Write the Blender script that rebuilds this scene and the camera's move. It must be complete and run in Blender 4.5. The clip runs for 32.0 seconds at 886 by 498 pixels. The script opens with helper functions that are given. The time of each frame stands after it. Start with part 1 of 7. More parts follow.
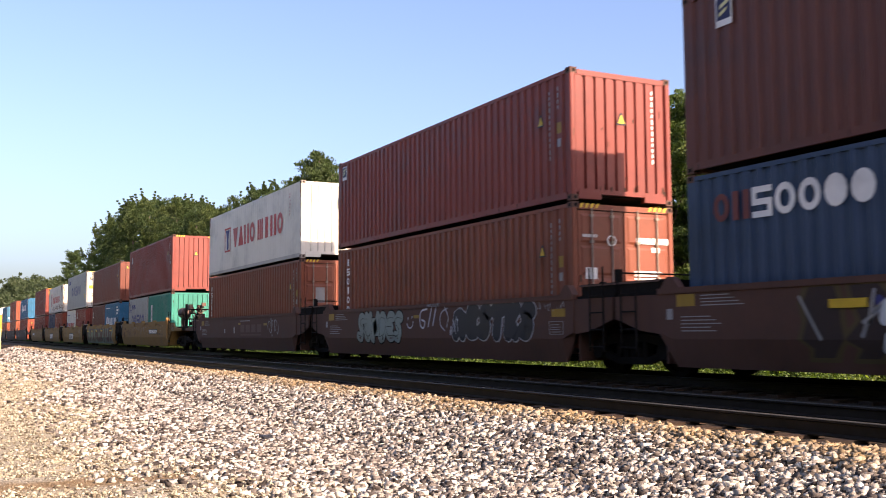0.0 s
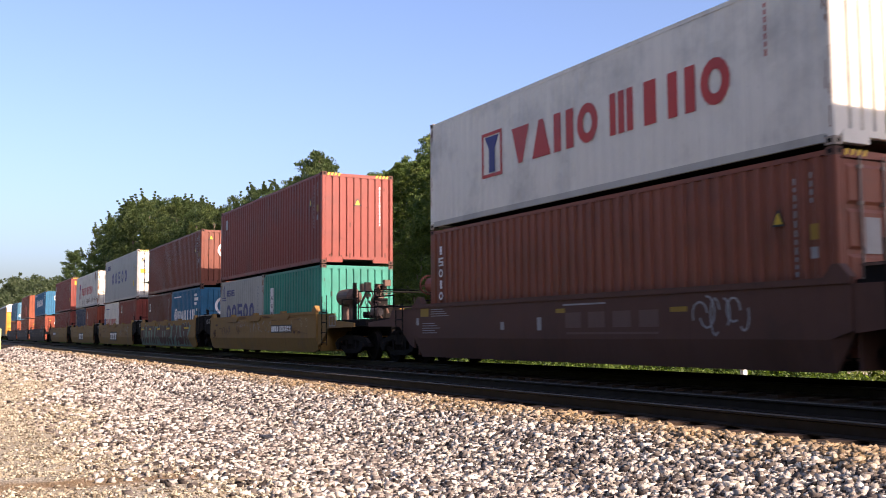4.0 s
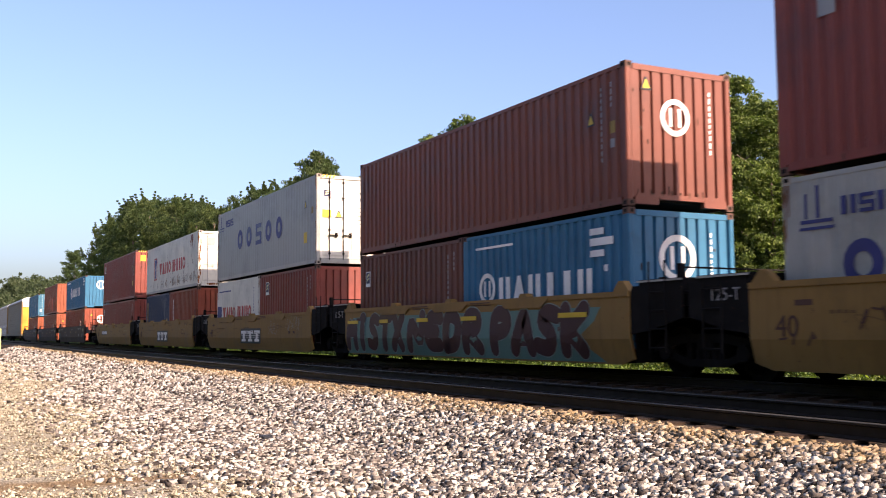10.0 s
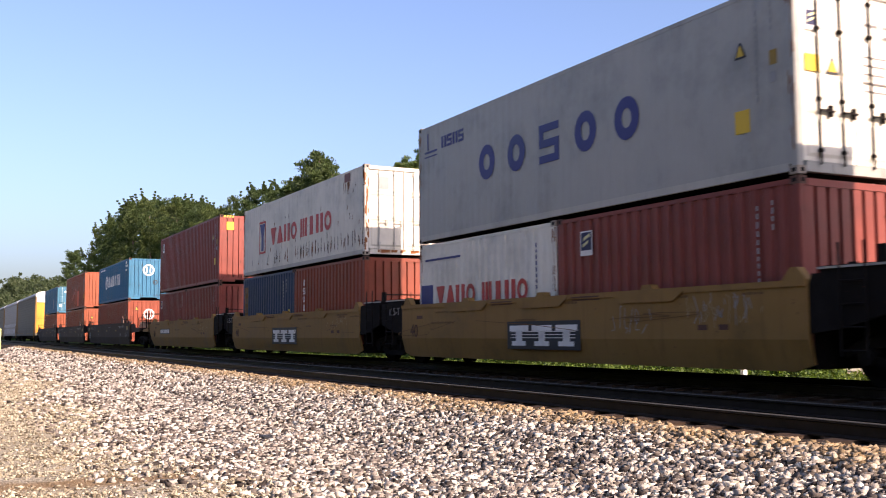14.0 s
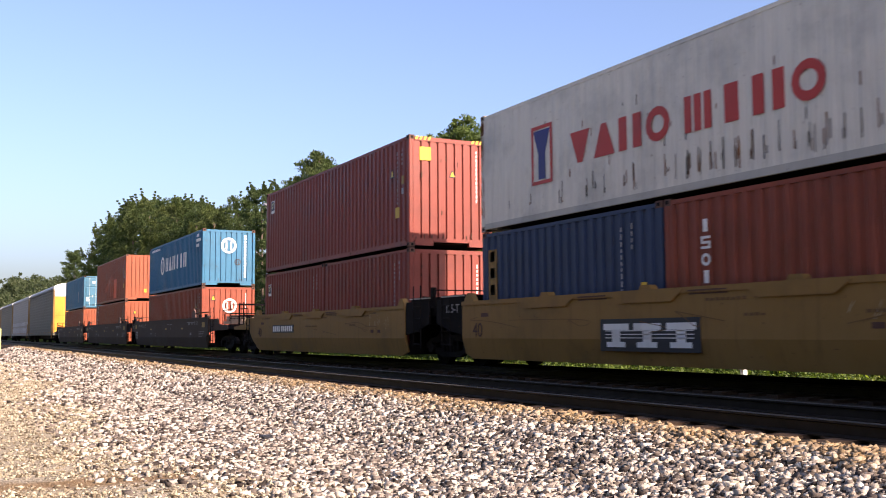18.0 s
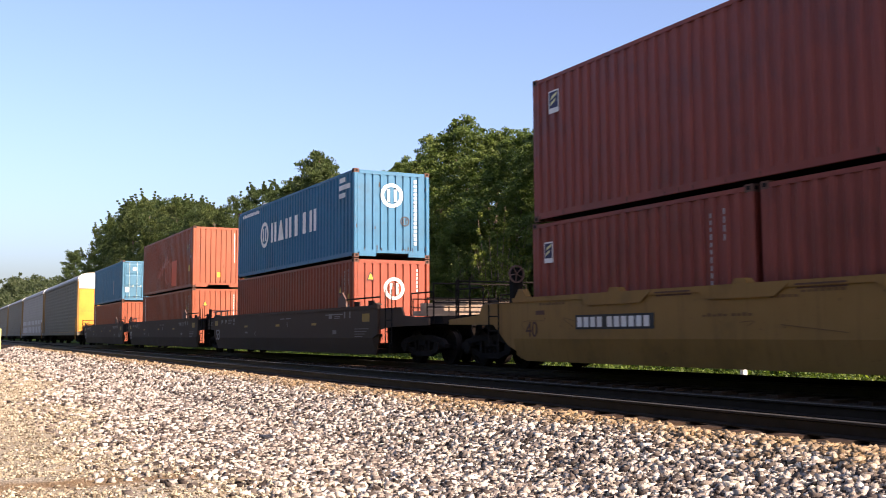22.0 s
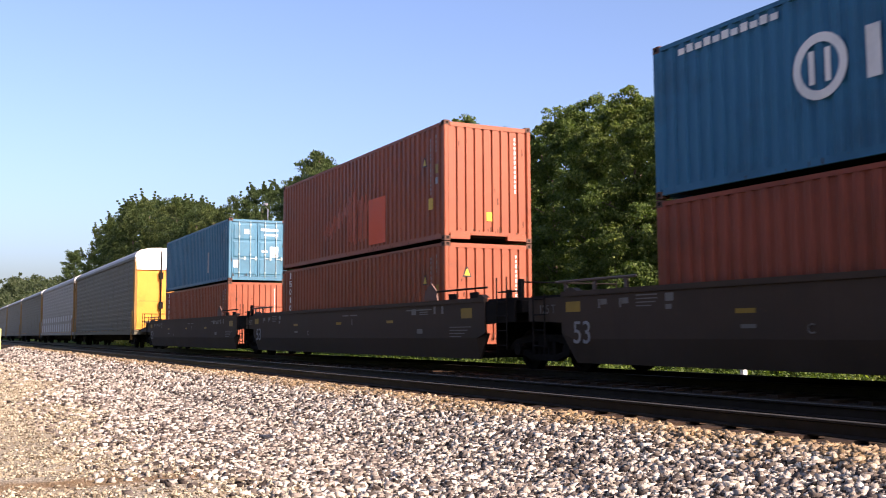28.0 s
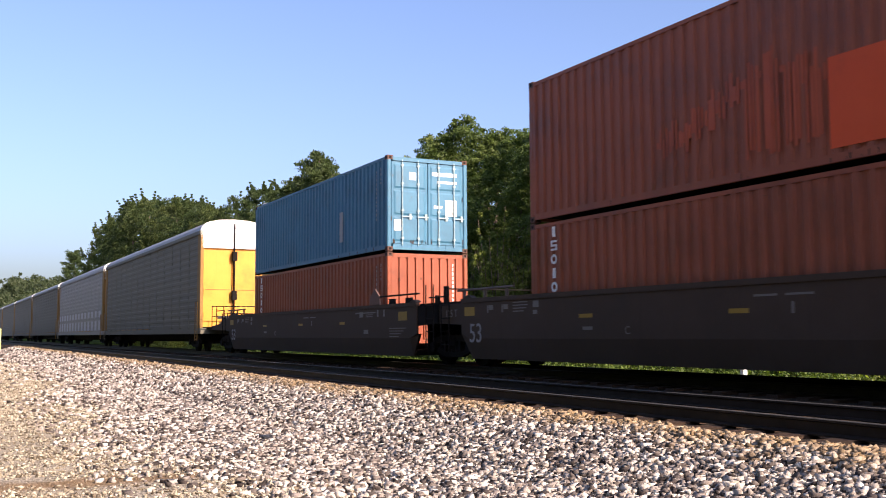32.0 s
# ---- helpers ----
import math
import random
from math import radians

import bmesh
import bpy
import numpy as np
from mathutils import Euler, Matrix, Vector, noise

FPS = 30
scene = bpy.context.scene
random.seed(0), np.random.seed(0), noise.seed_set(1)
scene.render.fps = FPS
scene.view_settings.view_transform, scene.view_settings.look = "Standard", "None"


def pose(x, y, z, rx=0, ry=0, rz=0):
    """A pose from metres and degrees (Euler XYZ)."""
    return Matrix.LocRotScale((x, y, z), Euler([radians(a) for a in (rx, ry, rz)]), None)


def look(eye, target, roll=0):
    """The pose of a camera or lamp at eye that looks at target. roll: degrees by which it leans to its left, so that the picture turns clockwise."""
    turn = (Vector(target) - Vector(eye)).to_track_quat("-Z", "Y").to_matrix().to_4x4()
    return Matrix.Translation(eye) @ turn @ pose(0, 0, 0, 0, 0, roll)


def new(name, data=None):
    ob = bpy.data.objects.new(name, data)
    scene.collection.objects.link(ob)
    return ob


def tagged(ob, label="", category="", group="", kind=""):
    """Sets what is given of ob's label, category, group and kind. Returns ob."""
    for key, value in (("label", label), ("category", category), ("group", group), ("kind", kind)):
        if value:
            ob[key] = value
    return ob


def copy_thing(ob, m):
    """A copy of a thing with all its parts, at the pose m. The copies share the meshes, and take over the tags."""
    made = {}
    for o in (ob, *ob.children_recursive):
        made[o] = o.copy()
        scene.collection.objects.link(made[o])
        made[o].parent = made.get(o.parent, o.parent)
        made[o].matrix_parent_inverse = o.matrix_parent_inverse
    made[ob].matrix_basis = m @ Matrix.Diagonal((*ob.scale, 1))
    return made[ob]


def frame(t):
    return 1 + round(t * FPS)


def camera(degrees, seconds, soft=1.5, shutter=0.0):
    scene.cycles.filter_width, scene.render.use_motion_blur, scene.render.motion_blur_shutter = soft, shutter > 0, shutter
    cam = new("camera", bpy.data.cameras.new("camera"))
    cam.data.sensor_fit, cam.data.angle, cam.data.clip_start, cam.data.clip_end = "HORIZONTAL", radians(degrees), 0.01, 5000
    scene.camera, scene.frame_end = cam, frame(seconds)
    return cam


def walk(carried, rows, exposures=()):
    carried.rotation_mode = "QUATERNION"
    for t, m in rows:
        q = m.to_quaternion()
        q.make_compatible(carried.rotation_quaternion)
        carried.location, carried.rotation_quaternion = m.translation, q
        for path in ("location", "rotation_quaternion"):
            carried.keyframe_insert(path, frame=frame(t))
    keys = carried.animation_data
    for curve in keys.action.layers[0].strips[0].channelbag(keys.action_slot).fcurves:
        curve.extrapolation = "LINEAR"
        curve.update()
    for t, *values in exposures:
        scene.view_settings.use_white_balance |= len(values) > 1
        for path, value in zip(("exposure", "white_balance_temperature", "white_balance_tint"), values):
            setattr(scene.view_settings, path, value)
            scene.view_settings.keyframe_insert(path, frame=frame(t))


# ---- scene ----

# The track runs along x, the train rolls towards +x; z = 0 is the rail top of the train's track.
EYE = Vector((-0.2245, 0.1409, 0.7444))
AHEAD = Vector((-0.88538, 0.45695, 0.08548))
cam = camera(48.304, 32.0, soft=0.95, shutter=0.4)
# the camera's own brightness and white balance drift as the boxes pass: seconds, stops, kelvin, tint
EXPOSURE = [(0, 1.28, 7460, 27), (1, 1.20, 7360, 27), (2, 1.11, 7110, 28), (6, 1.10, 7110, 28), (8, 1.23, 7410, 27), (9, 1.17, 7310, 27), (11, 1.20, 7360, 27), (14, 1.11, 7160, 28),
            (17, 1.15, 7210, 28), (18, 1.18, 7310, 28), (20, 1.27, 7510, 27), (21, 1.27, 7510, 27), (22, 1.18, 7360, 27), (23, 1.08, 7060, 28), (25, 1.10, 7090, 29), (30, 1.10, 7110, 28), (32, 1.06, 6960, 28)]
CAM_POSE = look(EYE, EYE + 10 * AHEAD, -0.311)
walk(cam, [(0.0, CAM_POSE), (32.0, CAM_POSE)], exposures=EXPOSURE)

# ---------------------------------------------------------------- world and sun
SUN_TURN, SUN_HEIGHT = 20.0, 29.0     # degrees off the track's line (towards +y), and above the ground
sun_way = Vector((math.cos(radians(SUN_HEIGHT)) * math.cos(radians(SUN_TURN)),
                  math.cos(radians(SUN_HEIGHT)) * math.sin(radians(SUN_TURN)), math.sin(radians(SUN_HEIGHT))))
world = bpy.data.worlds.new("sky")
scene.world = world
world.use_nodes = True
wn = world.node_tree.nodes
sky = wn.new("ShaderNodeTexSky")
sky.sky_type, sky.sun_disc = "NISHITA", False
sky.sun_elevation, sky.sun_rotation = radians(SUN_HEIGHT), radians(90 - SUN_TURN)
sky.air_density, sky.dust_density, sky.ozone_density = 1.0, 3.3, 5.6
world.node_tree.links.new(sky.outputs[0], wn["Background"].inputs[0])
wn["Background"].inputs[1].default_value = 0.134
sun = new("sun", bpy.data.lights.new("sun", "SUN"))
sun.data.energy, sun.data.angle, sun.data.color = 4.65, radians(0.53), (1.0, 0.88, 0.71)
sun.matrix_world = look(sun_way * 100, (0, 0, 0))

# ---------------------------------------------------------------- materials
def material(name, rough=0.6, metal=0.0, gloss=0.25):
    m = bpy.data.materials.new(name)
    m.use_nodes = True
    b = m.node_tree.nodes["Principled BSDF"]
    b.inputs["Roughness"].default_value, b.inputs["Metallic"].default_value = rough, metal
    b.inputs["Specular IOR Level"].default_value = gloss
    return m, m.node_tree.nodes, m.node_tree.links, b


def coords(n, l, kind="Object", scale=(1, 1, 1)):
    tc, mp = n.new("ShaderNodeTexCoord"), n.new("ShaderNodeMapping")
    mp.inputs["Scale"].default_value = scale
    l.new(tc.outputs[kind], mp.inputs[0])
    return mp.outputs[0]


def noise_tex(n, l, vec, scale, detail=4.0, rough=0.6):
    t = n.new("ShaderNodeTexNoise")
    t.inputs["Scale"].default_value, t.inputs["Detail"].default_value, t.inputs["Roughness"].default_value = scale, detail, rough
    l.new(vec, t.inputs["Vector"])
    return t.outputs["Fac"]


def ramp(n, l, fac, stops):
    r = n.new("ShaderNodeValToRGB")
    els = r.color_ramp.elements
    while len(els) < len(stops):
        els.new(0.5)
    for e, (p, c) in zip(els, stops):
        e.position, e.color = p, (*c, 1)
    l.new(fac, r.inputs[0])
    return r.outputs[0]


def mix(n, l, fac, a, b, blend="MIX"):
    x = n.new("ShaderNodeMix")
    x.data_type, x.blend_type = "RGBA", blend
    for sock, val in ((x.inputs[0], fac), (x.inputs[6], a), (x.inputs[7], b)):
        if isinstance(val, (int, float)):
            sock.default_value = val
        elif isinstance(val, tuple):
            sock.default_value = (*val, 1)
        else:
            l.new(val, sock)
    return x.outputs[2]


def bump(n, l, b, height, strength=0.3, dist=0.02):
    bp = n.new("ShaderNodeBump")
    bp.inputs["Strength"].default_value, bp.inputs["Distance"].default_value = strength, dist
    l.new(height, bp.inputs["Height"])
    l.new(bp.outputs[0], b.inputs["Normal"])


def paint(name, colour, rough=0.5, fade=0.35, rust=0.25, rust_colour=(0.11, 0.045, 0.02), gloss=0.33):
    """Weathered vehicle paint: chalky fading in clouds, streaks that run down, specks of rust."""
    m, n, l, b = material(name, rough, 0.0, gloss)
    v = coords(n, l)
    cloud = noise_tex(n, l, v, 0.7, 5, 0.65)
    pale = tuple(min(1, c * 1.2 + 0.035) for c in colour)
    dark = tuple(c * 0.68 for c in colour)
    c1 = ramp(n, l, cloud, [(0.3, dark), (0.5, colour), (0.75, tuple(a + (p - a) * fade for a, p in zip(colour, pale)))])
    streak = noise_tex(n, l, coords(n, l, scale=(7, 7, 0.5)), 1.0, 4, 0.7)
    s = ramp(n, l, streak, [(0.52, (0, 0, 0)), (0.8, (rust, rust, rust))])
    c2 = mix(n, l, s, c1, tuple(c * 0.5 for c in colour))
    speck = noise_tex(n, l, v, 9, 3, 0.8)
    k = ramp(n, l, speck, [(0.66, (0, 0, 0)), (0.74, (rust * 2.2, rust * 2.2, rust * 2.2))])
    l.new(mix(n, l, k, c2, rust_colour), b.inputs["Base Color"])
    r = ramp(n, l, cloud, [(0.3, (rough - 0.1,) * 3), (0.8, (rough + 0.2,) * 3)])
    l.new(r, b.inputs["Roughness"])
    bump(n, l, b, noise_tex(n, l, v, 3.0, 5), 0.12, 0.02)
    return m


MAROON = paint("maroon_paint", (0.12, 0.037, 0.025))
ROSE = paint("faded_red_paint", (0.20, 0.039, 0.027))
BRICK = paint("brick_red_paint", (0.165, 0.046, 0.027))
VERMILION = paint("vermilion_paint", (0.225, 0.044, 0.020))
RUSSET = paint("russet_brown_paint", (0.20, 0.054, 0.027))
ORANGE = paint("faded_orange_paint", (0.255, 0.061, 0.025), fade=0.5)
WHITE = paint("white_container_paint", (0.66, 0.63, 0.545), rust=0.1)
RUSTY_WHITE = paint("rust_streaked_white_paint", (0.62, 0.585, 0.50), rust=0.35)
GREY = paint("pale_grey_paint", (0.315, 0.315, 0.29), rust=0.1)
GREEN = paint("sea_green_paint", (0.012, 0.205, 0.15))
BLUE = paint("sky_blue_paint", (0.010, 0.122, 0.225))
NAVY = paint("navy_blue_paint", (0.017, 0.035, 0.082))
STEEL_BLUE = paint("dull_blue_paint", (0.026, 0.055, 0.105))
TEAL_BLUE = paint("faded_blue_paint", (0.035, 0.15, 0.235), fade=0.5)
TAN = paint("mustard_yellow_car_paint", (0.25, 0.135, 0.034), 0.65, rust=0.5)
CAR_RED = paint("dark_red_brown_car_paint", (0.092, 0.040, 0.027), 0.7)
CAR_BLACK = paint("grimy_black_car_paint", (0.051, 0.031, 0.019), 0.75)
IRON = paint("black_grimy_iron", (0.010, 0.008, 0.007), 0.8, rust=0.3, gloss=0.1)
ROOF_STEEL = paint("galvanised_steel", (0.42, 0.43, 0.45), 0.45)
RACK = paint("weathered_grey_screen", (0.132, 0.124, 0.090), 0.65, rust=0.4)
RACK_ROOF = paint("dull_galvanised_roof", (0.24, 0.24, 0.235), 0.5)
RACK_YELLOW = paint("bright_yellow_end_paint", (0.66, 0.27, 0.03), 0.5)
SIGN_WHITE = paint("white_lettering", (0.74, 0.73, 0.70), rust=0.1)
SIGN_GREY = paint("dulled_white_lettering", (0.27, 0.27, 0.27), rust=0.1)
SIGN_RED = paint("red_lettering", (0.45, 0.045, 0.035), rust=0.1)
SIGN_BLUE = paint("blue_lettering", (0.028, 0.033, 0.15), rust=0.1)
SIGN_DIM = paint("dim_grey_lettering", (0.15, 0.14, 0.13), rust=0.2)
SIGN_INK = paint("navy_ink_lettering", (0.013, 0.016, 0.065), rust=0.1)
SIGN_YELLOW = paint("yellow_plate", (0.62, 0.40, 0.03), rust=0.1)
SIGN_CREAM = paint("cream_emblem_paint", (0.62, 0.58, 0.30), rust=0.1)
SIGN_BLACK = paint("black_plate", (0.02, 0.022, 0.028), rust=0.1)
MINT = paint("mint_spray_paint", (0.09, 0.19, 0.165), rust=0.1)
WINE = paint("wine_spray_paint", (0.052, 0.014, 0.016), rust=0.1)
RESERVOIR = paint("rusty_reservoir_paint", (0.13, 0.075, 0.06), 0.7, rust=0.5)
CASTING_RUST = paint("rusty_casting_paint", (0.30, 0.25, 0.20), 0.7, rust=0.45)
CASTING_DARK = paint("grimy_dark_casting_paint", (0.10, 0.048, 0.034), 0.75, rust=0.5)
SILL_GREY = paint("grimy_grey_sill_paint", (0.40, 0.385, 0.34), 0.6, rust=0.35)
PALE_TEAL = paint("pale_teal_rod_paint", (0.30, 0.42, 0.44), rust=0.2)
PALE_SPRAY = paint("pale_spray_paint", (0.5, 0.52, 0.55), rust=0.1)
LIME = paint("pale_lime_plastic", (0.55, 0.66, 0.22), 0.45, rust=0.05)
POST_WHITE = paint("white_post_paint", (0.75, 0.75, 0.72), 0.5, rust=0.05)
WIRE = paint("weathered_wire", (0.10, 0.10, 0.10), 0.5)


def rail_steel():
    m, n, l, b = material("rusty_rail_steel", 0.55, 0.4)
    v = coords(n, l)
    l.new(ramp(n, l, noise_tex(n, l, v, 6, 4), [(0.3, (0.018, 0.013, 0.010)), (0.7, (0.036, 0.026, 0.02))]), b.inputs["Base Color"])
    return m


def polished_steel():
    m, n, l, b = material("worn_rail_head", 0.72, 0.1)
    v = coords(n, l, scale=(0.3, 8, 8))
    l.new(ramp(n, l, noise_tex(n, l, v, 4, 3), [(0.3, (0.035, 0.035, 0.032)), (0.7, (0.078, 0.077, 0.070))]), b.inputs["Base Color"])
    return m


def tie_wood():
    m, n, l, b = material("creosoted_sleeper_wood", 0.85)
    info = n.new("ShaderNodeObjectInfo")
    v = coords(n, l, scale=(14, 1.2, 14))
    g = noise_tex(n, l, v, 2, 5, 0.7)
    c = ramp(n, l, g, [(0.3, (0.02, 0.013, 0.009)), (0.7, (0.06, 0.036, 0.022))])
    tone = ramp(n, l, info.outputs["Random"], [(0.0, (0.6, 0.6, 0.6)), (1.0, (1.3, 1.2, 1.1))])
    l.new(mix(n, l, 1.0, c, tone, "MULTIPLY"), b.inputs["Base Color"])
    bump(n, l, b, g, 0.5, 0.01)
    return m


def stone_mix(name, tint, tones):
    m, n, l, b = material(name, 0.9, 0.0, 0.08)
    geo = n.new("ShaderNodeNewGeometry")
    c = ramp(n, l, geo.outputs["Random Per Island"],
             list(zip((0.0, 0.18, 0.42, 0.68, 1.0), tones)))
    v = coords(n, l, "Object")
    g = noise_tex(n, l, v, 60, 4, 0.7)
    c2 = mix(n, l, ramp(n, l, g, [(0.35, (0, 0, 0)), (0.75, (0.2, 0.2, 0.2))]), c, (0.24, 0.19, 0.15))
    # brown dust that the trains throw out beside the sleepers
    sep = n.new("ShaderNodeSeparateXYZ")
    l.new(v, sep.inputs[0])
    wob = noise_tex(n, l, v, 1.5, 4)
    add = n.new("ShaderNodeMath")
    add.operation = "ADD"
    l.new(sep.outputs[1], add.inputs[0])
    l.new(wob, add.inputs[1])
    mr = n.new("ShaderNodeMapRange")
    mr.inputs[1].default_value, mr.inputs[2].default_value, mr.inputs[3].default_value, mr.inputs[4].default_value = 6.75, 7.25, 0.0, 0.8
    l.new(add.outputs[0], mr.inputs[0])
    c3 = mix(n, l, mr.outputs[0], c2, (0.35, 0.25, 0.14))
    l.new(mix(n, l, 1.0, c3, tint, "MULTIPLY"), b.inputs["Base Color"])
    bump(n, l, b, g, 0.4, 0.006)
    return m


def ground_soil():
    """Sandy grit on the camera's side, a much darker bed between the tracks, turf beyond."""
    m, n, l, b = material("sandy_gravel_ground", 0.95, 0.0, 0.04)
    v = coords(n, l, "Object")
    big = noise_tex(n, l, v, 0.35, 5, 0.6)
    fine = noise_tex(n, l, v, 22, 5, 0.75)
    sand = ramp(n, l, fine, [(0.25, (0.17, 0.145, 0.10)), (0.5, (0.30, 0.27, 0.19)), (0.75, (0.44, 0.40, 0.30))])
    lines = noise_tex(n, l, coords(n, l, "Object", (0.25, 2.6, 1)), 1.0, 4, 0.6)
    sand = mix(n, l, ramp(n, l, lines, [(0.45, (0, 0, 0)), (0.62, (0.6, 0.6, 0.6))]), sand, (0.25, 0.18, 0.095))
    vor = n.new("ShaderNodeTexVoronoi")
    vor.inputs["Scale"].default_value = 38
    l.new(v, vor.inputs["Vector"])
    grit = ramp(n, l, vor.outputs["Color"], [(0.0, (0.09, 0.075, 0.055)), (0.4, (0.28, 0.25, 0.19)), (1.0, (0.5, 0.46, 0.37))])
    patch = ramp(n, l, big, [(0.36, (0.25, 0.25, 0.25)), (0.58, (1, 1, 1))])
    near = mix(n, l, patch, sand, grit)
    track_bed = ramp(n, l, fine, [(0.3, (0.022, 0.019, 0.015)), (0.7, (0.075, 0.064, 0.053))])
    turf = ramp(n, l, noise_tex(n, l, v, 1.2, 5), [(0.3, (0.026, 0.053, 0.011)), (0.7, (0.075, 0.112, 0.026))])
    sep = n.new("ShaderNodeSeparateXYZ")
    l.new(v, sep.inputs[0])

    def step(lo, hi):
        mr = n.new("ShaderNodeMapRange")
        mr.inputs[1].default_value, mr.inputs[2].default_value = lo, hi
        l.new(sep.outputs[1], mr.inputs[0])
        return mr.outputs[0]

    rut = n.new("ShaderNodeMath")
    rut.operation = "ADD"
    l.new(sep.outputs[0], rut.inputs[0])
    l.new(noise_tex(n, l, v, 0.9, 4, 0.6), rut.inputs[1])
    band = n.new("ShaderNodeMapRange")
    band.interpolation_type = "SMOOTHSTEP"
    dist = n.new("ShaderNodeMath")
    dist.operation = "ABSOLUTE"
    off = n.new("ShaderNodeMath")
    off.inputs[1].default_value = 10.15
    l.new(rut.outputs[0], off.inputs[0])
    l.new(off.outputs[0], dist.inputs[0])
    l.new(dist.outputs[0], band.inputs[0])
    band.inputs[1].default_value, band.inputs[2].default_value, band.inputs[3].default_value, band.inputs[4].default_value = 0.12, 0.42, 0.8, 0.0
    near = mix(n, l, band.outputs[0], near, (0.21, 0.135, 0.07))
    # shade of the gaps between ballast stones, put into the ground colour
    gap_shade = ramp(n, l, fine, [(0.3, (0.016, 0.013, 0.012)), (0.7, (0.06, 0.05, 0.043))])
    c = mix(n, l, step(2.9, 4.0), near, gap_shade)
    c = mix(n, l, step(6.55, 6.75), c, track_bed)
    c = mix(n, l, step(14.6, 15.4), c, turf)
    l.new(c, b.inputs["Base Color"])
    add = n.new("ShaderNodeMath")
    add.operation = "ADD"
    l.new(fine, add.inputs[0])
    l.new(vor.outputs["Distance"], add.inputs[1])
    bump(n, l, b, add.outputs[0], 0.8, 0.03)
    return m


def leaf_mat(name, a, c, rough=0.55):
    m, n, l, b = material(name, rough)
    geo = n.new("ShaderNodeNewGeometry")
    info = n.new("ShaderNodeObjectInfo")
    c1 = ramp(n, l, geo.outputs["Random Per Island"], [(0.0, a), (1.0, c)])
    tint = ramp(n, l, info.outputs["Random"], [(0.0, (0.75, 0.85, 0.8)), (1.0, (1.2, 1.1, 0.9))])
    l.new(mix(n, l, 1.0, c1, tint, "MULTIPLY"), b.inputs["Base Color"])
    b.inputs["Subsurface Weight"].default_value = 0.0
    tr = n.new("ShaderNodeBsdfTranslucent")
    l.new(mix(n, l, 1.0, c1, (1.1, 1.3, 0.5), "MULTIPLY"), tr.inputs[0])
    ms = n.new("ShaderNodeMixShader")
    ms.inputs[0].default_value = 0.38
    out = n["Material Output"]
    l.new(b.outputs[0], ms.inputs[1])
    l.new(tr.outputs[0], ms.inputs[2])
    l.new(ms.outputs[0], out.inputs[0])
    return m


def bark_mat():
    m, n, l, b = material("grey_brown_bark", 0.9)
    v = coords(n, l, scale=(6, 6, 1))
    g = noise_tex(n, l, v, 3, 5, 0.7)
    l.new(ramp(n, l, g, [(0.3, (0.06, 0.045, 0.035)), (0.7, (0.20, 0.16, 0.125))]), b.inputs["Base Color"])
    bump(n, l, b, g, 0.6, 0.03)
    return m


RAIL, HEAD, TIE, STONE, SOIL, BARK = rail_steel(), polished_steel(), tie_wood(), stone_mix("crushed_granite_ballast", (0.80, 0.79, 0.74), [(0.02, 0.018, 0.02), (0.08, 0.07, 0.07), (0.27, 0.24, 0.225), (0.53, 0.49, 0.45), (0.82, 0.79, 0.74)]), ground_soil(), bark_mat()
GRIT = stone_mix("sandy_grit", (0.78, 0.77, 0.66), [(0.07, 0.055, 0.045), (0.19, 0.16, 0.13), (0.34, 0.30, 0.25), (0.47, 0.43, 0.37), (0.70, 0.66, 0.58)])
DULL_YELLOW = paint("dull_yellow_plate", (0.30, 0.18, 0.02), rust=0.3)
BOARD = paint("pale_tan_board", (0.27, 0.205, 0.155), 0.75, rust=0.4)
PALE_RACK = paint("pale_grey_screen", (0.27, 0.26, 0.235), 0.55)
LEAF = leaf_mat("broad_leaf_green", (0.042, 0.073, 0.02), (0.13, 0.18, 0.052))
NEEDLE = leaf_mat("pine_needle_green", (0.026, 0.048, 0.02), (0.105, 0.145, 0.06))
SHRUB = leaf_mat("shrub_green", (0.07, 0.10, 0.02), (0.20, 0.24, 0.065))
BLADE = leaf_mat("grass_blade_green", (0.08, 0.13, 0.02), (0.24, 0.30, 0.06))
WEED = leaf_mat("weed_green", (0.045, 0.075, 0.014), (0.16, 0.21, 0.045))
# distance haze put into the colour: greyer than the near leaves
HAZED_LEAF = leaf_mat("haze_greyed_green", (0.045, 0.065, 0.035), (0.09, 0.11, 0.058))


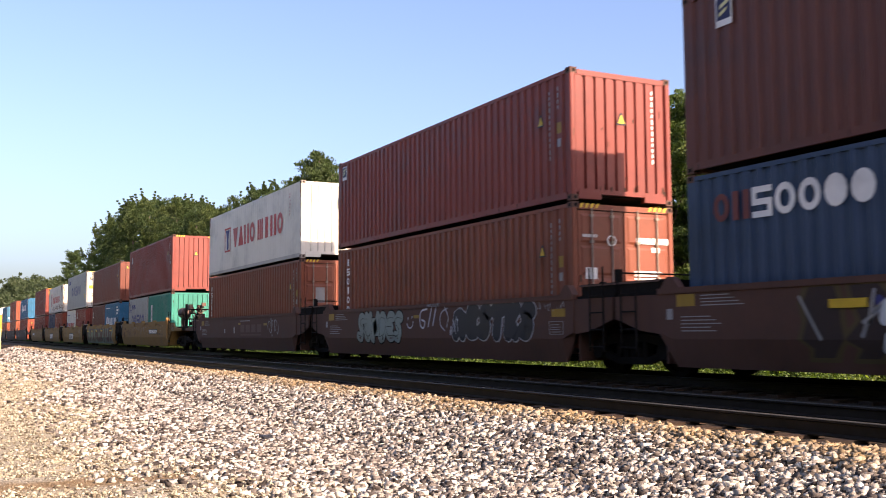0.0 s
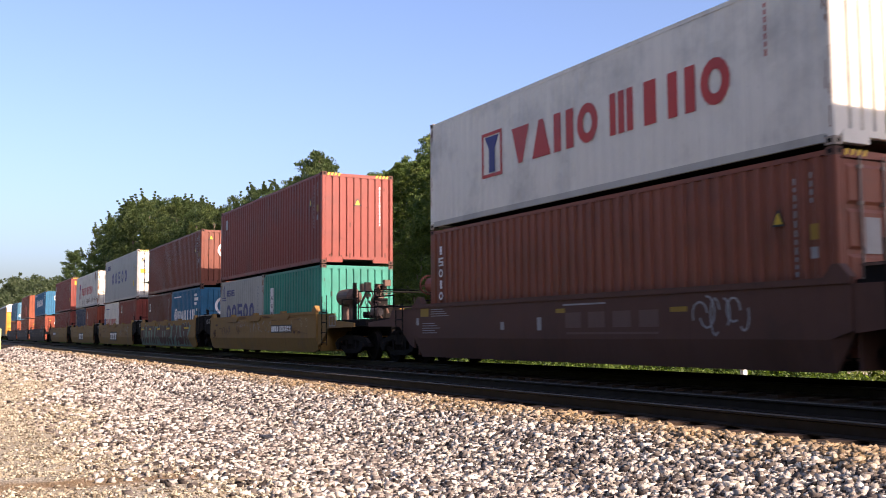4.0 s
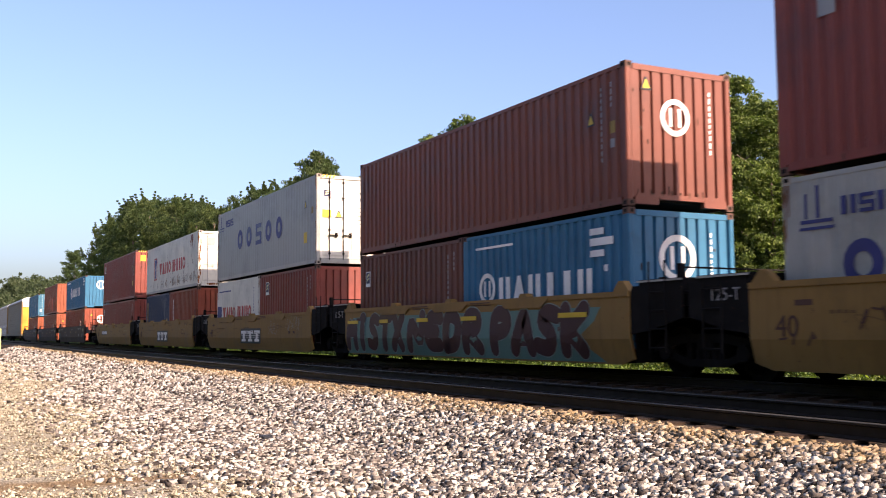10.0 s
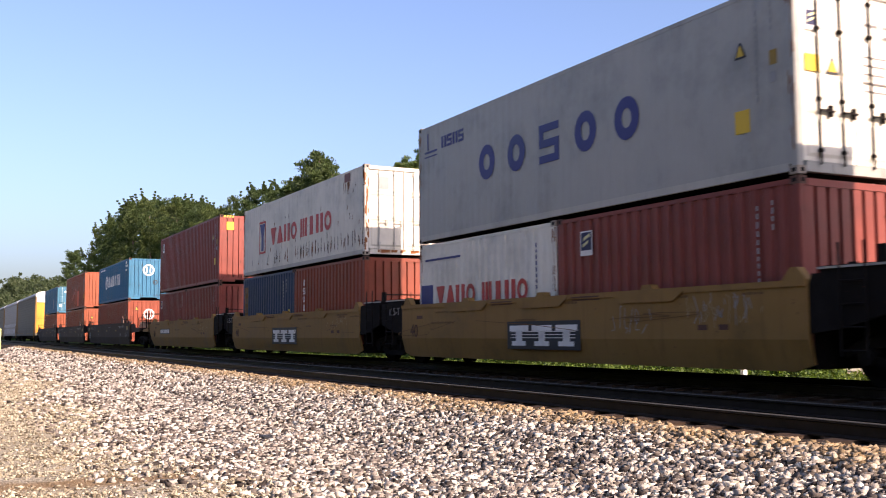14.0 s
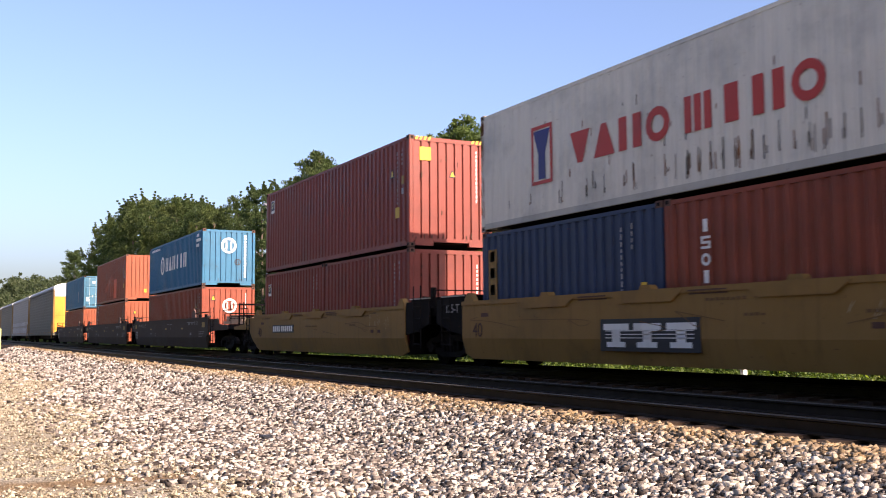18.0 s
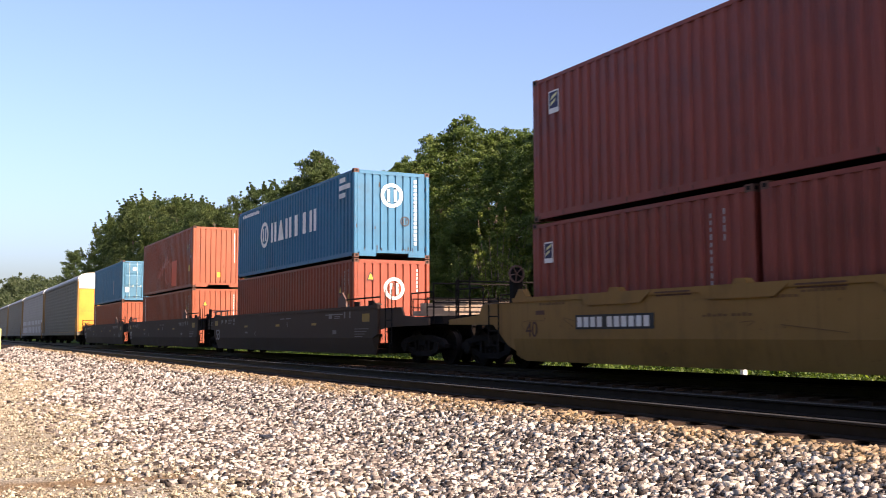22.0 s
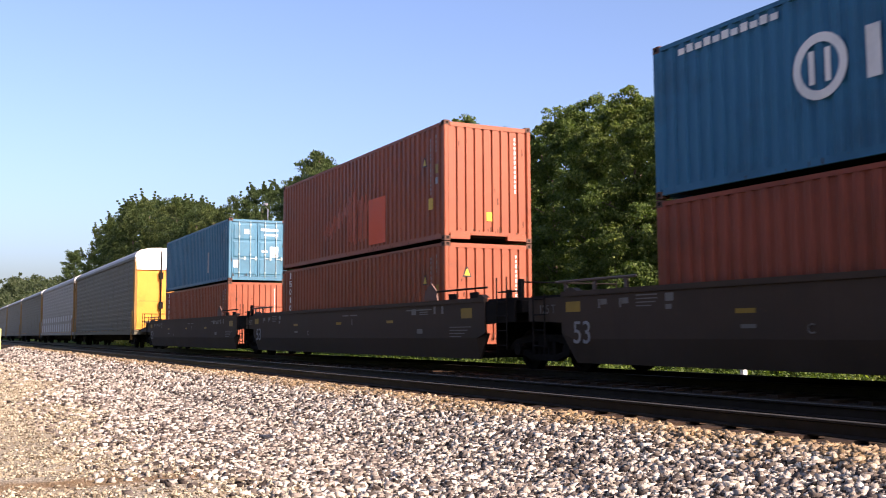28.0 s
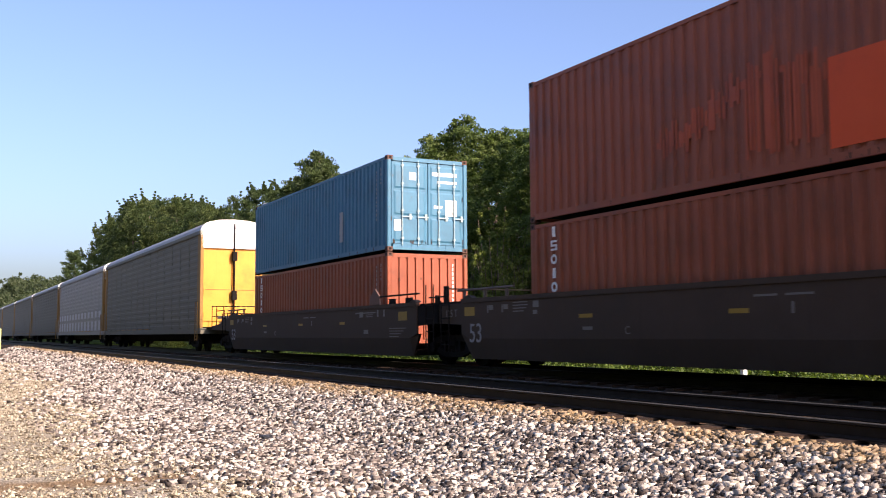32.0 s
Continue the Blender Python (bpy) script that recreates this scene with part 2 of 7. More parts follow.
# ---------------------------------------------------------------- mesh helpers
class Shape:
    def __init__(self):
        self.v, self.f = [], []

    def add(self, verts, faces):
        k = len(self.v)
        self.v += [tuple(p) for p in verts]
        self.f += [tuple(k + i for i in q) for q in faces]
        return self

    def box(self, x0, x1, y0, y1, z0, z1, c=0.0):
        """A box; c chamfers its upright edges and its top rim."""
        if c <= 0:
            return self.add([(x, y, z) for z in (z0, z1) for x, y in ((x0, y0), (x1, y0), (x1, y1), (x0, y1))],
                            [(3, 2, 1, 0), (4, 5, 6, 7)] + [(i, (i + 1) % 4, (i + 1) % 4 + 4, i + 4) for i in range(4)])
        ring = [(x0 + c, y0), (x1 - c, y0), (x1, y0 + c), (x1, y1 - c), (x1 - c, y1), (x0 + c, y1), (x0, y1 - c), (x0, y0 + c)]
        return self.prism(ring, z0, z1, "z")

    def prism(self, ring, a, b, axis="x"):
        """A closed outline carried along an axis from a to b; the outline is (y, z), (x, z) or (x, y)."""
        put = {"x": lambda p, t: (t, p[0], p[1]), "y": lambda p, t: (p[0], t, p[1]), "z": lambda p, t: (p[0], p[1], t)}[axis]
        k = len(ring)
        return self.add([put(p, t) for t in (a, b) for p in ring],
                        [tuple(range(k))[::-1], tuple(range(k, 2 * k))] + [(i, (i + 1) % k, (i + 1) % k + k, i + k) for i in range(k)])

    def tube(self, p, q, r, sides=8, r2=None):
        p, q = Vector(p), Vector(q)
        d = (q - p).normalized()
        u = d.orthogonal().normalized()
        w = d.cross(u)
        r2 = r if r2 is None else r2
        ring = [u * math.cos(2 * math.pi * i / sides) + w * math.sin(2 * math.pi * i / sides) for i in range(sides)]
        vs = [p + r * e for e in ring] + [q + r2 * e for e in ring]
        return self.add(vs, [tuple(range(sides))[::-1], tuple(range(sides, 2 * sides))] +
                        [(i, (i + 1) % sides, (i + 1) % sides + sides, i + sides) for i in range(sides)])

    def ring(self, centre, axis, r_out, r_in, half, sides=20):
        """A flat ring (a wheel's rim, a painted circle) about an axis, half thick on each side."""
        c, d = Vector(centre), Vector(axis).normalized()
        u = d.orthogonal().normalized()
        w = d.cross(u)
        vs, fs = [], []
        for i in range(sides):
            e = u * math.cos(2 * math.pi * i / sides) + w * math.sin(2 * math.pi * i / sides)
            vs += [c + e * r_out - d * half, c + e * r_out + d * half, c + e * r_in + d * half, c + e * r_in - d * half]
        for i in range(sides):
            a, b = 4 * i, 4 * ((i + 1) % sides)
            fs += [(a + k, b + k, b + (k + 1) % 4, a + (k + 1) % 4) for k in range(4)]
        return self.add(vs, fs)

    def mesh(self, name):
        me = bpy.data.meshes.new(name)
        me.from_pydata(self.v, [], self.f)
        bm = bmesh.new()
        bm.from_mesh(me)
        bmesh.ops.recalc_face_normals(bm, faces=bm.faces)
        bm.to_mesh(me)
        bm.free()
        return me


def part(name, shape, mat, parent=None, label="", at=None):
    """Link a shape (or a ready mesh) as ONE mesh object under a thing or a part."""
    me = shape if isinstance(shape, bpy.types.Mesh) else shape.mesh(name)
    if not me.materials:
        me.materials.append(mat)
    ob = new(name, me)
    ob.parent = parent
    if at is not None:
        ob.matrix_basis = at
    return tagged(ob, label) if label else ob


def thing(name, m, label, category, group="", kind=""):
    ob = new(name)
    ob.empty_display_size = 0.2
    ob.matrix_basis = m
    return tagged(ob, label, category, group, kind)


def lettering(parent, text, x, z, y, size, mat, name="number"):
    """Raised characters on a side that faces -y."""
    cu = bpy.data.curves.new(name, "FONT")
    cu.body, cu.size, cu.extrude, cu.align_x = text, size, 0.004, "CENTER"
    tmp = bpy.data.objects.new(name, cu)
    me = bpy.data.meshes.new_from_object(tmp)
    bpy.data.objects.remove(tmp)
    return tagged(part(name, me, mat, parent, at=pose(x, y, z, 90, 0, 0)), kind="stuff")


MOVERS, WHEELS = [], []        # things that the train carries along, and the axles that roll under them
BED = 12.086                   # y of the train's track
NEAR_BED, NEAR_Z = 8.08, -0.04

# ---------------------------------------------------------------- ground and tracks
def height(x, y):
    """The land: a flat yard, the ballast shoulder and bed of both tracks, a turf verge, a far wooded hill."""
    if y < 14.6:
        z = np.interp(y, [-400, 4.2, 5.0, 6.7, 9.6, 10.6, 13.6, 14.6], [-0.72, -0.70, -0.66, -0.22, -0.22, -0.20, -0.20, -0.30])
    else:
        z = np.interp(y, [14.6, 16.5, 20, 40, 300, 1500], [-0.30, -0.75, -0.80, -0.3, 3.0, 25.0])
    if y > 20 and x < -150:
        far = min(1.0, (-x - 150) / 300.0)
        z += far * far * 20.0 * min(1.0, (y - 16) / 16.0)
    return float(z)


def ground_z(x, y):
    """The land with its small unevenness."""
    if 5.2 <= y <= 15:
        return height(x, y) + 0.015 * noise.noise(Vector((x * 3, y * 3, 1)))
    return height(x, y) + 0.05 * noise.noise(Vector((x * 0.5, y * 0.5, 0))) + 0.02 * noise.noise(Vector((x * 2, y * 2, 3)))


def build_ground():
    xs = np.unique(np.concatenate([-np.geomspace(40, 3000, 40), np.linspace(-40, 10, 101), np.geomspace(10.5, 1500, 20)]))
    ys = np.unique(np.concatenate([-np.geomspace(1, 1500, 20), np.linspace(-1, 8, 46), np.linspace(8.25, 24, 60), np.geomspace(25, 2500, 40)]))
    v = []
    for x in xs:
        for y in ys:
            v.append((x, y, ground_z(x, y)))
    k = len(ys)
    f = [(i * k + j, (i + 1) * k + j, (i + 1) * k + j + 1, i * k + j + 1) for i in range(len(xs) - 1) for j in range(k - 1)]
    me = bpy.data.meshes.new("ground")
    me.from_pydata(v, [], f)
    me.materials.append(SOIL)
    tagged(new("ground", me), "sandy gravel yard rising to a railway bed and turf", "ground", kind="structure")


def scatter_stones(name, label, x0, x1, y0, y1, count, size, seed, keep=None, crude=False, bias=1.7, mat=None):
    """Broken stones of 12 (or, far off, 8) faces each, thrown over the ground, joined as stuff."""
    rng = np.random.default_rng(seed)
    base = np.array([(x, y, z) for z in (-1, 1) for x, y in ((-1, -1), (1, -1), (1, 1), (-1, 1))]) * 0.72
    tri = np.array([(0, 2, 1), (0, 3, 2), (4, 5, 6), (4, 6, 7), (0, 1, 5), (0, 5, 4), (1, 2, 6), (1, 6, 5), (2, 3, 7), (2, 7, 6), (3, 0, 4), (3, 4, 7)])
    if crude:
        base = np.array([(1, 0, 0), (-1, 0, 0), (0, 1, 0), (0, -1, 0), (0, 0, 1), (0, 0, -1)]) * 1.15
        tri = np.array([(0, 2, 4), (2, 1, 4), (1, 3, 4), (3, 0, 4), (2, 0, 5), (1, 2, 5), (3, 1, 5), (0, 3, 5)])
    nv = len(base)
    # denser towards the end near the eye
    u = rng.random(count)
    xs = x1 - (x1 - x0) * u ** bias
    ys = y0 + (y1 - y0) * rng.random(count)
    if keep is not None:
        ok = keep(xs, ys, rng)
        xs, ys = xs[ok], ys[ok]
    n = len(xs)
    zs = np.array([ground_z(a, b) for a, b in zip(xs, ys)])
    r = size * rng.uniform(0.5, 1.5, n) * (1 + np.maximum(0, -xs - 14) * 0.02)
    v = base[None] * (1 + rng.uniform(-0.75, 0.5, (n, nv, 3)))
    v = v * np.stack([rng.uniform(0.85, 1.6, n), rng.uniform(0.55, 1.15, n), rng.uniform(0.45, 1.0, n)], 1)[:, None]
    a, b = rng.uniform(0, 6.283, n), rng.normal(0, 0.95, n)
    ca, sa, cb, sb = np.cos(a), np.sin(a), np.cos(b), np.sin(b)
    y2, z2 = v[..., 1] * cb[:, None] - v[..., 2] * sb[:, None], v[..., 1] * sb[:, None] + v[..., 2] * cb[:, None]
    x3, y3 = v[..., 0] * ca[:, None] - y2 * sa[:, None], v[..., 0] * sa[:, None] + y2 * ca[:, None]
    p = np.stack([x3, y3, z2], -1) * r[:, None, None]
    p += np.stack([xs, ys, zs + r * rng.uniform(0.0, 0.45, n)], 1)[:, None]
    f = (tri[None] + nv * np.arange(n)[:, None, None]).reshape(-1, 3)
    quick_mesh(name, p.reshape(-1, 3), f, mat or STONE, label)


def quick_mesh(name, v, f, mat, label, parent=None, category="", kind="stuff"):
    f = np.asarray(f, dtype=np.int32)
    me = bpy.data.meshes.new(name)
    me.vertices.add(len(v))
    me.vertices.foreach_set("co", np.asarray(v, dtype=np.float32).ravel())
    me.loops.add(f.size)
    me.loops.foreach_set("vertex_index", f.ravel())
    me.polygons.add(len(f))
    me.polygons.foreach_set("loop_start", np.arange(0, f.size, f.shape[1], dtype=np.int32))
    me.polygons.foreach_set("loop_total", np.full(len(f), f.shape[1], dtype=np.int32))
    me.update(calc_edges=True)
    me.materials.append(mat)
    ob = new(name, me)
    ob.parent = parent
    return tagged(ob, label, category, kind=kind)


def build_track(name, y, z, x0, x1, label, tie_from, tie_to):
    track = thing(name, pose(0, y, z), label, "railway track", kind="structure")
    for side in (-0.7525, 0.7525):
        web = Shape().prism([(side - 0.07, -0.149), (side + 0.07, -0.149), (side + 0.07, -0.138), (side + 0.012, -0.122), (side + 0.012, -0.035),
                             (side + 0.036, -0.025), (side + 0.036, -0.006), (side - 0.036, -0.006), (side - 0.036, -0.025), (side - 0.012, -0.035),
                             (side - 0.012, -0.122), (side - 0.07, -0.138)], x0, x1)
        rail = part("rail", web, RAIL, track, "rusty steel rail")
        part("rail_head", Shape().prism([(side - 0.033, -0.0055), (side + 0.033, -0.0055), (side + 0.026, 0.0), (side - 0.026, 0.0)], x0, x1), HEAD, rail, "shiny worn running surface")
    tie = Shape().box(-0.115, 0.115, -1.30, 1.30, -0.33, -0.15, 0.012).mesh("sleeper")
    plate = Shape()
    for s in (-0.7525, 0.7525):
        plate.box(-0.09, 0.09, s - 0.17, s + 0.17, -0.174, -0.158)
    plate = plate.mesh("tie_plates")
    rng = random.Random(5)
    x = tie_from
    while x > tie_to:
        t = part("sleeper", tie, TIE, track, at=pose(x, rng.uniform(-0.05, 0.05), rng.uniform(-0.012, 0.004), 0, 0, rng.uniform(-1.5, 1.5)))
        x -= 0.53
    return track


# ---------------------------------------------------------------- trees
def leaf_cloud(centres, radii, per, size, seed, flat=0.75, shell=0.48, rise=0.0, long=1.0):
    """Small leaves (a triangle each) in clumps: arrays of points and faces. shell: small keeps them to the clump's skin; rise: bare undersides; long: needles."""
    rng = np.random.default_rng(seed)
    c = np.repeat(centres, per, 0)
    r = np.repeat(radii, per)
    d = rng.normal(size=(len(c), 3))
    d[:, 2] = np.where(rng.random(len(c)) < rise, np.abs(d[:, 2]), d[:, 2])
    d /= np.linalg.norm(d, axis=1)[:, None]
    p = c + d * (r * rng.random(len(c)) ** shell)[:, None] * np.array([1, 1, flat])
    a = rng.normal(size=(len(c), 3))
    # leaves face roughly outwards from their clump
    nrm = d * 0.7 + np.array([0, 0, 0.25]) + rng.normal(size=(len(c), 3)) * 0.6
    if long > 1.0:
        a = d + np.array([0, 0, 0.5]) + a * 0.35
    else:
        a = np.cross(nrm, a)
    a /= np.linalg.norm(a, axis=1)[:, None]
    b = np.cross(nrm, a)
    b /= np.linalg.norm(b, axis=1)[:, None]
    s = size * rng.uniform(0.6, 1.4, len(c))[:, None]
    up = np.array([0, 0, 0.15]) * s
    v = np.stack([p - a * s * long, p + a * s * 0.8 * long - b * s * 0.7 + up, p + a * s * 0.5 * long + b * s * 0.8], 1).reshape(-1, 3)
    return v, np.arange(3 * len(c)).reshape(-1, 3)


def limb_shape(trunk_h, trunk_r, limbs, seed, spread=0.45):
    rng = random.Random(seed)
    s = Shape()
    lean = Vector((rng.uniform(-0.04, 0.04), rng.uniform(-0.04, 0.04), 1))
    z, r, p = 0.0, trunk_r, Vector((0, 0, -0.3))
    tips = []
    for i in range(5):
        q = p + lean * (trunk_h / 5) + Vector((rng.uniform(-0.12, 0.12), rng.uniform(-0.12, 0.12), 0))
        s.tube(p, q, r, 8, r * 0.8)
        p, r = q, r * 0.8
    for i in range(limbs):
        f = rng.uniform(0.35, 1.0)
        a = Vector(lean) * trunk_h * f
        th = rng.uniform(0, 6.283)
        ln = trunk_h * rng.uniform(0.5, 1.0) * spread
        b = a + Vector((math.cos(th) * ln, math.sin(th) * ln, ln * rng.uniform(0.3, 0.9)))
        s.tube(a, b, trunk_r * 0.35 * (1.2 - f), 6, 0.03)
        tips.append(b)
    return s, tips


def broadleaf(seed, h):
    """Lobes of foliage round the limbs, each a dome of leafy sprays with dark hollows between."""
    rng = np.random.default_rng(seed)
    s, tips = limb_shape(h * 0.72, h * 0.015, 14, seed, 0.2)
    cs, rs = [], []
    lobes = 58
    for k in range(lobes):
        u = (k + rng.random()) / lobes
        th = k * 2.4 + rng.uniform(-0.5, 0.5)
        prof = np.interp(u, [0, 0.15, 0.4, 0.7, 0.9, 1.0], [0.20, 0.29, 0.32, 0.25, 0.13, 0.02]) * h
        q = prof * rng.uniform(0.55, 0.95)
        c = np.array([math.cos(th) * q, math.sin(th) * q, h * (0.08 + 0.84 * u)])
        r = h * rng.uniform(0.05, 0.095) * (1.15 - 0.4 * u)
        for j in range(13):
            d = rng.normal(size=3) + np.array([math.cos(th) * 0.5, math.sin(th) * 0.5, 0.75])
            d /= np.linalg.norm(d)
            cs.append(c + d * r * rng.uniform(0.6, 1.15))
            rs.append(r * rng.uniform(0.26, 0.5))
    for k in range(70):
        u, th = rng.random(), rng.uniform(0, 6.283)
        q = np.interp(u, [0, 0.4, 1.0], [0.14, 0.2, 0.02]) * h * rng.uniform(0.2, 1.0)
        cs.append(np.array([math.cos(th) * q, math.sin(th) * q, h * (0.1 + 0.8 * u)]))
        rs.append(h * rng.uniform(0.03, 0.05))
    v, f = leaf_cloud(np.array(cs), np.array(rs), 82, 0.066, seed + 1, 0.7, 0.4, 0.6)
    return s, v, f


def pine(seed, h):
    """A bushy crown of upturned needle tufts, with leaders that stand out of its outline."""
    rng = np.random.default_rng(seed)
    s, tips = limb_shape(h * 0.9, h * 0.012, 12, seed, 0.10)
    n = 250
    th, u = rng.uniform(0, 6.283, n), rng.random(n) ** 0.9
    zz = h * (0.14 + 0.82 * u)
    prof = np.interp(u, [0, 0.25, 0.6, 0.85, 1.0], [0.24, 0.30, 0.25, 0.17, 0.05]) * h
    rr = prof * (0.35 + 0.7 * rng.random(n) ** 0.5)
    c = np.stack([np.cos(th) * rr, np.sin(th) * rr, zz], 1)
    rad = h * rng.uniform(0.022, 0.05, n)
    spikes, srad = [], []
    outer = np.nonzero((rr > 0.72 * prof) & (u > 0.3))[0]
    for k in range(60):
        i = outer[rng.integers(len(outer))]
        tall = h * rng.uniform(0.03, 0.10) * (0.6 + 0.5 * u[i])
        out = c[i] * np.array([1, 1, 0]) / (np.hypot(c[i][0], c[i][1]) + 0.01)
        for j in range(5):
            spikes.append(c[i] + out * tall * 0.35 * j / 5 + np.array([rng.normal(0, 0.004 * h), rng.normal(0, 0.004 * h), tall * (j + 0.5) / 5]))
            srad.append(h * 0.014 * (1 - j * 0.17))
    v, f = leaf_cloud(np.vstack([c, np.array(spikes)]), np.concatenate([rad, srad]), 105, 0.055, seed + 1, 0.62, 0.33, 0.75, 2.2)
    return s, v, f


def tall_pine(seed, h):
    """A long bare trunk with a ragged head of needles on uneven boughs."""
    rng = np.random.default_rng(seed)
    s, tips = limb_shape(h * 0.92, h * 0.011, 14, seed, 0.09)
    cs, rs = [], []
    for k in range(30):
        u = (k + rng.random()) / 30
        z = h * (0.5 + 0.47 * u)
        w = h * np.interp(u, [0, 0.4, 0.8, 1.0], [0.13, 0.19, 0.14, 0.05]) * rng.uniform(0.5, 1.1)
        th = k * 2.4 + rng.uniform(-0.6, 0.6)
        for j in range(9):
            g = rng.uniform(0.25, 1.0)
            cs.append((math.cos(th) * w * g + rng.normal(0, 0.012 * h), math.sin(th) * w * g + rng.normal(0, 0.012 * h), z + 0.25 * w * g + rng.normal(0, 0.012 * h)))
            rs.append(h * rng.uniform(0.022, 0.042))
    v, f = leaf_cloud(np.array(cs), np.array(rs), 76, 0.075, seed + 1, 0.7, 0.55, 0.5, 2.0)
    return s, v, f


def sapling(seed, h):
    """Thin upright shoots from one root, leafy along their length."""
    rng = np.random.default_rng(seed)
    s = Shape()
    cs, rs = [], []
    for k in range(22):
        th, lean, top = rng.uniform(0, 6.283), rng.uniform(0.02, 0.26), h * rng.uniform(0.5, 1.0)
        way = np.array([math.cos(th) * lean, math.sin(th) * lean, 1.0])
        s.tube((0, 0, 0), tuple(way * top * 0.96), 0.03, 5, 0.008)
        for j in range(11):
            f = 0.12 + 0.88 * (j + rng.random()) / 11
            cs.append(way * top * f + rng.normal(size=3) * 0.012 * h)
            rs.append(h * rng.uniform(0.022, 0.045) * (1.15 - 0.75 * f))
    v, f = leaf_cloud(np.array(cs), np.array(rs), 46, 0.055, seed + 1, 1.4, 0.5, 0.5)
    return s, v, f


def make_tree(kind, seed, h, name, label, mat):
    s, v, f = kind(seed, h)
    t = thing(name, pose(0, 0, -50), label, "tree")
    part("trunk", s, BARK, t, "grey-brown trunk and limbs")
    crown = quick_mesh("crown", v, f, mat, "", t)
    return t


def plant(base, x, y, turn=0.0, size=1.0, sink=0.1):
    m = pose(x, y, height(x, y) - sink, 0, 0, turn) @ Matrix.Diagonal((size, size, size, 1))
    return copy_thing(base, m)


def shrub_mesh(seed, h):
    rng = np.random.default_rng(seed)
    n = 40
    c = np.stack([rng.normal(0, 0.45 * h, n), rng.normal(0, 0.4 * h, n), h * rng.uniform(0.05, 0.95, n)], 1)
    return leaf_cloud(c, h * rng.uniform(0.12, 0.24, n), 80, 0.09, seed + 1)


def build_woods():
    rng = random.Random(11)
    oaks = [make_tree(broadleaf, 20 + i, 13.5, "broadleaf_tree", "dense green broadleaf tree in full summer leaf", LEAF) for i in range(4)]
    pines = [make_tree(pine, 40 + i, 17.0, "pine_tree", "dark green bushy pine with an uneven crown", NEEDLE) for i in range(3)]
    talls = [make_tree(tall_pine, 60 + i, 18.0, "tall_pine_tree", "tall pine with a ragged head of needles", NEEDLE) for i in range(2)]
    saplings = make_tree(sapling, 70, 6.0, "young_tree", "young yellow-green tree with thin upright shoots", SHRUB)
    # x, y and height of each tree, from the road end down the line
    front = [(-26.9, 33, 9.0), (-28.8, 32, 9.7), (-29.9, 31, 11.1), (-31.6, 30, 12.7), (-33.6, 29, 12.5), (-37.0, 29, 13.2), (-41.6, 30, 13.9), (-44.5, 30, 14.0),
             (-48.0, 30, 13.6), (-53.3, 31, 14.6), (-58.8, 32, 16.4), (-64.6, 33, 16.5), (-70.0, 33, 15.6), (-75.4, 34, 15.6), (-21.0, 36, 8.2), (-15.0, 37, 7.0), (-8.0, 37, 7.5), (0.0, 38, 8.0)]
    back = [(-37.9, 48, 12.1), (-38.9, 46, 12.1), (-38.5, 42, 12.6), (-40.1, 40, 14.5), (-44.2, 40, 15.8), (-48.8, 40, 16.4), (-61.2, 42, 18.0), (-70.3, 42, 18.4), (-30.0, 50, 11.0), (-24.0, 52, 11.0), (-54.0, 41, 17.4),
            (-93.1, 40, 18.4), (-83.8, 36, 16.6), (-78.7, 36, 16.3), (-74.2, 36, 16.6), (-34.5, 31.5, 9.5), (-50.5, 27.5, 8.5), (-36.0, 27.2, 7.2), (-57.0, 27.5, 9.0)]
    for k, (x, y, h) in enumerate(front + back):
        plant(oaks[k % 4], x, y, rng.uniform(0, 360), h / 13.6)
    for k, (x, y, h) in enumerate([(-88.7, 30, 16.0), (-101.9, 31, 16.6), (-110.6, 31, 16.8), (-120.7, 31, 17.0), (-132.7, 31, 18.4), (-147.0, 31, 21.3), (-164.3, 31, 23.2), (-179.6, 31, 23.0),
                                   (-197.7, 31, 21.6), (-211.0, 31, 17.0), (-95, 38, 15), (-116, 39, 16), (-140, 40, 19), (-156, 36, 22), (-172, 37, 23), (-82, 36, 13.5), (-139.5, 30, 19.3), (-126, 30.5, 17.6), (-155.5, 30, 22.2), (-171.5, 30, 23.2), (-188, 30, 22.6)]):
        plant(pines[k % 3], x, y, rng.uniform(0, 360), h / 16.4)
    for k, (x, y, h) in enumerate([(-76.3, 28, 16.6), (-79.5, 29.5, 15.9), (-251.1, 30, 20.2), (-50.7, 60, 15.6), (-74.5, 27.5, 15.2), (-82.0, 28.5, 15.4)]):
        plant(talls[k % 2], x, y, rng.uniform(0, 360), h / 18.3)
    for x, y, h in ((-46.0, 25.5, 6.6), (-42.6, 25.0, 8.2), (-40.6, 24.8, 5.6), (-52.0, 26.0, 5.0)):
        plant(saplings, x, y, rng.uniform(0, 360), h / 6.0)
    for base in oaks + pines + talls + [saplings]:
        for o in (*base.children_recursive, base):
            bpy.data.objects.remove(o)
    # shrubs along the wood's edge
    meshes = []
    for i in range(3):
        v, f = shrub_mesh(80 + i, 2.4)
        ob = quick_mesh("shrub", v, f, SHRUB, "leafy green shrub at the wood's edge", None, "shrub", "")
        meshes.append(ob)
    x = -8.0
    i = 0
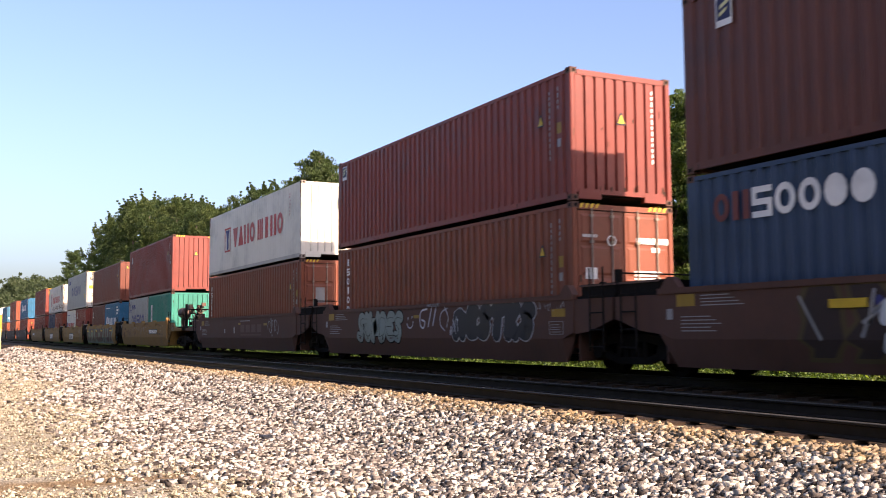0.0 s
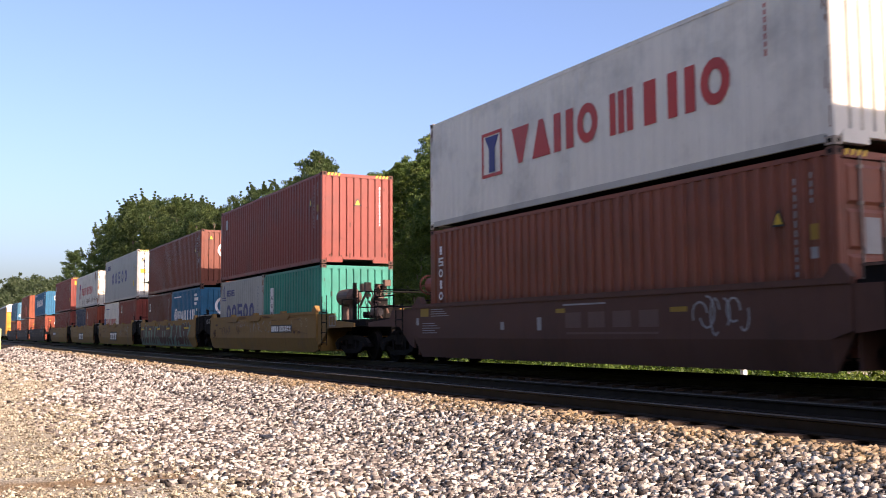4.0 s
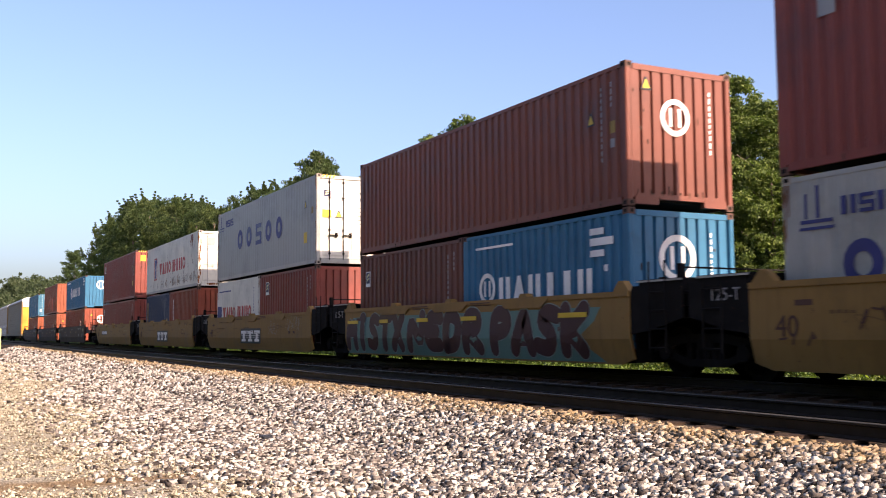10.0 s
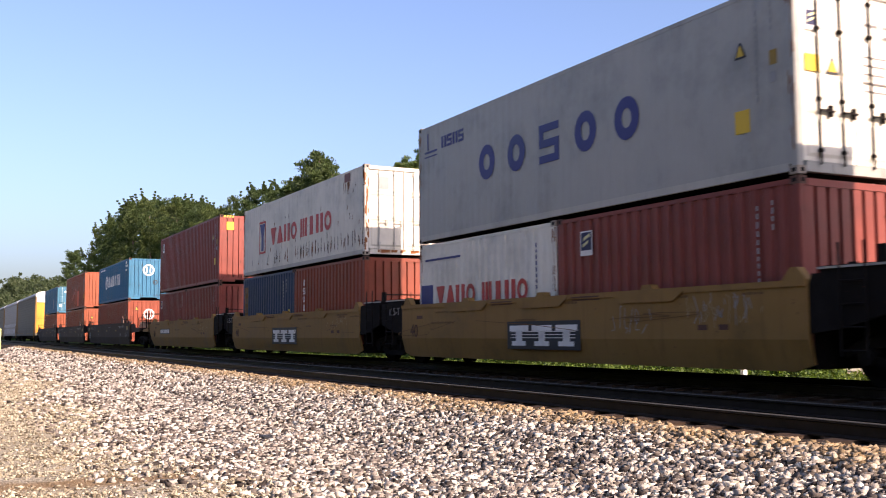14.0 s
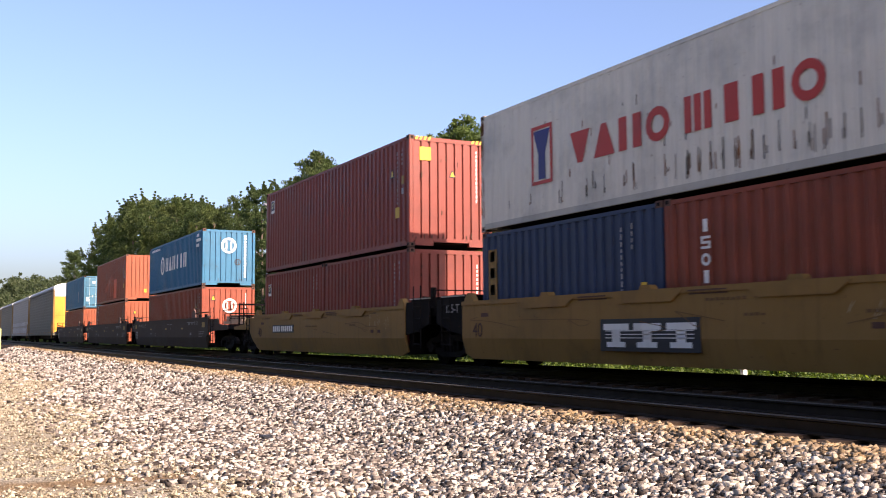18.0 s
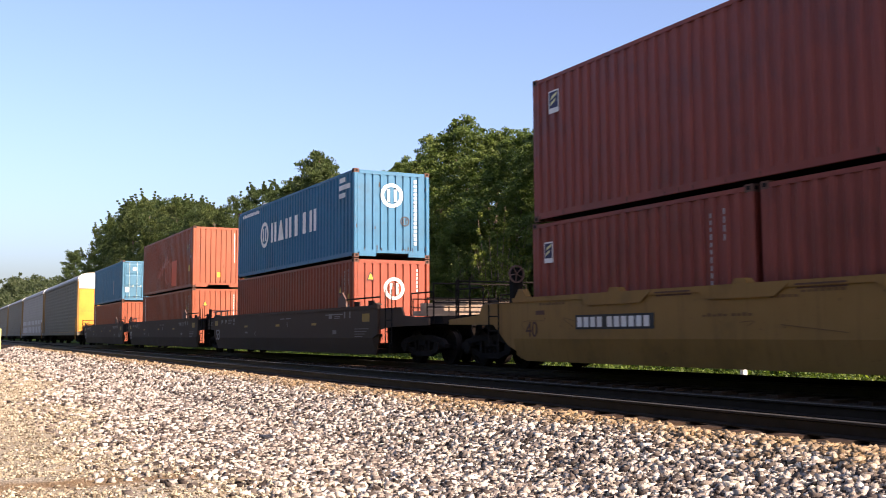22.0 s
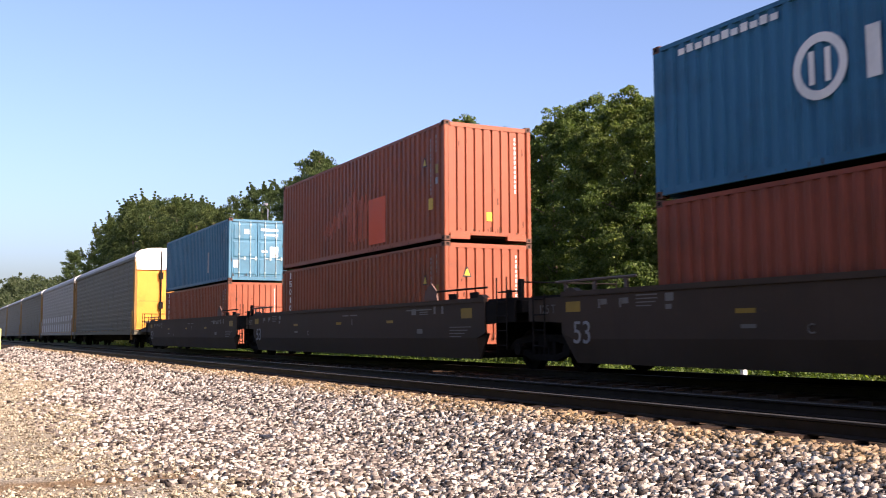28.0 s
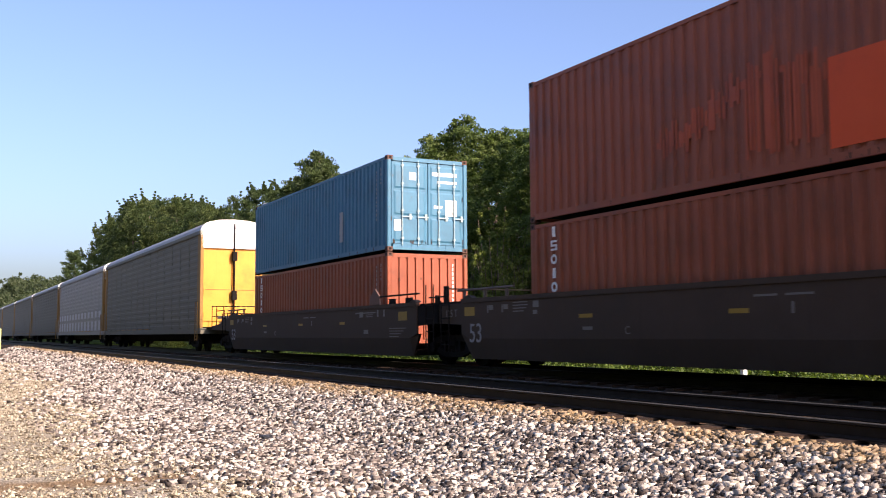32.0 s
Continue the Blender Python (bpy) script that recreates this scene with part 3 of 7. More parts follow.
    while x > -150:
        src = meshes[i % 3]
        s = rng.uniform(0.6, 1.25)
        y = rng.uniform(23.5, 27.5)
        if x > -0.868 * y:
            x -= 1.0
            continue
        ob = copy_thing(src, pose(x, y, height(x, y) - 0.1, 0, 0, rng.uniform(0, 360)) @ Matrix.Diagonal((s, s, s, 1)))
        x -= rng.uniform(1.2, 2.2) * (1 + max(0, -x - 50) * 0.03)
        i += 1
    for ob in meshes:
        bpy.data.objects.remove(ob)
    # the wooded hill far down the line
    g = np.random.default_rng(7)
    n = 3000
    xs = -g.uniform(210, 900, n)
    ys = 22 + g.random(n) ** 1.3 * 220
    cs, rs = [], []
    for a, b in zip(xs, ys):
        z = height(a, b)
        hh = g.uniform(4, 8.5)
        for k in range(4):
            cs.append((a + g.normal(0, 2), b + g.normal(0, 2), z + hh * g.uniform(0.2, 1.0)))
            rs.append(g.uniform(0.9, 2.0))
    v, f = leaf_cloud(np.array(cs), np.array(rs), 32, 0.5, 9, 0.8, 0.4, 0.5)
    quick_mesh("distant_woods", v, f, HAZED_LEAF, "wood on a far hill, its leaf green greyed for haze", None, "wood")


def build_sky_screen():
    """An unseen wood added at the camera's back, to cut the sky light on the train's near side."""
    g = np.random.default_rng(17)
    cs, rs = [], []
    for i in range(520):
        x, y = g.uniform(-150, 70), -g.uniform(9, 22)
        top = g.uniform(6, 11)
        for k in range(6):
            cs.append((x + g.normal(0, 1.5), y + g.normal(0, 1.2), -0.7 + top * (k + g.random()) / 6))
            rs.append(g.uniform(1.4, 2.6))
    v, f = leaf_cloud(np.array(cs), np.array(rs), 16, 0.62, 18)
    quick_mesh("backdrop_woods", v, f, LEAF, "unseen wood added behind the camera to cut sky light", None, "wood")


def build_grass():
    rng = np.random.default_rng(3)
    n = 26000
    x = -7 - 75 * rng.random(n) ** 1.4
    y = rng.uniform(15.4, 23.5, n)
    hgt = rng.uniform(0.08, 0.3, n) * (0.6 + 0.8 * (0.5 + 0.5 * np.sin(x * 0.9) * np.sin(y * 1.3 + x * 0.3)))
    hgt = np.where(x > -0.868 * y, 0.22 * hgt, hgt)
    z = np.array([height(a, b) for a, b in zip(x, y)]) - 0.03
    th = rng.uniform(0, 6.283, n)
    w = rng.uniform(0.015, 0.05, n)
    lean = rng.normal(0, 0.14, (n, 2))
    base = np.stack([x, y, z], 1)
    side = np.stack([np.cos(th) * w, np.sin(th) * w, 0 * w], 1)
    tip = base + np.stack([lean[:, 0], lean[:, 1], hgt], 1)
    v = np.stack([base - side, base + side, tip], 1).reshape(-1, 3)
    quick_mesh("grass", v, np.arange(3 * n).reshape(-1, 3), BLADE, "long sunlit verge grass", None, "grass")
    c = np.stack([x[:3400], y[:3400], z[:3400] + rng.uniform(0.02, 0.34, 3400)], 1)
    c = c[c[:, 0] < -0.868 * c[:, 1]]
    vv, ff = leaf_cloud(c, rng.uniform(0.10, 0.26, len(c)), 30, 0.05, 4, 0.8, 0.4, 0.6)
    quick_mesh("verge_weeds", vv, ff, WEED, "broad-leaved weeds on the verge", None, "weeds")

# ---------------------------------------------------------------- containers
W2, DIM = 1.219, {}
CASTINGS = {}


def casting_of(mat):
    """The corner casting with its lock slot, one mesh for each paint."""
    if mat.name not in CASTINGS:
        s = Shape().box(-0.089, 0.089, -0.081, 0.081, -0.059, 0.059, 0.012)
        plain = len(s.f)
        # black blocks stand for the shade inside the slots; nothing is cut
        s.box(-0.04, 0.04, -0.0825, 0.0825, -0.028, 0.030)
        s.box(-0.0905, 0.0905, -0.034, 0.034, -0.028, 0.030)
        me = s.mesh("corner_casting")
        me.materials.append(mat)
        me.materials.append(IRON)
        for i, p in enumerate(me.polygons):
            p.material_index = 1 if i >= plain else 0
        CASTINGS[mat.name] = me
    return CASTINGS[mat.name]



def corrugated(a0, a1, z0, z1, depth, pitch, fixed, inward, axis, cuts=(0.36, 0.5, 0.86)):
    """A pressed steel panel: trapezoid ribs along one axis, closed by a flat back."""
    count = max(1, round((a1 - a0) / pitch))
    p = (a1 - a0) / count
    line = []
    for i in range(count):
        s = a0 + i * p
        line += [(s, 0), (s + cuts[0] * p, 0), (s + cuts[1] * p, depth), (s + cuts[2] * p, depth)]
    line.append((a1, 0))
    sh = Shape()
    put = (lambda a, o, z: (a, fixed + inward * o, z)) if axis == "x" else (lambda a, o, z: (fixed + inward * o, a, z))
    vs, fs = [], []
    for a, o in line:
        vs += [put(a, o, z0), put(a, o, z1)]
    for i in range(len(line) - 1):
        fs.append((2 * i, 2 * i + 2, 2 * i + 3, 2 * i + 1))
    k = len(vs)
    vs += [put(a0, depth + 0.02, z0), put(a1, depth + 0.02, z0), put(a1, depth + 0.02, z1), put(a0, depth + 0.02, z1)]
    fs.append((k, k + 1, k + 2, k + 3))
    return sh.add(vs, fs)


def door_leaf(box, mat, y0, y1, z0, z1, x, rods_mat, panels):
    leaf = part("door", Shape().box(x - 0.05, x, y0, y1, z0, z1, 0.01), mat, box)
    k = panels
    for i in range(k):
        za, zb = z0 + 0.06 + (z1 - z0 - 0.06) * i / k, z0 + (z1 - z0 - 0.06) * (i + 1) / k
        part("door_panel", Shape().add(*frame_faces(x, y0 + 0.06, y1 - 0.06, za, zb)), mat, leaf)
    for f in (0.28, 0.72):
        y = y0 + (y1 - y0) * f
        rod = Shape().tube((x + 0.05, y, z0 - 0.05), (x + 0.05, y, z1 + 0.05), 0.016, 8)
        for z in (z0 + 0.15, z0 + 0.9, z1 - 0.6, z1 - 0.1):
            rod.box(x + 0.002, x + 0.07, y - 0.035, y + 0.035, z - 0.025, z + 0.025)
        part("lock_rod", rod, rods_mat, leaf)
        lever = Shape().box(x + 0.055, x + 0.075, y - 0.02, y + 0.3, z0 + 0.72, z0 + 0.75).box(x + 0.022, x + 0.06, y + 0.2, y + 0.27, z0 + 0.66, z0 + 0.82)
        part("door_lever", lever, rods_mat, leaf)


def frame_faces(x, y0, y1, z0, z1):
    """A raised field with sloping rims, as pressed into a container's door."""
    o, d = 0.05, 0.022
    vs = [(x + 0.001, y0, z0), (x + 0.001, y1, z0), (x + 0.001, y1, z1), (x + 0.001, y0, z1),
          (x + d, y0 + o, z0 + o), (x + d, y1 - o, z0 + o), (x + d, y1 - o, z1 - o), (x + d, y0 + o, z1 - o)]
    return vs, [(0, 1, 5, 4), (1, 2, 6, 5), (2, 3, 7, 6), (3, 0, 4, 7), (4, 5, 6, 7)]


def container(front, z, length, tall, mat, label, end="panel", depth=0.036, rods=None, hazard=False, panels=4, group="freight containers"):
    """A shipping container with its front end at `front` on the train and its floor at z."""
    L2 = length / 2
    box = thing("shipping_container", pose(front - L2, BED, z), label, "container", group)
    MOVERS.append(box)
    H = tall
    pitch = 0.278
    pale = mat in (WHITE, RUSTY_WHITE, GREY)
    worn, low = (CASTING_RUST, SILL_GREY) if pale else (CASTING_DARK, mat)
    part("side_wall", corrugated(-L2 + 0.12, L2 - 0.12, 0.15, H - 0.1, depth, pitch, -W2 + 0.006, 1, "x"), mat, box)
    part("side_wall", corrugated(-L2 + 0.12, L2 - 0.12, 0.15, H - 0.1, depth, pitch, W2 - 0.006, -1, "x"), mat, box)
    part("roof", roof_shape(L2, H), mat, box)
    part("floor", Shape().box(-L2 + 0.1, L2 - 0.1, -W2 + 0.06, W2 - 0.06, 0.10, 0.14), IRON, box)
    for sx in (-1, 1):
        for sy in (-1, 1):
            x, y = sx * (L2 - 0.07), sy * (W2 - 0.06)
            part("corner_post", Shape().box(x - 0.07, x + 0.07, y - 0.06, y + 0.06, 0.118, H - 0.118, 0.02), mat, box)
            for zz in (0.059, H - 0.059):
                part("corner_casting", casting_of(worn), mat, box, at=pose(sx * (L2 - 0.089), sy * (W2 - 0.081), zz))
        if sx > 0 and end == "door":
            door_leaf(box, mat, -W2 + 0.13, -0.01, 0.2, H - 0.16, L2 - 0.02, rods or mat, panels)
            door_leaf(box, mat, 0.01, W2 - 0.13, 0.2, H - 0.16, L2 - 0.02, rods or mat, panels)
        else:
            part("end_wall", corrugated(-W2 + 0.12, W2 - 0.12, 0.15, H - 0.12, 0.05, 0.244, sx * (L2 - 0.012), -sx, "y", (0.70, 0.75, 0.93)), mat, box)
        sill = Shape()
        for y0, y1, z0 in ((-W2 + 0.16, -0.52, 0.04), (-0.52, 0.52, 0.04 if end == "door" and sx > 0 else 0.14), (0.52, W2 - 0.16, 0.04)):
            sill.box(sx * (L2 - 0.06) - 0.06, sx * (L2 - 0.06) + 0.06, y0, y1, z0, 0.19, 0.008)
        part("end_sill", sill, mat, box)
        if end != "door" or sx < 0:
            part("end_foot_plate", Shape().box(sx * (L2 - 0.015) - 0.012, sx * (L2 - 0.015) + 0.012, -W2 + 0.2, W2 - 0.2, 0.191, 0.235), mat, box)
        part("end_header", Shape().box(sx * (L2 - 0.05) - 0.05, sx * (L2 - 0.05) + 0.05, -W2 + 0.16, W2 - 0.16, H - 0.14, H - 0.035, 0.01), mat, box)
    for sy in (-1, 1):
        y = sy * (W2 - 0.035)
        part("top_rail", Shape().box(-L2 + 0.17, L2 - 0.17, y - 0.033, y + 0.033, H - 0.1, H - 0.03, 0.008), mat, box)
        part("bottom_rail", Shape().box(-L2 + 0.17, L2 - 0.17, y - 0.033, y + 0.033, 0.05, 0.17, 0.008), low, box)
    if pale:
        rng = random.Random(round(front * 7))
        for sx in (-1, 1):
            s = Shape()
            for i in range(70 if mat is RUSTY_WHITE else 26):
                a, w = sx * (L2 - rng.uniform(0.01, 0.14)), rng.uniform(0.006, 0.02)
                zz = rng.uniform(0.2, H - 0.3) if i % 3 else H - 0.45 + 0.1 * rng.random()
                s.box(a - w / 2, a + w / 2, -W2 - 0.0015, -W2 + 0.002, zz, min(H - 0.13, zz + rng.uniform(0.08, 0.35)))
            tagged(part("rust_stain", s, RUST_BROWN, box, "brown rust streaks on the corner post"), kind="stuff")
    else:
        rng = random.Random(round(front * 11) + round(z * 10))
        s = Shape()
        for i in range(16):
            y, w = rng.uniform(-W2 + 0.05, W2 - 0.1), rng.uniform(0.008, 0.03)
            zz = 0.192 + rng.uniform(0.0, 0.05) if i % 3 else rng.uniform(0.25, H - 0.5)
            s.box(L2 - 0.012, L2 + 0.001, y, y + w, zz, zz + rng.uniform(0.03, 0.16))
        for i in range(12):
            a, w = rng.uniform(-L2 + 0.2, L2 - 0.2), rng.uniform(0.01, 0.03)
            s.box(a, a + w, -W2 - 0.001, -W2 + 0.006, 0.06, 0.06 + rng.uniform(0.03, 0.1))
        tagged(part("rust_stain", s, RUST_DARK, box, "dark rust along the sills"), kind="stuff")
    if hazard:
        for y0 in (-W2 + 0.17, W2 - 0.62):
            h = Shape()
            for i in range(4):
                a = y0 + i * 0.12
                h.add([(L2 + 0.004, a, H - 0.11), (L2 + 0.004, a + 0.06, H - 0.11), (L2 + 0.004, a + 0.1, H - 0.02), (L2 + 0.004, a + 0.04, H - 0.02)], [(0, 1, 2, 3)])
            part("hazard_stripes", h, SIGN_YELLOW, box, "yellow and black warning stripes")
    DIM[box.name] = (L2, H)
    return box


def roof_shape(L2, H):
    """Roof sheet with shallow pressed swages across it."""
    s = Shape()
    s.box(-L2 + 0.1, L2 - 0.1, -W2 + 0.06, W2 - 0.06, H - 0.06, H - 0.045)
    n = round(2 * L2 / 0.42)
    for i in range(n):
        x = -L2 + 0.2 + (2 * L2 - 0.4) * (i + 0.5) / n
        s.box(x - 0.09, x + 0.09, -W2 + 0.14, W2 - 0.14, H - 0.0449, H - 0.034)
    return s


def bars(box, boxes, mat, name="lettering", label="", face="side"):
    """Painted bars and plates (a0, a1, z0, z1): on the side that faces the yard, or on the front end, a measured from the near edge."""
    s = Shape()
    L2 = DIM[box.name][0]
    for a0, a1, z0, z1 in boxes:
        if face == "side":
            s.box(a0, a1, -W2 - 0.002, -W2 + 0.004, z0, z1)
        else:
            s.box(L2 - 0.01, L2 + 0.004, -W2 + a0, -W2 + a1, z0, z1)
    ob = part(name, s, mat, box, label)
    return tagged(ob, kind="stuff") if len(boxes) > 1 else ob


def owner_mark(box, a0, a1, z0, z1, face="side"):
    """A small plate: white rim, dark blue field and two slanting cream strokes."""
    L2 = DIM[box.name][0]
    r, w, h = 0.025, a1 - a0, z1 - z0
    bars(box, [(a0, a1, z0, z1)], SIGN_WHITE, "owner_plate", "small white plate", face)

    def slab(name, pts, mat, out):
        ring = [(a0 + u * w, z0 + v * h) for u, v in pts]
        if face == "side":
            sh = Shape().prism(ring, -W2 - 0.002 - out, -W2, "y")
        else:
            sh = Shape().prism([(p - W2, q) for p, q in ring], L2, L2 + 0.004 + out, "x")
        part(name, sh, mat, box)

    e, g = r / w, r / h
    slab("plate_field", [(e, 0.22), (1 - e, 0.22), (1 - e, 1 - g), (e, 1 - g)], SIGN_INK, 0.003)
    slab("plate_stroke", [(0.25, 0.6), (0.8, 0.76), (0.85, 0.9), (0.3, 0.74)], SIGN_CREAM, 0.006)
    slab("plate_stroke", [(0.2, 0.34), (0.65, 0.5), (0.7, 0.62), (0.25, 0.48)], SIGN_CREAM, 0.006)


def code_column(box, x, z_top, z_low, mat=None, face="side", w=0.034):
    """An upright line of small dashes: the box's serial marks."""
    out, z = [], z_top
    rng = random.Random(round(x * 100) + round(z_top * 10))
    while z > z_low:
        h = rng.uniform(0.06, 0.1)
        out.append((x, x + w, z - h, z))
        z -= h + 0.04
    # side marks take grey for their shade; the sunlit end keeps white
    bars(box, out, mat or (SIGN_GREY if face == "side" else SIGN_WHITE), "serial_code", "column of small white marks", face)


def warning_triangle(box, a, z, face="side", size=0.24):
    """A small yellow triangle with a black rim."""
    L2 = DIM[box.name][0]
    for name, mat, label, k, out in (("warning_rim", SIGN_BLACK, "black rim of a warning sign", 1.0, 0.0), ("warning_sign", SIGN_YELLOW, "small yellow warning sign", 0.68, 0.003)):
        w, lift = size * k, size * (1 - k) * 0.38
        ring = [(a - w * 0.5, z + lift), (a + w * 0.5, z + lift), (a + w * 0.07, z + lift + w), (a - w * 0.07, z + lift + w)]
        s = Shape()
        if face == "side":
            s.prism(ring, -W2 - 0.003 - out, -W2 + 0.004, "y")
        else:
            s.prism([(y - W2, zz) for y, zz in ring], L2 - 0.01, L2 + 0.004 + out, "x")
        part(name, s, mat, box, label)


def word(box, x, z, w, h, gap, pattern, mat, name="brand_shape", label="", slant=0.0, thick=0.22):
    """A brand's word as a row of plain shapes, each a part: rings, wedges, bars and blocks, never letters."""
    t = thick * h
    y0, y1 = -W2 - 0.003, -W2 + 0.004

    def slab(s, *pts):
        s.prism([(x + w * u + slant * h * v, z + h * v) for u, v in pts], y0, y1, "y")

    for ch in pattern:
        s = Shape()
        if ch == "o":
            n = 16
            vs, fs = [], []
            for i in range(n):
                c, d = math.cos(6.2832 * i / n), math.sin(6.2832 * i / n)
                for rx, rz in ((w / 2, h / 2), (w / 2 - t, h / 2 - t)):
                    vs.append((x + w / 2 + rx * c + slant * (h / 2 + rz * d), y0, z + h / 2 + rz * d))
            for i in range(n):
                j = (i + 1) % n
                fs.append((2 * i, 2 * j, 2 * j + 1, 2 * i + 1))
            s.add(vs, fs)
        elif ch == "|":
            slab(s, (0.26, 0), (0.74, 0), (0.74, 1), (0.26, 1))
        elif ch == "n":
            slab(s, (0.0, 0), (0.36, 0), (0.36, 1), (0.0, 1))
            slab(s, (0.64, 0), (1.0, 0), (1.0, 1), (0.64, 1))
        elif ch == "m":
            for u in (0.0, 0.37, 0.74):
                slab(s, (u, 0), (u + 0.26, 0), (u + 0.26, 1), (u, 1))
        elif ch == "a":
            slab(s, (0.0, 0), (1.0, 0), (0.62, 1), (0.38, 1))
        elif ch == "v":
            slab(s, (0.38, 0), (0.62, 0), (1.0, 1), (0.0, 1))
        elif ch == "=":
            slab(s, (0, 0), (1, 0), (1, 0.2), (0, 0.2))
            slab(s, (0, 0.4), (1, 0.4), (1, 0.6), (0, 0.6))
            slab(s, (0, 0.8), (1, 0.8), (1, 1), (0, 1))
            slab(s, (0, 0.6), (0.22, 0.6), (0.22, 0.8), (0, 0.8))
            slab(s, (0.78, 0.2), (1, 0.2), (1, 0.4), (0.78, 0.4))
        elif ch == "#":
            slab(s, (0, 0), (1, 0), (1, 1), (0, 1))
        elif ch == "e":
            n = 12
            ring = [(x + w / 2 + w / 2 * math.cos(6.2832 * i / n), z + h / 2 + h / 2 * math.sin(6.2832 * i / n)) for i in range(n)]
            s.prism(ring, y0, y1, "y")
        part(name, s, mat, box, label or "plain painted shape of a brand word")
        x += w + gap


def brand_column(box, x, z_low, count, mat=None, w=0.21, h=0.2, pitch=0.27):
    """A brand's upright word as small plain shapes one above another."""
    for i in range(count):
        word(box, x, z_low + i * pitch, w, h, 0, "oo|o=|o"[i % 7], mat or SIGN_WHITE, label="small white brand shape", thick=0.25)


def roundel(box, a, z, r, mat, face="side"):
    """A ring with two bars across, as painted on the boxes of one line."""
    s = Shape()
    L2 = DIM[box.name][0]
    if face == "side":
        c, ax = (a, -W2 - 0.002, z), (0, 1, 0)
    else:
        c, ax = (L2 + 0.001, -W2 + a, z), (1, 0, 0)
    s.ring(c, ax, r, r * 0.72, 0.004, 24)
    for u in (-0.3, 0.3):
        if face == "side":
            s.box(a + u * r - 0.1 * r, a + u * r + 0.1 * r, -W2 - 0.005, -W2 + 0.004, z - 0.5 * r, z + 0.5 * r)
        else:
            s.box(L2 - 0.01, L2 + 0.004, -W2 + a + u * r - 0.1 * r, -W2 + a + u * r + 0.1 * r, z - 0.5 * r, z + 0.5 * r)
    part("roundel", s, mat, box, "white ring emblem")


Z0, LOW, HIGH = 0.35, 2.591, 2.896
F40, F20 = 12.192, 6.058


def serials(box, x=None, tri=True):
    x = DIM[box.name][0] - 0.75 if x is None else x
    code_column(box, x, DIM[box.name][1] - 0.35, DIM[box.name][1] - 1.75)
    code_column(box, x + 0.3, DIM[box.name][1] - 0.3, DIM[box.name][1] - 0.75)
    if tri:
        warning_triangle(box, x - 0.3, DIM[box.name][1] - 1.0)
        bars(box, [(x + 0.28, x + 0.42, DIM[box.name][1] - 1.24, DIM[box.name][1] - 1.02)], DULL_YELLOW, "caution_plate")
        bars(box, [(x + 0.28, x + 0.4, DIM[box.name][1] - 1.5, DIM[box.name][1] - 1.34)], SIGN_GREY, "small_plate")


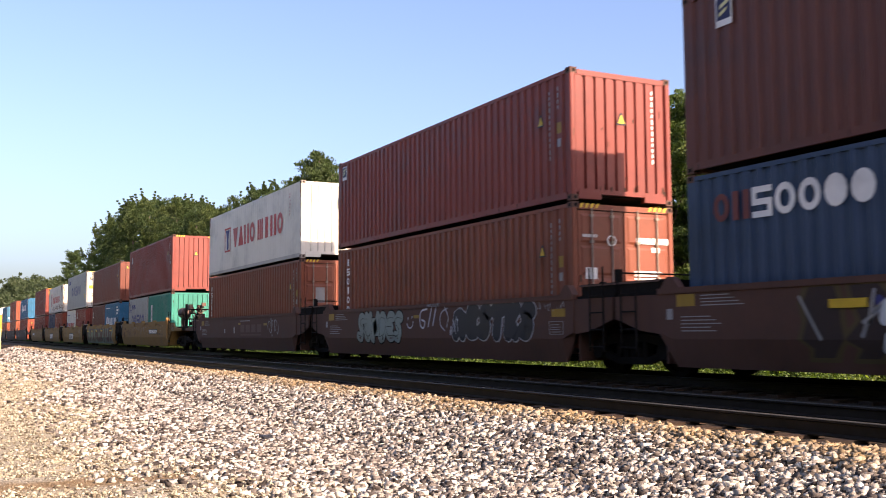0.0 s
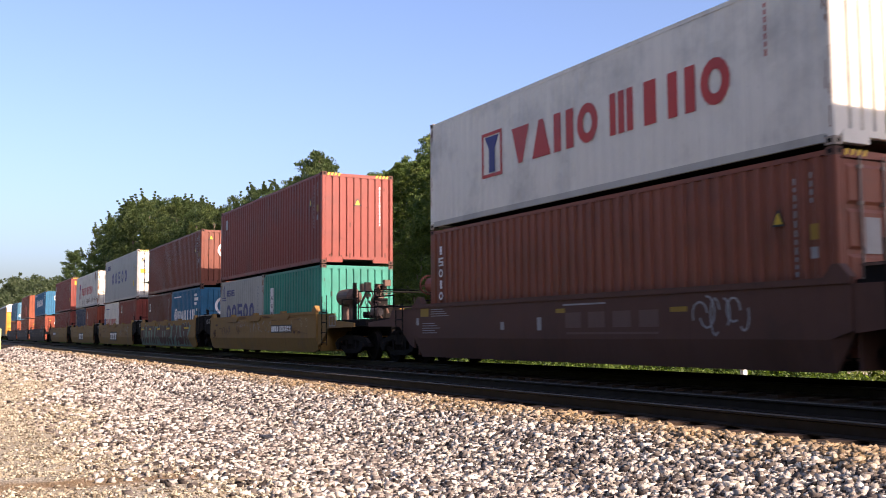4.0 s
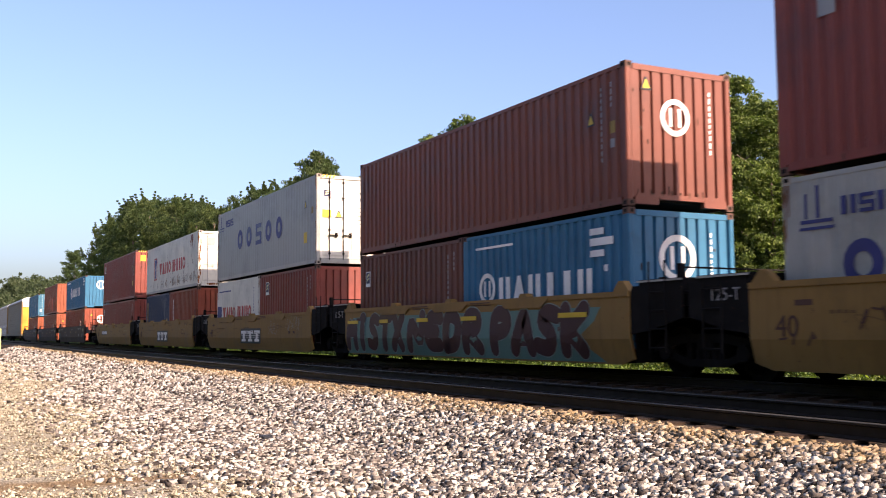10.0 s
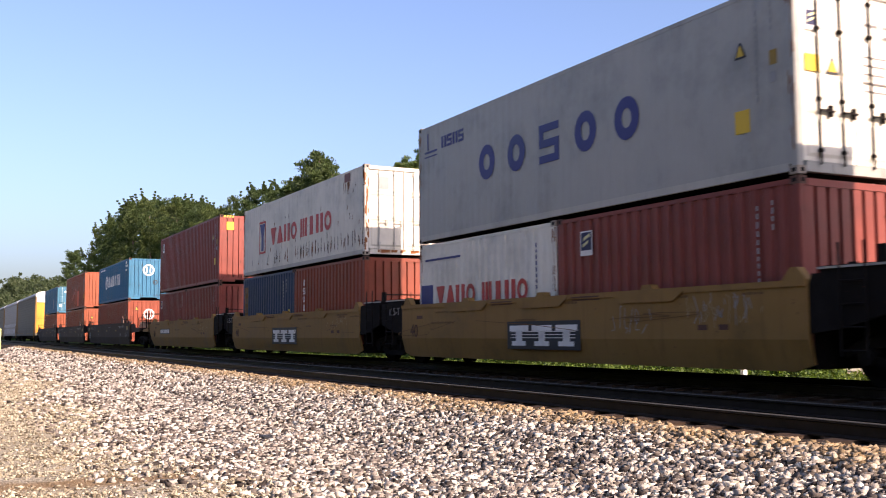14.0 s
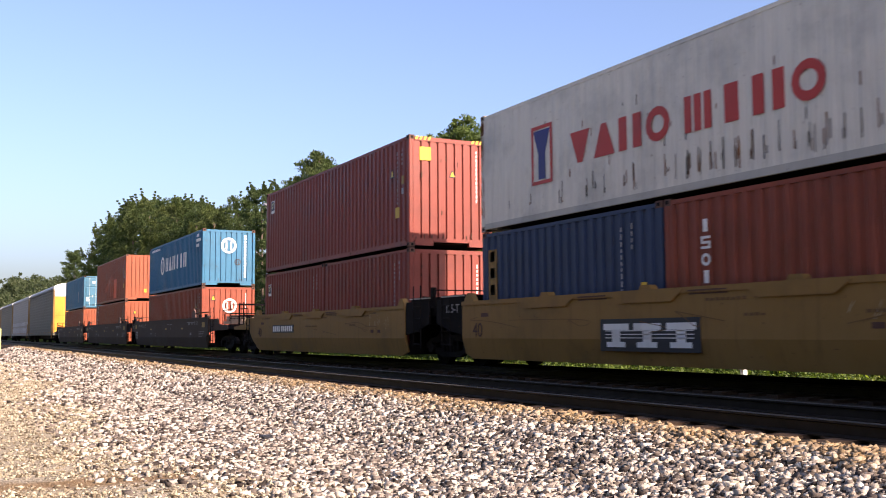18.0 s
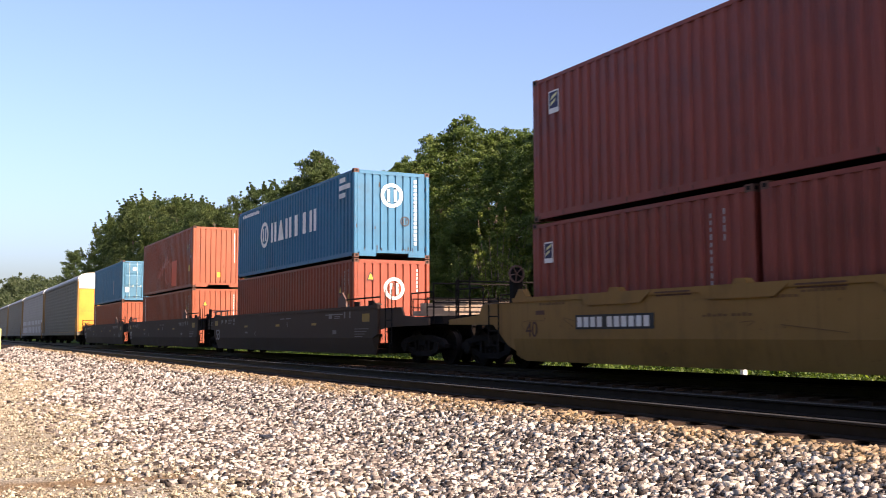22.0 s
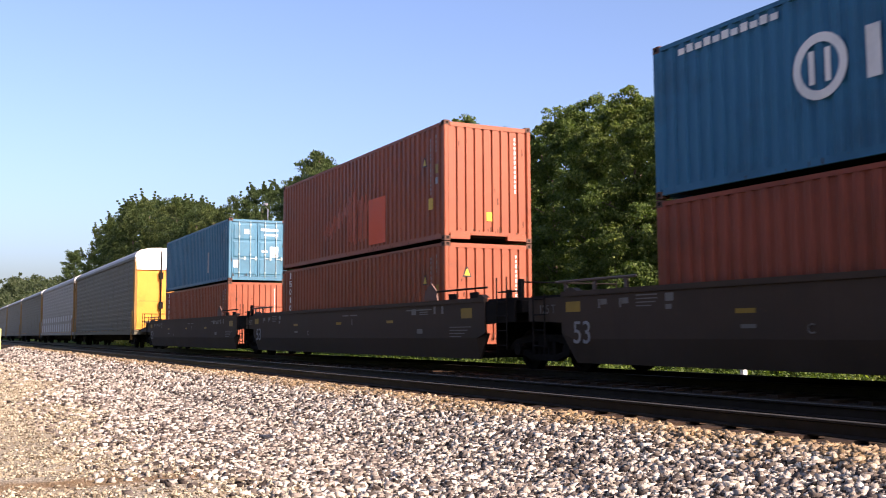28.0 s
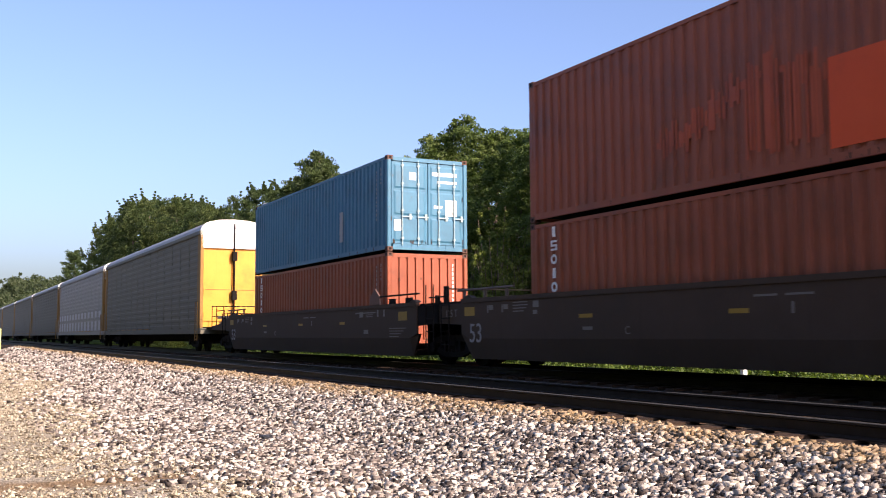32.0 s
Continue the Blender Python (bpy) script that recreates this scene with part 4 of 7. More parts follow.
def build_containers():
    # two boxes of the car that is just leaving
    b = container(-0.25, Z0, F40, HIGH, STEEL_BLUE, "dull blue steel container with a pale red and white brand word")
    word(b, -5.49, 2.08, 0.34, 0.44, 0.07, "on", FADED_RED, label="faded red brand shapes")
    word(b, -4.68, 2.07, 0.39, 0.46, 0.055, "=ooee", SIGN_WHITE, label="white brand shapes")
    b = container(-0.25, Z0 + HIGH + 0.025, F40, HIGH, MAROON, "maroon corrugated steel container stacked on a blue one")
    owner_mark(b, -5.32, -4.97, 2.2, 2.66)
    # A
    b = container(-15.65, Z0, F40, HIGH, RUSSET, "russet red container with closed doors in a well car", "door", rods=CASTING_RUST, hazard=True)
    brand_column(b, -5.39, 1.02, 6)
    serials(b)
    bars(b, [(1.5 + 0.125 * i, 1.6 + 0.125 * i, 2.13, 2.25) for i in range(4)] + [(2.06, 2.3, 2.13, 2.25), (1.88, 2.08, 1.97, 2.07)] + [(1.45, 2.1 - 0.08 * (i % 2), 1.42 + 0.07 * i, 1.46 + 0.07 * i) for i in range(3)] + [(0.23 + 0.06 * i, 0.27 + 0.06 * i, 2.22, 2.28) for i in range(6)], SIGN_WHITE, face="end")
    bars(b, [(0.29, 0.56, 1.42, 1.64)], SIGN_WHITE, "placard", "pale placard on the doors", "end")
    part("ring_emblem", Shape().ring((DIM[b.name][0] + 0.004, -W2 + 0.91, 2.17), (1, 0, 0), 0.11, 0.08, 0.004, 16), SIGN_WHITE, b, "small white ring")
    b = container(-15.65, Z0 + HIGH + 0.025, F40, LOW, ROSE, "red corrugated container stacked on a brick red one")
    owner_mark(b, -5.76, -5.44, 2.02, 2.42)
    serials(b)
    warning_triangle(b, 1.2, 1.55, "end")
    code_column(b, 1.95, 2.3, 0.9, None, "end")
    # B
    b = container(-31.22, Z0, F40, HIGH, RUSSET, "brown-red container with closed doors in a well car", "door", rods=CASTING_RUST, hazard=True)
    brand_column(b, -5.65, 0.92, 6)
    serials(b)
    bars(b, [(0.52, 0.84, 1.45, 1.95), (1.5, 1.75, 1.9, 2.0), (1.82, 2.15, 1.9, 2.0), (1.85, 2.05, 1.72, 1.8), (0.12, 0.36, 0.5, 0.75)], SIGN_GREY, "placard", "pale placard on the doors", "end")
    b = container(-31.22, Z0 + HIGH + 0.025, F40, LOW, WHITE, "white refrigerated container with a red brand word", "panel", depth=0.012)
    red_word(b)
    code_column(b, 4.9, 2.3, 1.6, SIGN_RED)
    bars(b, [(1.3, 1.5, 1.7, 2.05)], SIGN_BLACK, "emblem", face="end")
    # C
    b = container(-51.0 - 6.1, Z0, F20, LOW, GREY, "short pale grey container with a dark blue brand word", "panel", depth=0.012)
    word(b, -2.0, 0.95, 0.64, 0.66, 0.17, "oo=oo", SIGN_BLUE, label="dark blue brand shapes", thick=0.26)
    word(b, -2.0, 1.95, 0.24, 0.25, 0.05, "n=n=", SIGN_BLUE, label="small dark marks")
    bars(b, [(-2.7, -2.15, 1.88, 1.93), (-2.62, -2.58, 1.95, 2.3), (-2.42, -2.37, 1.95, 2.4), (-2.72, -2.12, 1.79, 1.83)], SIGN_BLUE, "ship_emblem")
    code_column(b, 2.35, 2.2, 1.2, SIGN_BLUE)
    b = container(-51.0, Z0, F20, LOW, GREEN, "short sea green corrugated container", "panel")
    bars(b, [(-2.2, -1.85, 0.4, 2.05)], SIGN_WHITE, "brand_plate", "white upright brand plate")
    bars(b, [(-2.1, -1.95, 0.5 + 0.28 * i, 0.64 + 0.28 * i) for i in range(5)], NAVY, "brand_lettering")
    b = container(-51.0, Z0 + LOW + 0.025, F40, HIGH, ROSE, "rose red corrugated container stacked on two short ones", "panel", hazard=True)
    bars(b, [(-5.3, -5.0, 2.1, 2.5)], SIGN_GREY, "emblem")
    serials(b)
    warning_triangle(b, 1.2, 1.85, "end")
    code_column(b, 1.95, 2.5, 1.2, None, "end")
    # D
    b = container(-66.66 - 6.1, Z0, F20, LOW, MAROON, "short maroon corrugated container", "panel")
    serials(b, 2.3, False)
    owner_mark(b, -2.62, -2.32, 1.7, 2.12)
    b = container(-66.66, Z0, F20, LOW, BLUE, "short sky blue container with a white brand word")
    roundel(b, -1.93, 1.36, 0.34, SIGN_WHITE)
    word(b, -1.42, 1.08, 0.44, 0.5, 0.14, "nan||n", SIGN_WHITE, label="white brand shapes")
    bars(b, [(1.88, 2.3, 2.18, 2.3), (1.88, 2.58, 1.98, 2.12), (1.88, 2.3, 1.78, 1.9), (2.3, 2.4, 1.5, 1.62), (-2.44, -0.85, 2.23, 2.28)], SIGN_WHITE)
    roundel(b, 1.08, 1.72, 0.42, SIGN_WHITE, "end")
    code_column(b, 1.85, 2.2, 0.8, None, "end")
    b = container(-66.66, Z0 + LOW + 0.025, F40, LOW, BRICK, "red-brown corrugated container with a white ring emblem")
    serials(b)
    roundel(b, 1.1, 1.65, 0.34, SIGN_WHITE, "end")
    warning_triangle(b, 0.45, 2.1, "end")
    code_column(b, 1.9, 2.2, 1.0, None, "end")
    # E
    b = container(-82.46 - 6.1, Z0, F20, LOW, WHITE, "short white container with a red brand word", "panel", depth=0.012)
    bars(b, [(-2.92, -2.3, 0.9, 1.57)], SIGN_BLUE, "emblem_panel")
    word(b, -2.1, 1.06, 0.42, 0.46, 0.07, "vano", SIGN_RED, label="red brand shapes")
    word(b, 0.1, 1.06, 0.42, 0.46, 0.07, "m|no", SIGN_RED, label="red brand shapes")
    code_column(b, 2.3, 2.2, 1.3, SIGN_BLUE)
    bars(b, [(-2.7, -0.9, 2.15, 2.2)], SIGN_BLUE)
    b = container(-82.46, Z0, F20, LOW, ROSE, "short red corrugated container")
    owner_mark(b, -2.25, -1.88, 1.82, 2.28)
    serials(b, 2.2, False)
    code_column(b, 1.95, 2.2, 0.9, None, "end")
    b = container(-82.46, Z0 + LOW + 0.025, F40, HIGH, GREY, "pale grey container with white doors and a blue brand word", "door", depth=0.008, rods=IRON, hazard=True)
    for o in b.children:
        if o.name.startswith("door"):
            for q in (o, *[d for d in o.children if not d.name.startswith(("lock", "door_lever"))]):
                q.data.materials[0] = WHITE
    word(b, -3.02, 1.15, 0.70, 0.78, 0.535, "oo=oo", SIGN_BLUE, label="dark blue brand shapes", thick=0.27)
    word(b, -4.85, 2.22, 0.24, 0.28, 0.05, "n=n=", SIGN_BLUE, label="small dark marks")
    bars(b, [(-5.75, -5.1, 2.2, 2.25), (-5.6, -5.55, 2.28, 2.7), (-5.75, -5.1, 2.1, 2.13)], SIGN_BLUE, "ship_emblem")
    serials(b)
    bars(b, [(4.9, 5.2, 0.75, 1.1)], SIGN_YELLOW, "yellow_plate")
    owner_mark(b, 0.22, 0.5, 2.1, 2.42, "end")
    bars(b, [(0.2, 0.5, 1.5, 1.75)], SIGN_YELLOW, "yellow_plate", "", "end")
    warning_triangle(b, 0.75, 1.5, "end")
    bars(b, [(1.45, 1.75, 2.3, 2.35), (1.85, 2.15, 2.3, 2.35), (1.85, 2.05, 2.15, 2.2)] + [(1.4, 2.1 - 0.12 * (i % 3), 1.3 + 0.13 * i, 1.33 + 0.13 * i) for i in range(5)], SIGN_DIM, face="end")
    # F
    b = container(-98.15 - 6.1, Z0, F20, LOW, NAVY, "short navy blue corrugated container with a yellow brand plate")
    bars(b, [(-2.75, -2.4, 0.3, 2.2)], TAN, "brand_plate", "yellow-brown upright brand plate")
    bars(b, [(-2.68, -2.48, 0.5 + 0.36 * i, 0.72 + 0.36 * i) for i in range(5)], SIGN_GREY, "brand_lettering")
    serials(b, 1.9, False)
    bars(b, [(2.45, 2.6, 1.0, 1.25)], SIGN_YELLOW, "yellow_plate")
    b = container(-98.15, Z0, F20, LOW, VERMILION, "short brick red corrugated container")
    brand_column(b, -2.15, 0.62, 6)
    code_column(b, 1.95, 2.2, 0.9, None, "end")
    b = container(-98.15, Z0 + LOW + 0.025, F40, LOW, RUSTY_WHITE, "rust-streaked white container with a red brand word", "door", depth=0.012, rods=SILL_GREY, panels=3)
    red_word(b, -4.0, -3.25, 0.75, 1.94, -2.62, 0.98, 0.62, 0.60)
    bars(b, [(4.55, 5.0, 2.25, 2.5)], BRICK, "repair_patch", "dark red repair patch")
    bars(b, [(0.45, 0.75, 1.9, 2.25)], SIGN_GREY, "emblem", "", "end")
    rng = random.Random(4)
    dark, brown = [], []
    a = -4.9
    while a < 5.95:
        dense = 0.3 + 0.7 * min(1.0, (a + 4.9) / 7.0)
        for k in range(rng.randint(2, 6) if rng.random() < dense else 0):
            c, w = rng.uniform(0.24, 0.44), rng.uniform(0.005, 0.02)
            x = a + rng.gauss(0, 0.035)
            (dark if rng.random() < 0.6 else brown).append((x, x + w, c, c + rng.uniform(0.05, 0.40) * (0.5 + 0.6 * dense)))
        a += 0.278
    for k in range(26):
        x, c = rng.uniform(-4.0, 5.8), rng.uniform(0.7, 2.2)
        (brown if k % 3 else dark).append((x, x + rng.uniform(0.008, 0.02), c, c + rng.uniform(0.05, 0.2)))
    for k in range(12):
        x = rng.uniform(4.4, 5.1)
        brown.append((x, x + rng.uniform(0.005, 0.016), 2.25 - rng.uniform(0.05, 0.4), 2.25))
    bars(b, brown, RUST_BROWN, "rust_stain", "brown streaks of rust")
    bars(b, dark, RUST_DARK, "rust_stain", "black-brown rust eaten through the paint")
    edge = []
    for k in range(60):
        y, c = (rng.uniform(0.0, 0.12) if k % 2 else rng.uniform(2.32, 2.436)), rng.uniform(0.14, 2.4)
        edge.append((y, y + rng.uniform(0.012, 0.04), c, min(2.46, c + rng.uniform(0.05, 0.3))))
    for k in range(26):
        y = rng.uniform(0.15, 2.2)
        edge.append((y, y + rng.uniform(0.03, 0.16), 0.07 + 0.004 * k % 0.08, 0.17))
    bars(b, [q for q in edge if q[1] < 2.437], RUST_BROWN, "rust_stain", "orange-brown rust on the door frame", "end")
    # G
    for f in (-114.06 - 6.2, -114.06):
        b = container(f, Z0, F20, LOW, ROSE, "short maroon corrugated container")
        if f < -115:
            owner_mark(b, -2.6, -2.3, 1.77, 2.18)
        serials(b, 2.1, False)
    code_column(b, 1.95, 2.2, 0.7, None, "end")
    b = container(-114.06, Z0 + LOW + 0.025, F40, HIGH, ROSE, "red corrugated container with yellow plates, stacked high", "panel", hazard=True)
    owner_mark(b, -5.5, -5.15, 2.1, 2.55)
    serials(b)
    bars(b, [(5.25, 5.48, 0.8, 1.08)], SIGN_YELLOW, "yellow_plate")
    bars(b, [(0.3, 0.62, 2.25, 2.6)], SIGN_YELLOW, "yellow_plate", "", "end")
    warning_triangle(b, 1.25, 1.85, "end", 0.18)
    code_column(b, 1.95, 2.6, 1.3, None, "end")
    # H
    b = container(-135.86, Z0, F40, LOW, VERMILION, "orange-red corrugated container with a white ring emblem")
    serials(b)
    roundel(b, 1.27, 1.72, 0.33, SIGN_WHITE, "end")
    warning_triangle(b, 0.52, 1.95, "end")
    code_column(b, 2.0, 2.3, 1.7, None, "end")
    b = container(-135.86, Z0 + LOW + 0.025, F40, LOW, BLUE, "sky blue corrugated container with a white brand word")
    roundel(b, -2.57, 1.42, 0.47, SIGN_WHITE)
    word(b, -1.8, 1.07, 0.62, 0.70, 0.2, "nan||n", SIGN_WHITE, label="white brand shapes")
    bars(b, [(-5.44 + 0.2 * i, -5.29 + 0.2 * i, 2.3, 2.4 + 0.03 * (i % 2)) for i in range(11)], SIGN_WHITE)
    bars(b, [(4.95, 5.4, 2.28, 2.42), (4.9, 5.78, 2.06, 2.2), (4.9, 5.4, 1.82, 1.96)], SIGN_WHITE)
    roundel(b, 1.2, 1.85, 0.36, SIGN_WHITE, "end")
    code_column(b, 1.92, 2.35, 0.45, None, "end", 0.09)
    roundel(b, 1.62, 1.1, 0.15, SIGN_BLACK, "end")
    # I
    b = container(-155.76, Z0, F40, LOW, ORANGE, "faded orange-red container in a dark well car")
    brand_column(b, -5.35, 0.92, 6)
    serials(b)
    warning_triangle(b, 0.6, 1.75, "end")
    code_column(b, 1.95, 2.3, 1.2, None, "end")
    b = container(-155.76, Z0 + LOW + 0.025, F40, HIGH, ORANGE, "faded orange container with a brighter repainted patch")
    serials(b)
    bars(b, [(1.5, 2.64, 0.24, 1.5)], PATCH, "repainted_patch", "brighter orange repainted patch")
    rng = random.Random(31)
    ghost = []
    for i in range(46):
        a = -2.1 + 3.6 * i / 46
        mid = 1.2 + 0.35 * math.sin(1.4 * a + 1.0)
        top = mid + rng.uniform(0.05, 0.4)
        low = (0.3 + rng.uniform(0, 0.2) if a > -0.1 and i % 5 else mid - rng.uniform(0.0, 0.25))
        ghost.append((a, a + rng.uniform(0.03, 0.078), low, max(top, low + 0.1)))
    bars(b, ghost, PATCH_DULL, "ghost_patch", "ragged ghost of painted-out marks")
    bars(b, [(5.25, 5.48, 0.8, 1.08)], SIGN_YELLOW, "yellow_plate")
    bars(b, [(1.15, 1.3, 0.5, 0.72)], SIGN_YELLOW, "yellow_plate", "", "end")
    code_column(b, 1.95, 2.6, 1.3, None, "end")
    # J
    b = container(-175.05, Z0, F40, LOW, ORANGE, "orange-red corrugated container in a dark well car")
    brand_column(b, -5.35, 0.92, 6)
    serials(b, None, False)
    code_column(b, 1.95, 2.3, 1.2, None, "end")
    b = container(-175.05, Z0 + LOW + 0.025, F40, LOW, TEAL_BLUE, "faded blue container with closed panelled doors", "door", rods=PALE_TEAL, panels=3)
    serials(b, None, False)
    bars(b, [(2.6, 2.85, 0.5, 1.4)], SIGN_GREY, "pale_bar")
    bars(b, [(0.65, 0.85, 1.95, 2.15), (0.2, 0.4, 0.55, 0.85), (1.35, 2.1, 2.1, 2.2), (1.5, 2.1, 1.9, 1.97), (1.75, 2.1, 1.0, 1.45), (1.4, 1.65, 1.2, 1.28)], SIGN_WHITE, "placard", "white placards on the doors", "end")


def red_word(b, x0=-3.52, x1=-2.66, z0=0.88, z1=1.87, wx=-2.24, wz=1.0, w=0.66, h=0.76):
    """Red brand shapes with a red-edged blue emblem, on a white box."""
    for q in ((x0, x1, z0, z0 + 0.07), (x0, x1, z1 - 0.07, z1), (x0, x0 + 0.07, z0 + 0.07, z1 - 0.07), (x1 - 0.07, x1, z0 + 0.07, z1 - 0.07)):
        bars(b, [q], SIGN_RED, "emblem_border", "red border of an emblem")
    m = (x0 + x1) / 2
    bars(b, [(m - 0.12, m + 0.12, z0 + 0.1, z0 + 0.62)], SIGN_BLUE, "emblem_stem")
    part("emblem_wedge", Shape().prism([(m - 0.12, z0 + 0.621), (m + 0.12, z0 + 0.621), (m + 0.3, z1 - 0.1), (m - 0.3, z1 - 0.1)], -W2 - 0.002, -W2 + 0.004, "y"), SIGN_BLUE, b)
    word(b, wx, wz, w, h, 0.13, "vano", SIGN_RED, label="red brand shape", thick=0.24)
    word(b, wx + 4 * w + 0.75, wz, w, h, 0.13, "m|no", SIGN_RED, label="red brand shape", thick=0.24)


RUST_BROWN = paint("rust_stain", (0.22, 0.075, 0.018), 0.85, rust=0.3)
RUST_DARK = paint("black_rust_stain", (0.055, 0.032, 0.02), 0.9, rust=0.3)
FADED_RED = paint("faded_red_lettering", (0.16, 0.04, 0.035), rust=0.1)
PATCH = paint("fresh_orange_paint", (0.62, 0.07, 0.008), rust=0.1)
PATCH_DULL = paint("painted_out_marks", (0.40, 0.068, 0.02), rust=0.2)


# ---------------------------------------------------------------- railway cars
def side_frame_shape(y):
    s = Shape()
    top = [(-1.25, 0.50), (-1.05, 0.62), (-0.45, 0.72), (0.45, 0.72), (1.05, 0.62), (1.25, 0.50), (1.25, 0.40), (1.0, 0.48), (0.42, 0.58), (-0.42, 0.58), (-1.0, 0.48), (-1.25, 0.40)]
    low = [(-1.1, 0.40), (-0.42, 0.20), (0.42, 0.20), (1.1, 0.40), (1.02, 0.48), (0.40, 0.32), (-0.40, 0.32), (-1.02, 0.48)]
    for ring in (top, low):
        s.prism(ring, y - 0.06, y + 0.06, "y")
    for x in (-0.42, 0.32):
        s.box(x, x + 0.1, y - 0.06, y + 0.06, 0.3, 0.6)
    for x in (-0.89, 0.89):
        s.tube((x, y - 0.13, 0.42), (x, y + 0.05, 0.42), 0.13, 12)
    return s


def make_truck_meshes():
    out = {"frame_near": side_frame_shape(-1.02).mesh("side_frame"), "frame_far": side_frame_shape(1.02).mesh("side_frame")}
    w = Shape()
    w.tube((0, -1.0, 0), (0, 1.0, 0), 0.075, 10)
    for s in (-1, 1):
        y = s * 0.72
        w.ring((0, y, 0), (0, 1, 0), 0.42, 0.34, 0.065, 24)
        w.ring((0, y - s * 0.075, 0), (0, 1, 0), 0.445, 0.34, 0.014, 24)
        w.ring((0, y, 0), (0, 1, 0), 0.345, 0.07, 0.018, 24)
        for k in range(5):
            a = 2 * math.pi * k / 5
            w.box(0.20 * math.cos(a) - 0.03, 0.20 * math.cos(a) + 0.03, y - 0.028, y + 0.028, 0.20 * math.sin(a) - 0.03, 0.20 * math.sin(a) + 0.03)
    out["wheelset"] = w.mesh("wheelset")
    b = Shape().box(-0.2, 0.2, -1.1, 1.1, 0.46, 0.66, 0.03)
    for y in (-1.02, 1.02):
        for x in (-0.18, 0.0, 0.18):
            b.tube((x, y, 0.30), (x, y, 0.48), 0.06, 8)
    out["bolster"] = b.mesh("bolster")
    return out


TRUCK = make_truck_meshes()


def truck(car, x):
    """A two-axle truck under a car; its wheelsets roll."""
    part("side_frame", TRUCK["frame_near"], IRON, car, at=pose(x, 0, 0))
    part("side_frame", TRUCK["frame_far"], IRON, car, at=pose(x, 0, 0))
    part("bolster", TRUCK["bolster"], IRON, car, at=pose(x, 0, 0))
    for dx in (-0.89, 0.89):
        WHEELS.append((part("wheelset", TRUCK["wheelset"], IRON, car, at=pose(x + dx, 0, 0.42)), Vector((x + dx, 0, 0.42))))


def coupler(car, x, way, mat=None):
    c = Shape().box(min(x, x + way * 0.75), max(x, x + way * 0.75), -0.09, 0.09, 0.80, 0.98, 0.02)
    c.box(min(x + way * 0.6, x + way * 0.95), max(x + way * 0.6, x + way * 0.95), -0.17, 0.15, 0.74, 1.02, 0.04)
    part("coupler", c, IRON, car)
    h = Shape()
    pts = [(x, -0.35, 0.78), (x + way * 0.3, -0.38, 0.45), (x + way * 0.65, -0.3, 0.38), (x + way * 0.95, -0.2, 0.6)]
    for p, q in zip(pts, pts[1:]):
        h.tube(p, q, 0.03, 8)
    part("air_hose", h, IRON, car)


def wheel_of_brake(car, x, y, z, axis=(1, 0, 0), r=0.28, mat=None):
    s = Shape().ring((x, y, z), axis, r, r - 0.035, 0.018, 20)
    d = Vector(axis)
    u = d.orthogonal().normalized()
    w = d.cross(u)
    for k in range(5):
        a = 2 * math.pi * k / 5
        e = u * math.cos(a) + w * math.sin(a)
        s.tube(Vector((x, y, z)), Vector((x, y, z)) + e * (r - 0.02), 0.014, 6)
    return part("brake_wheel", s, mat or BRAKE_GREY, car, "spoked hand brake wheel")


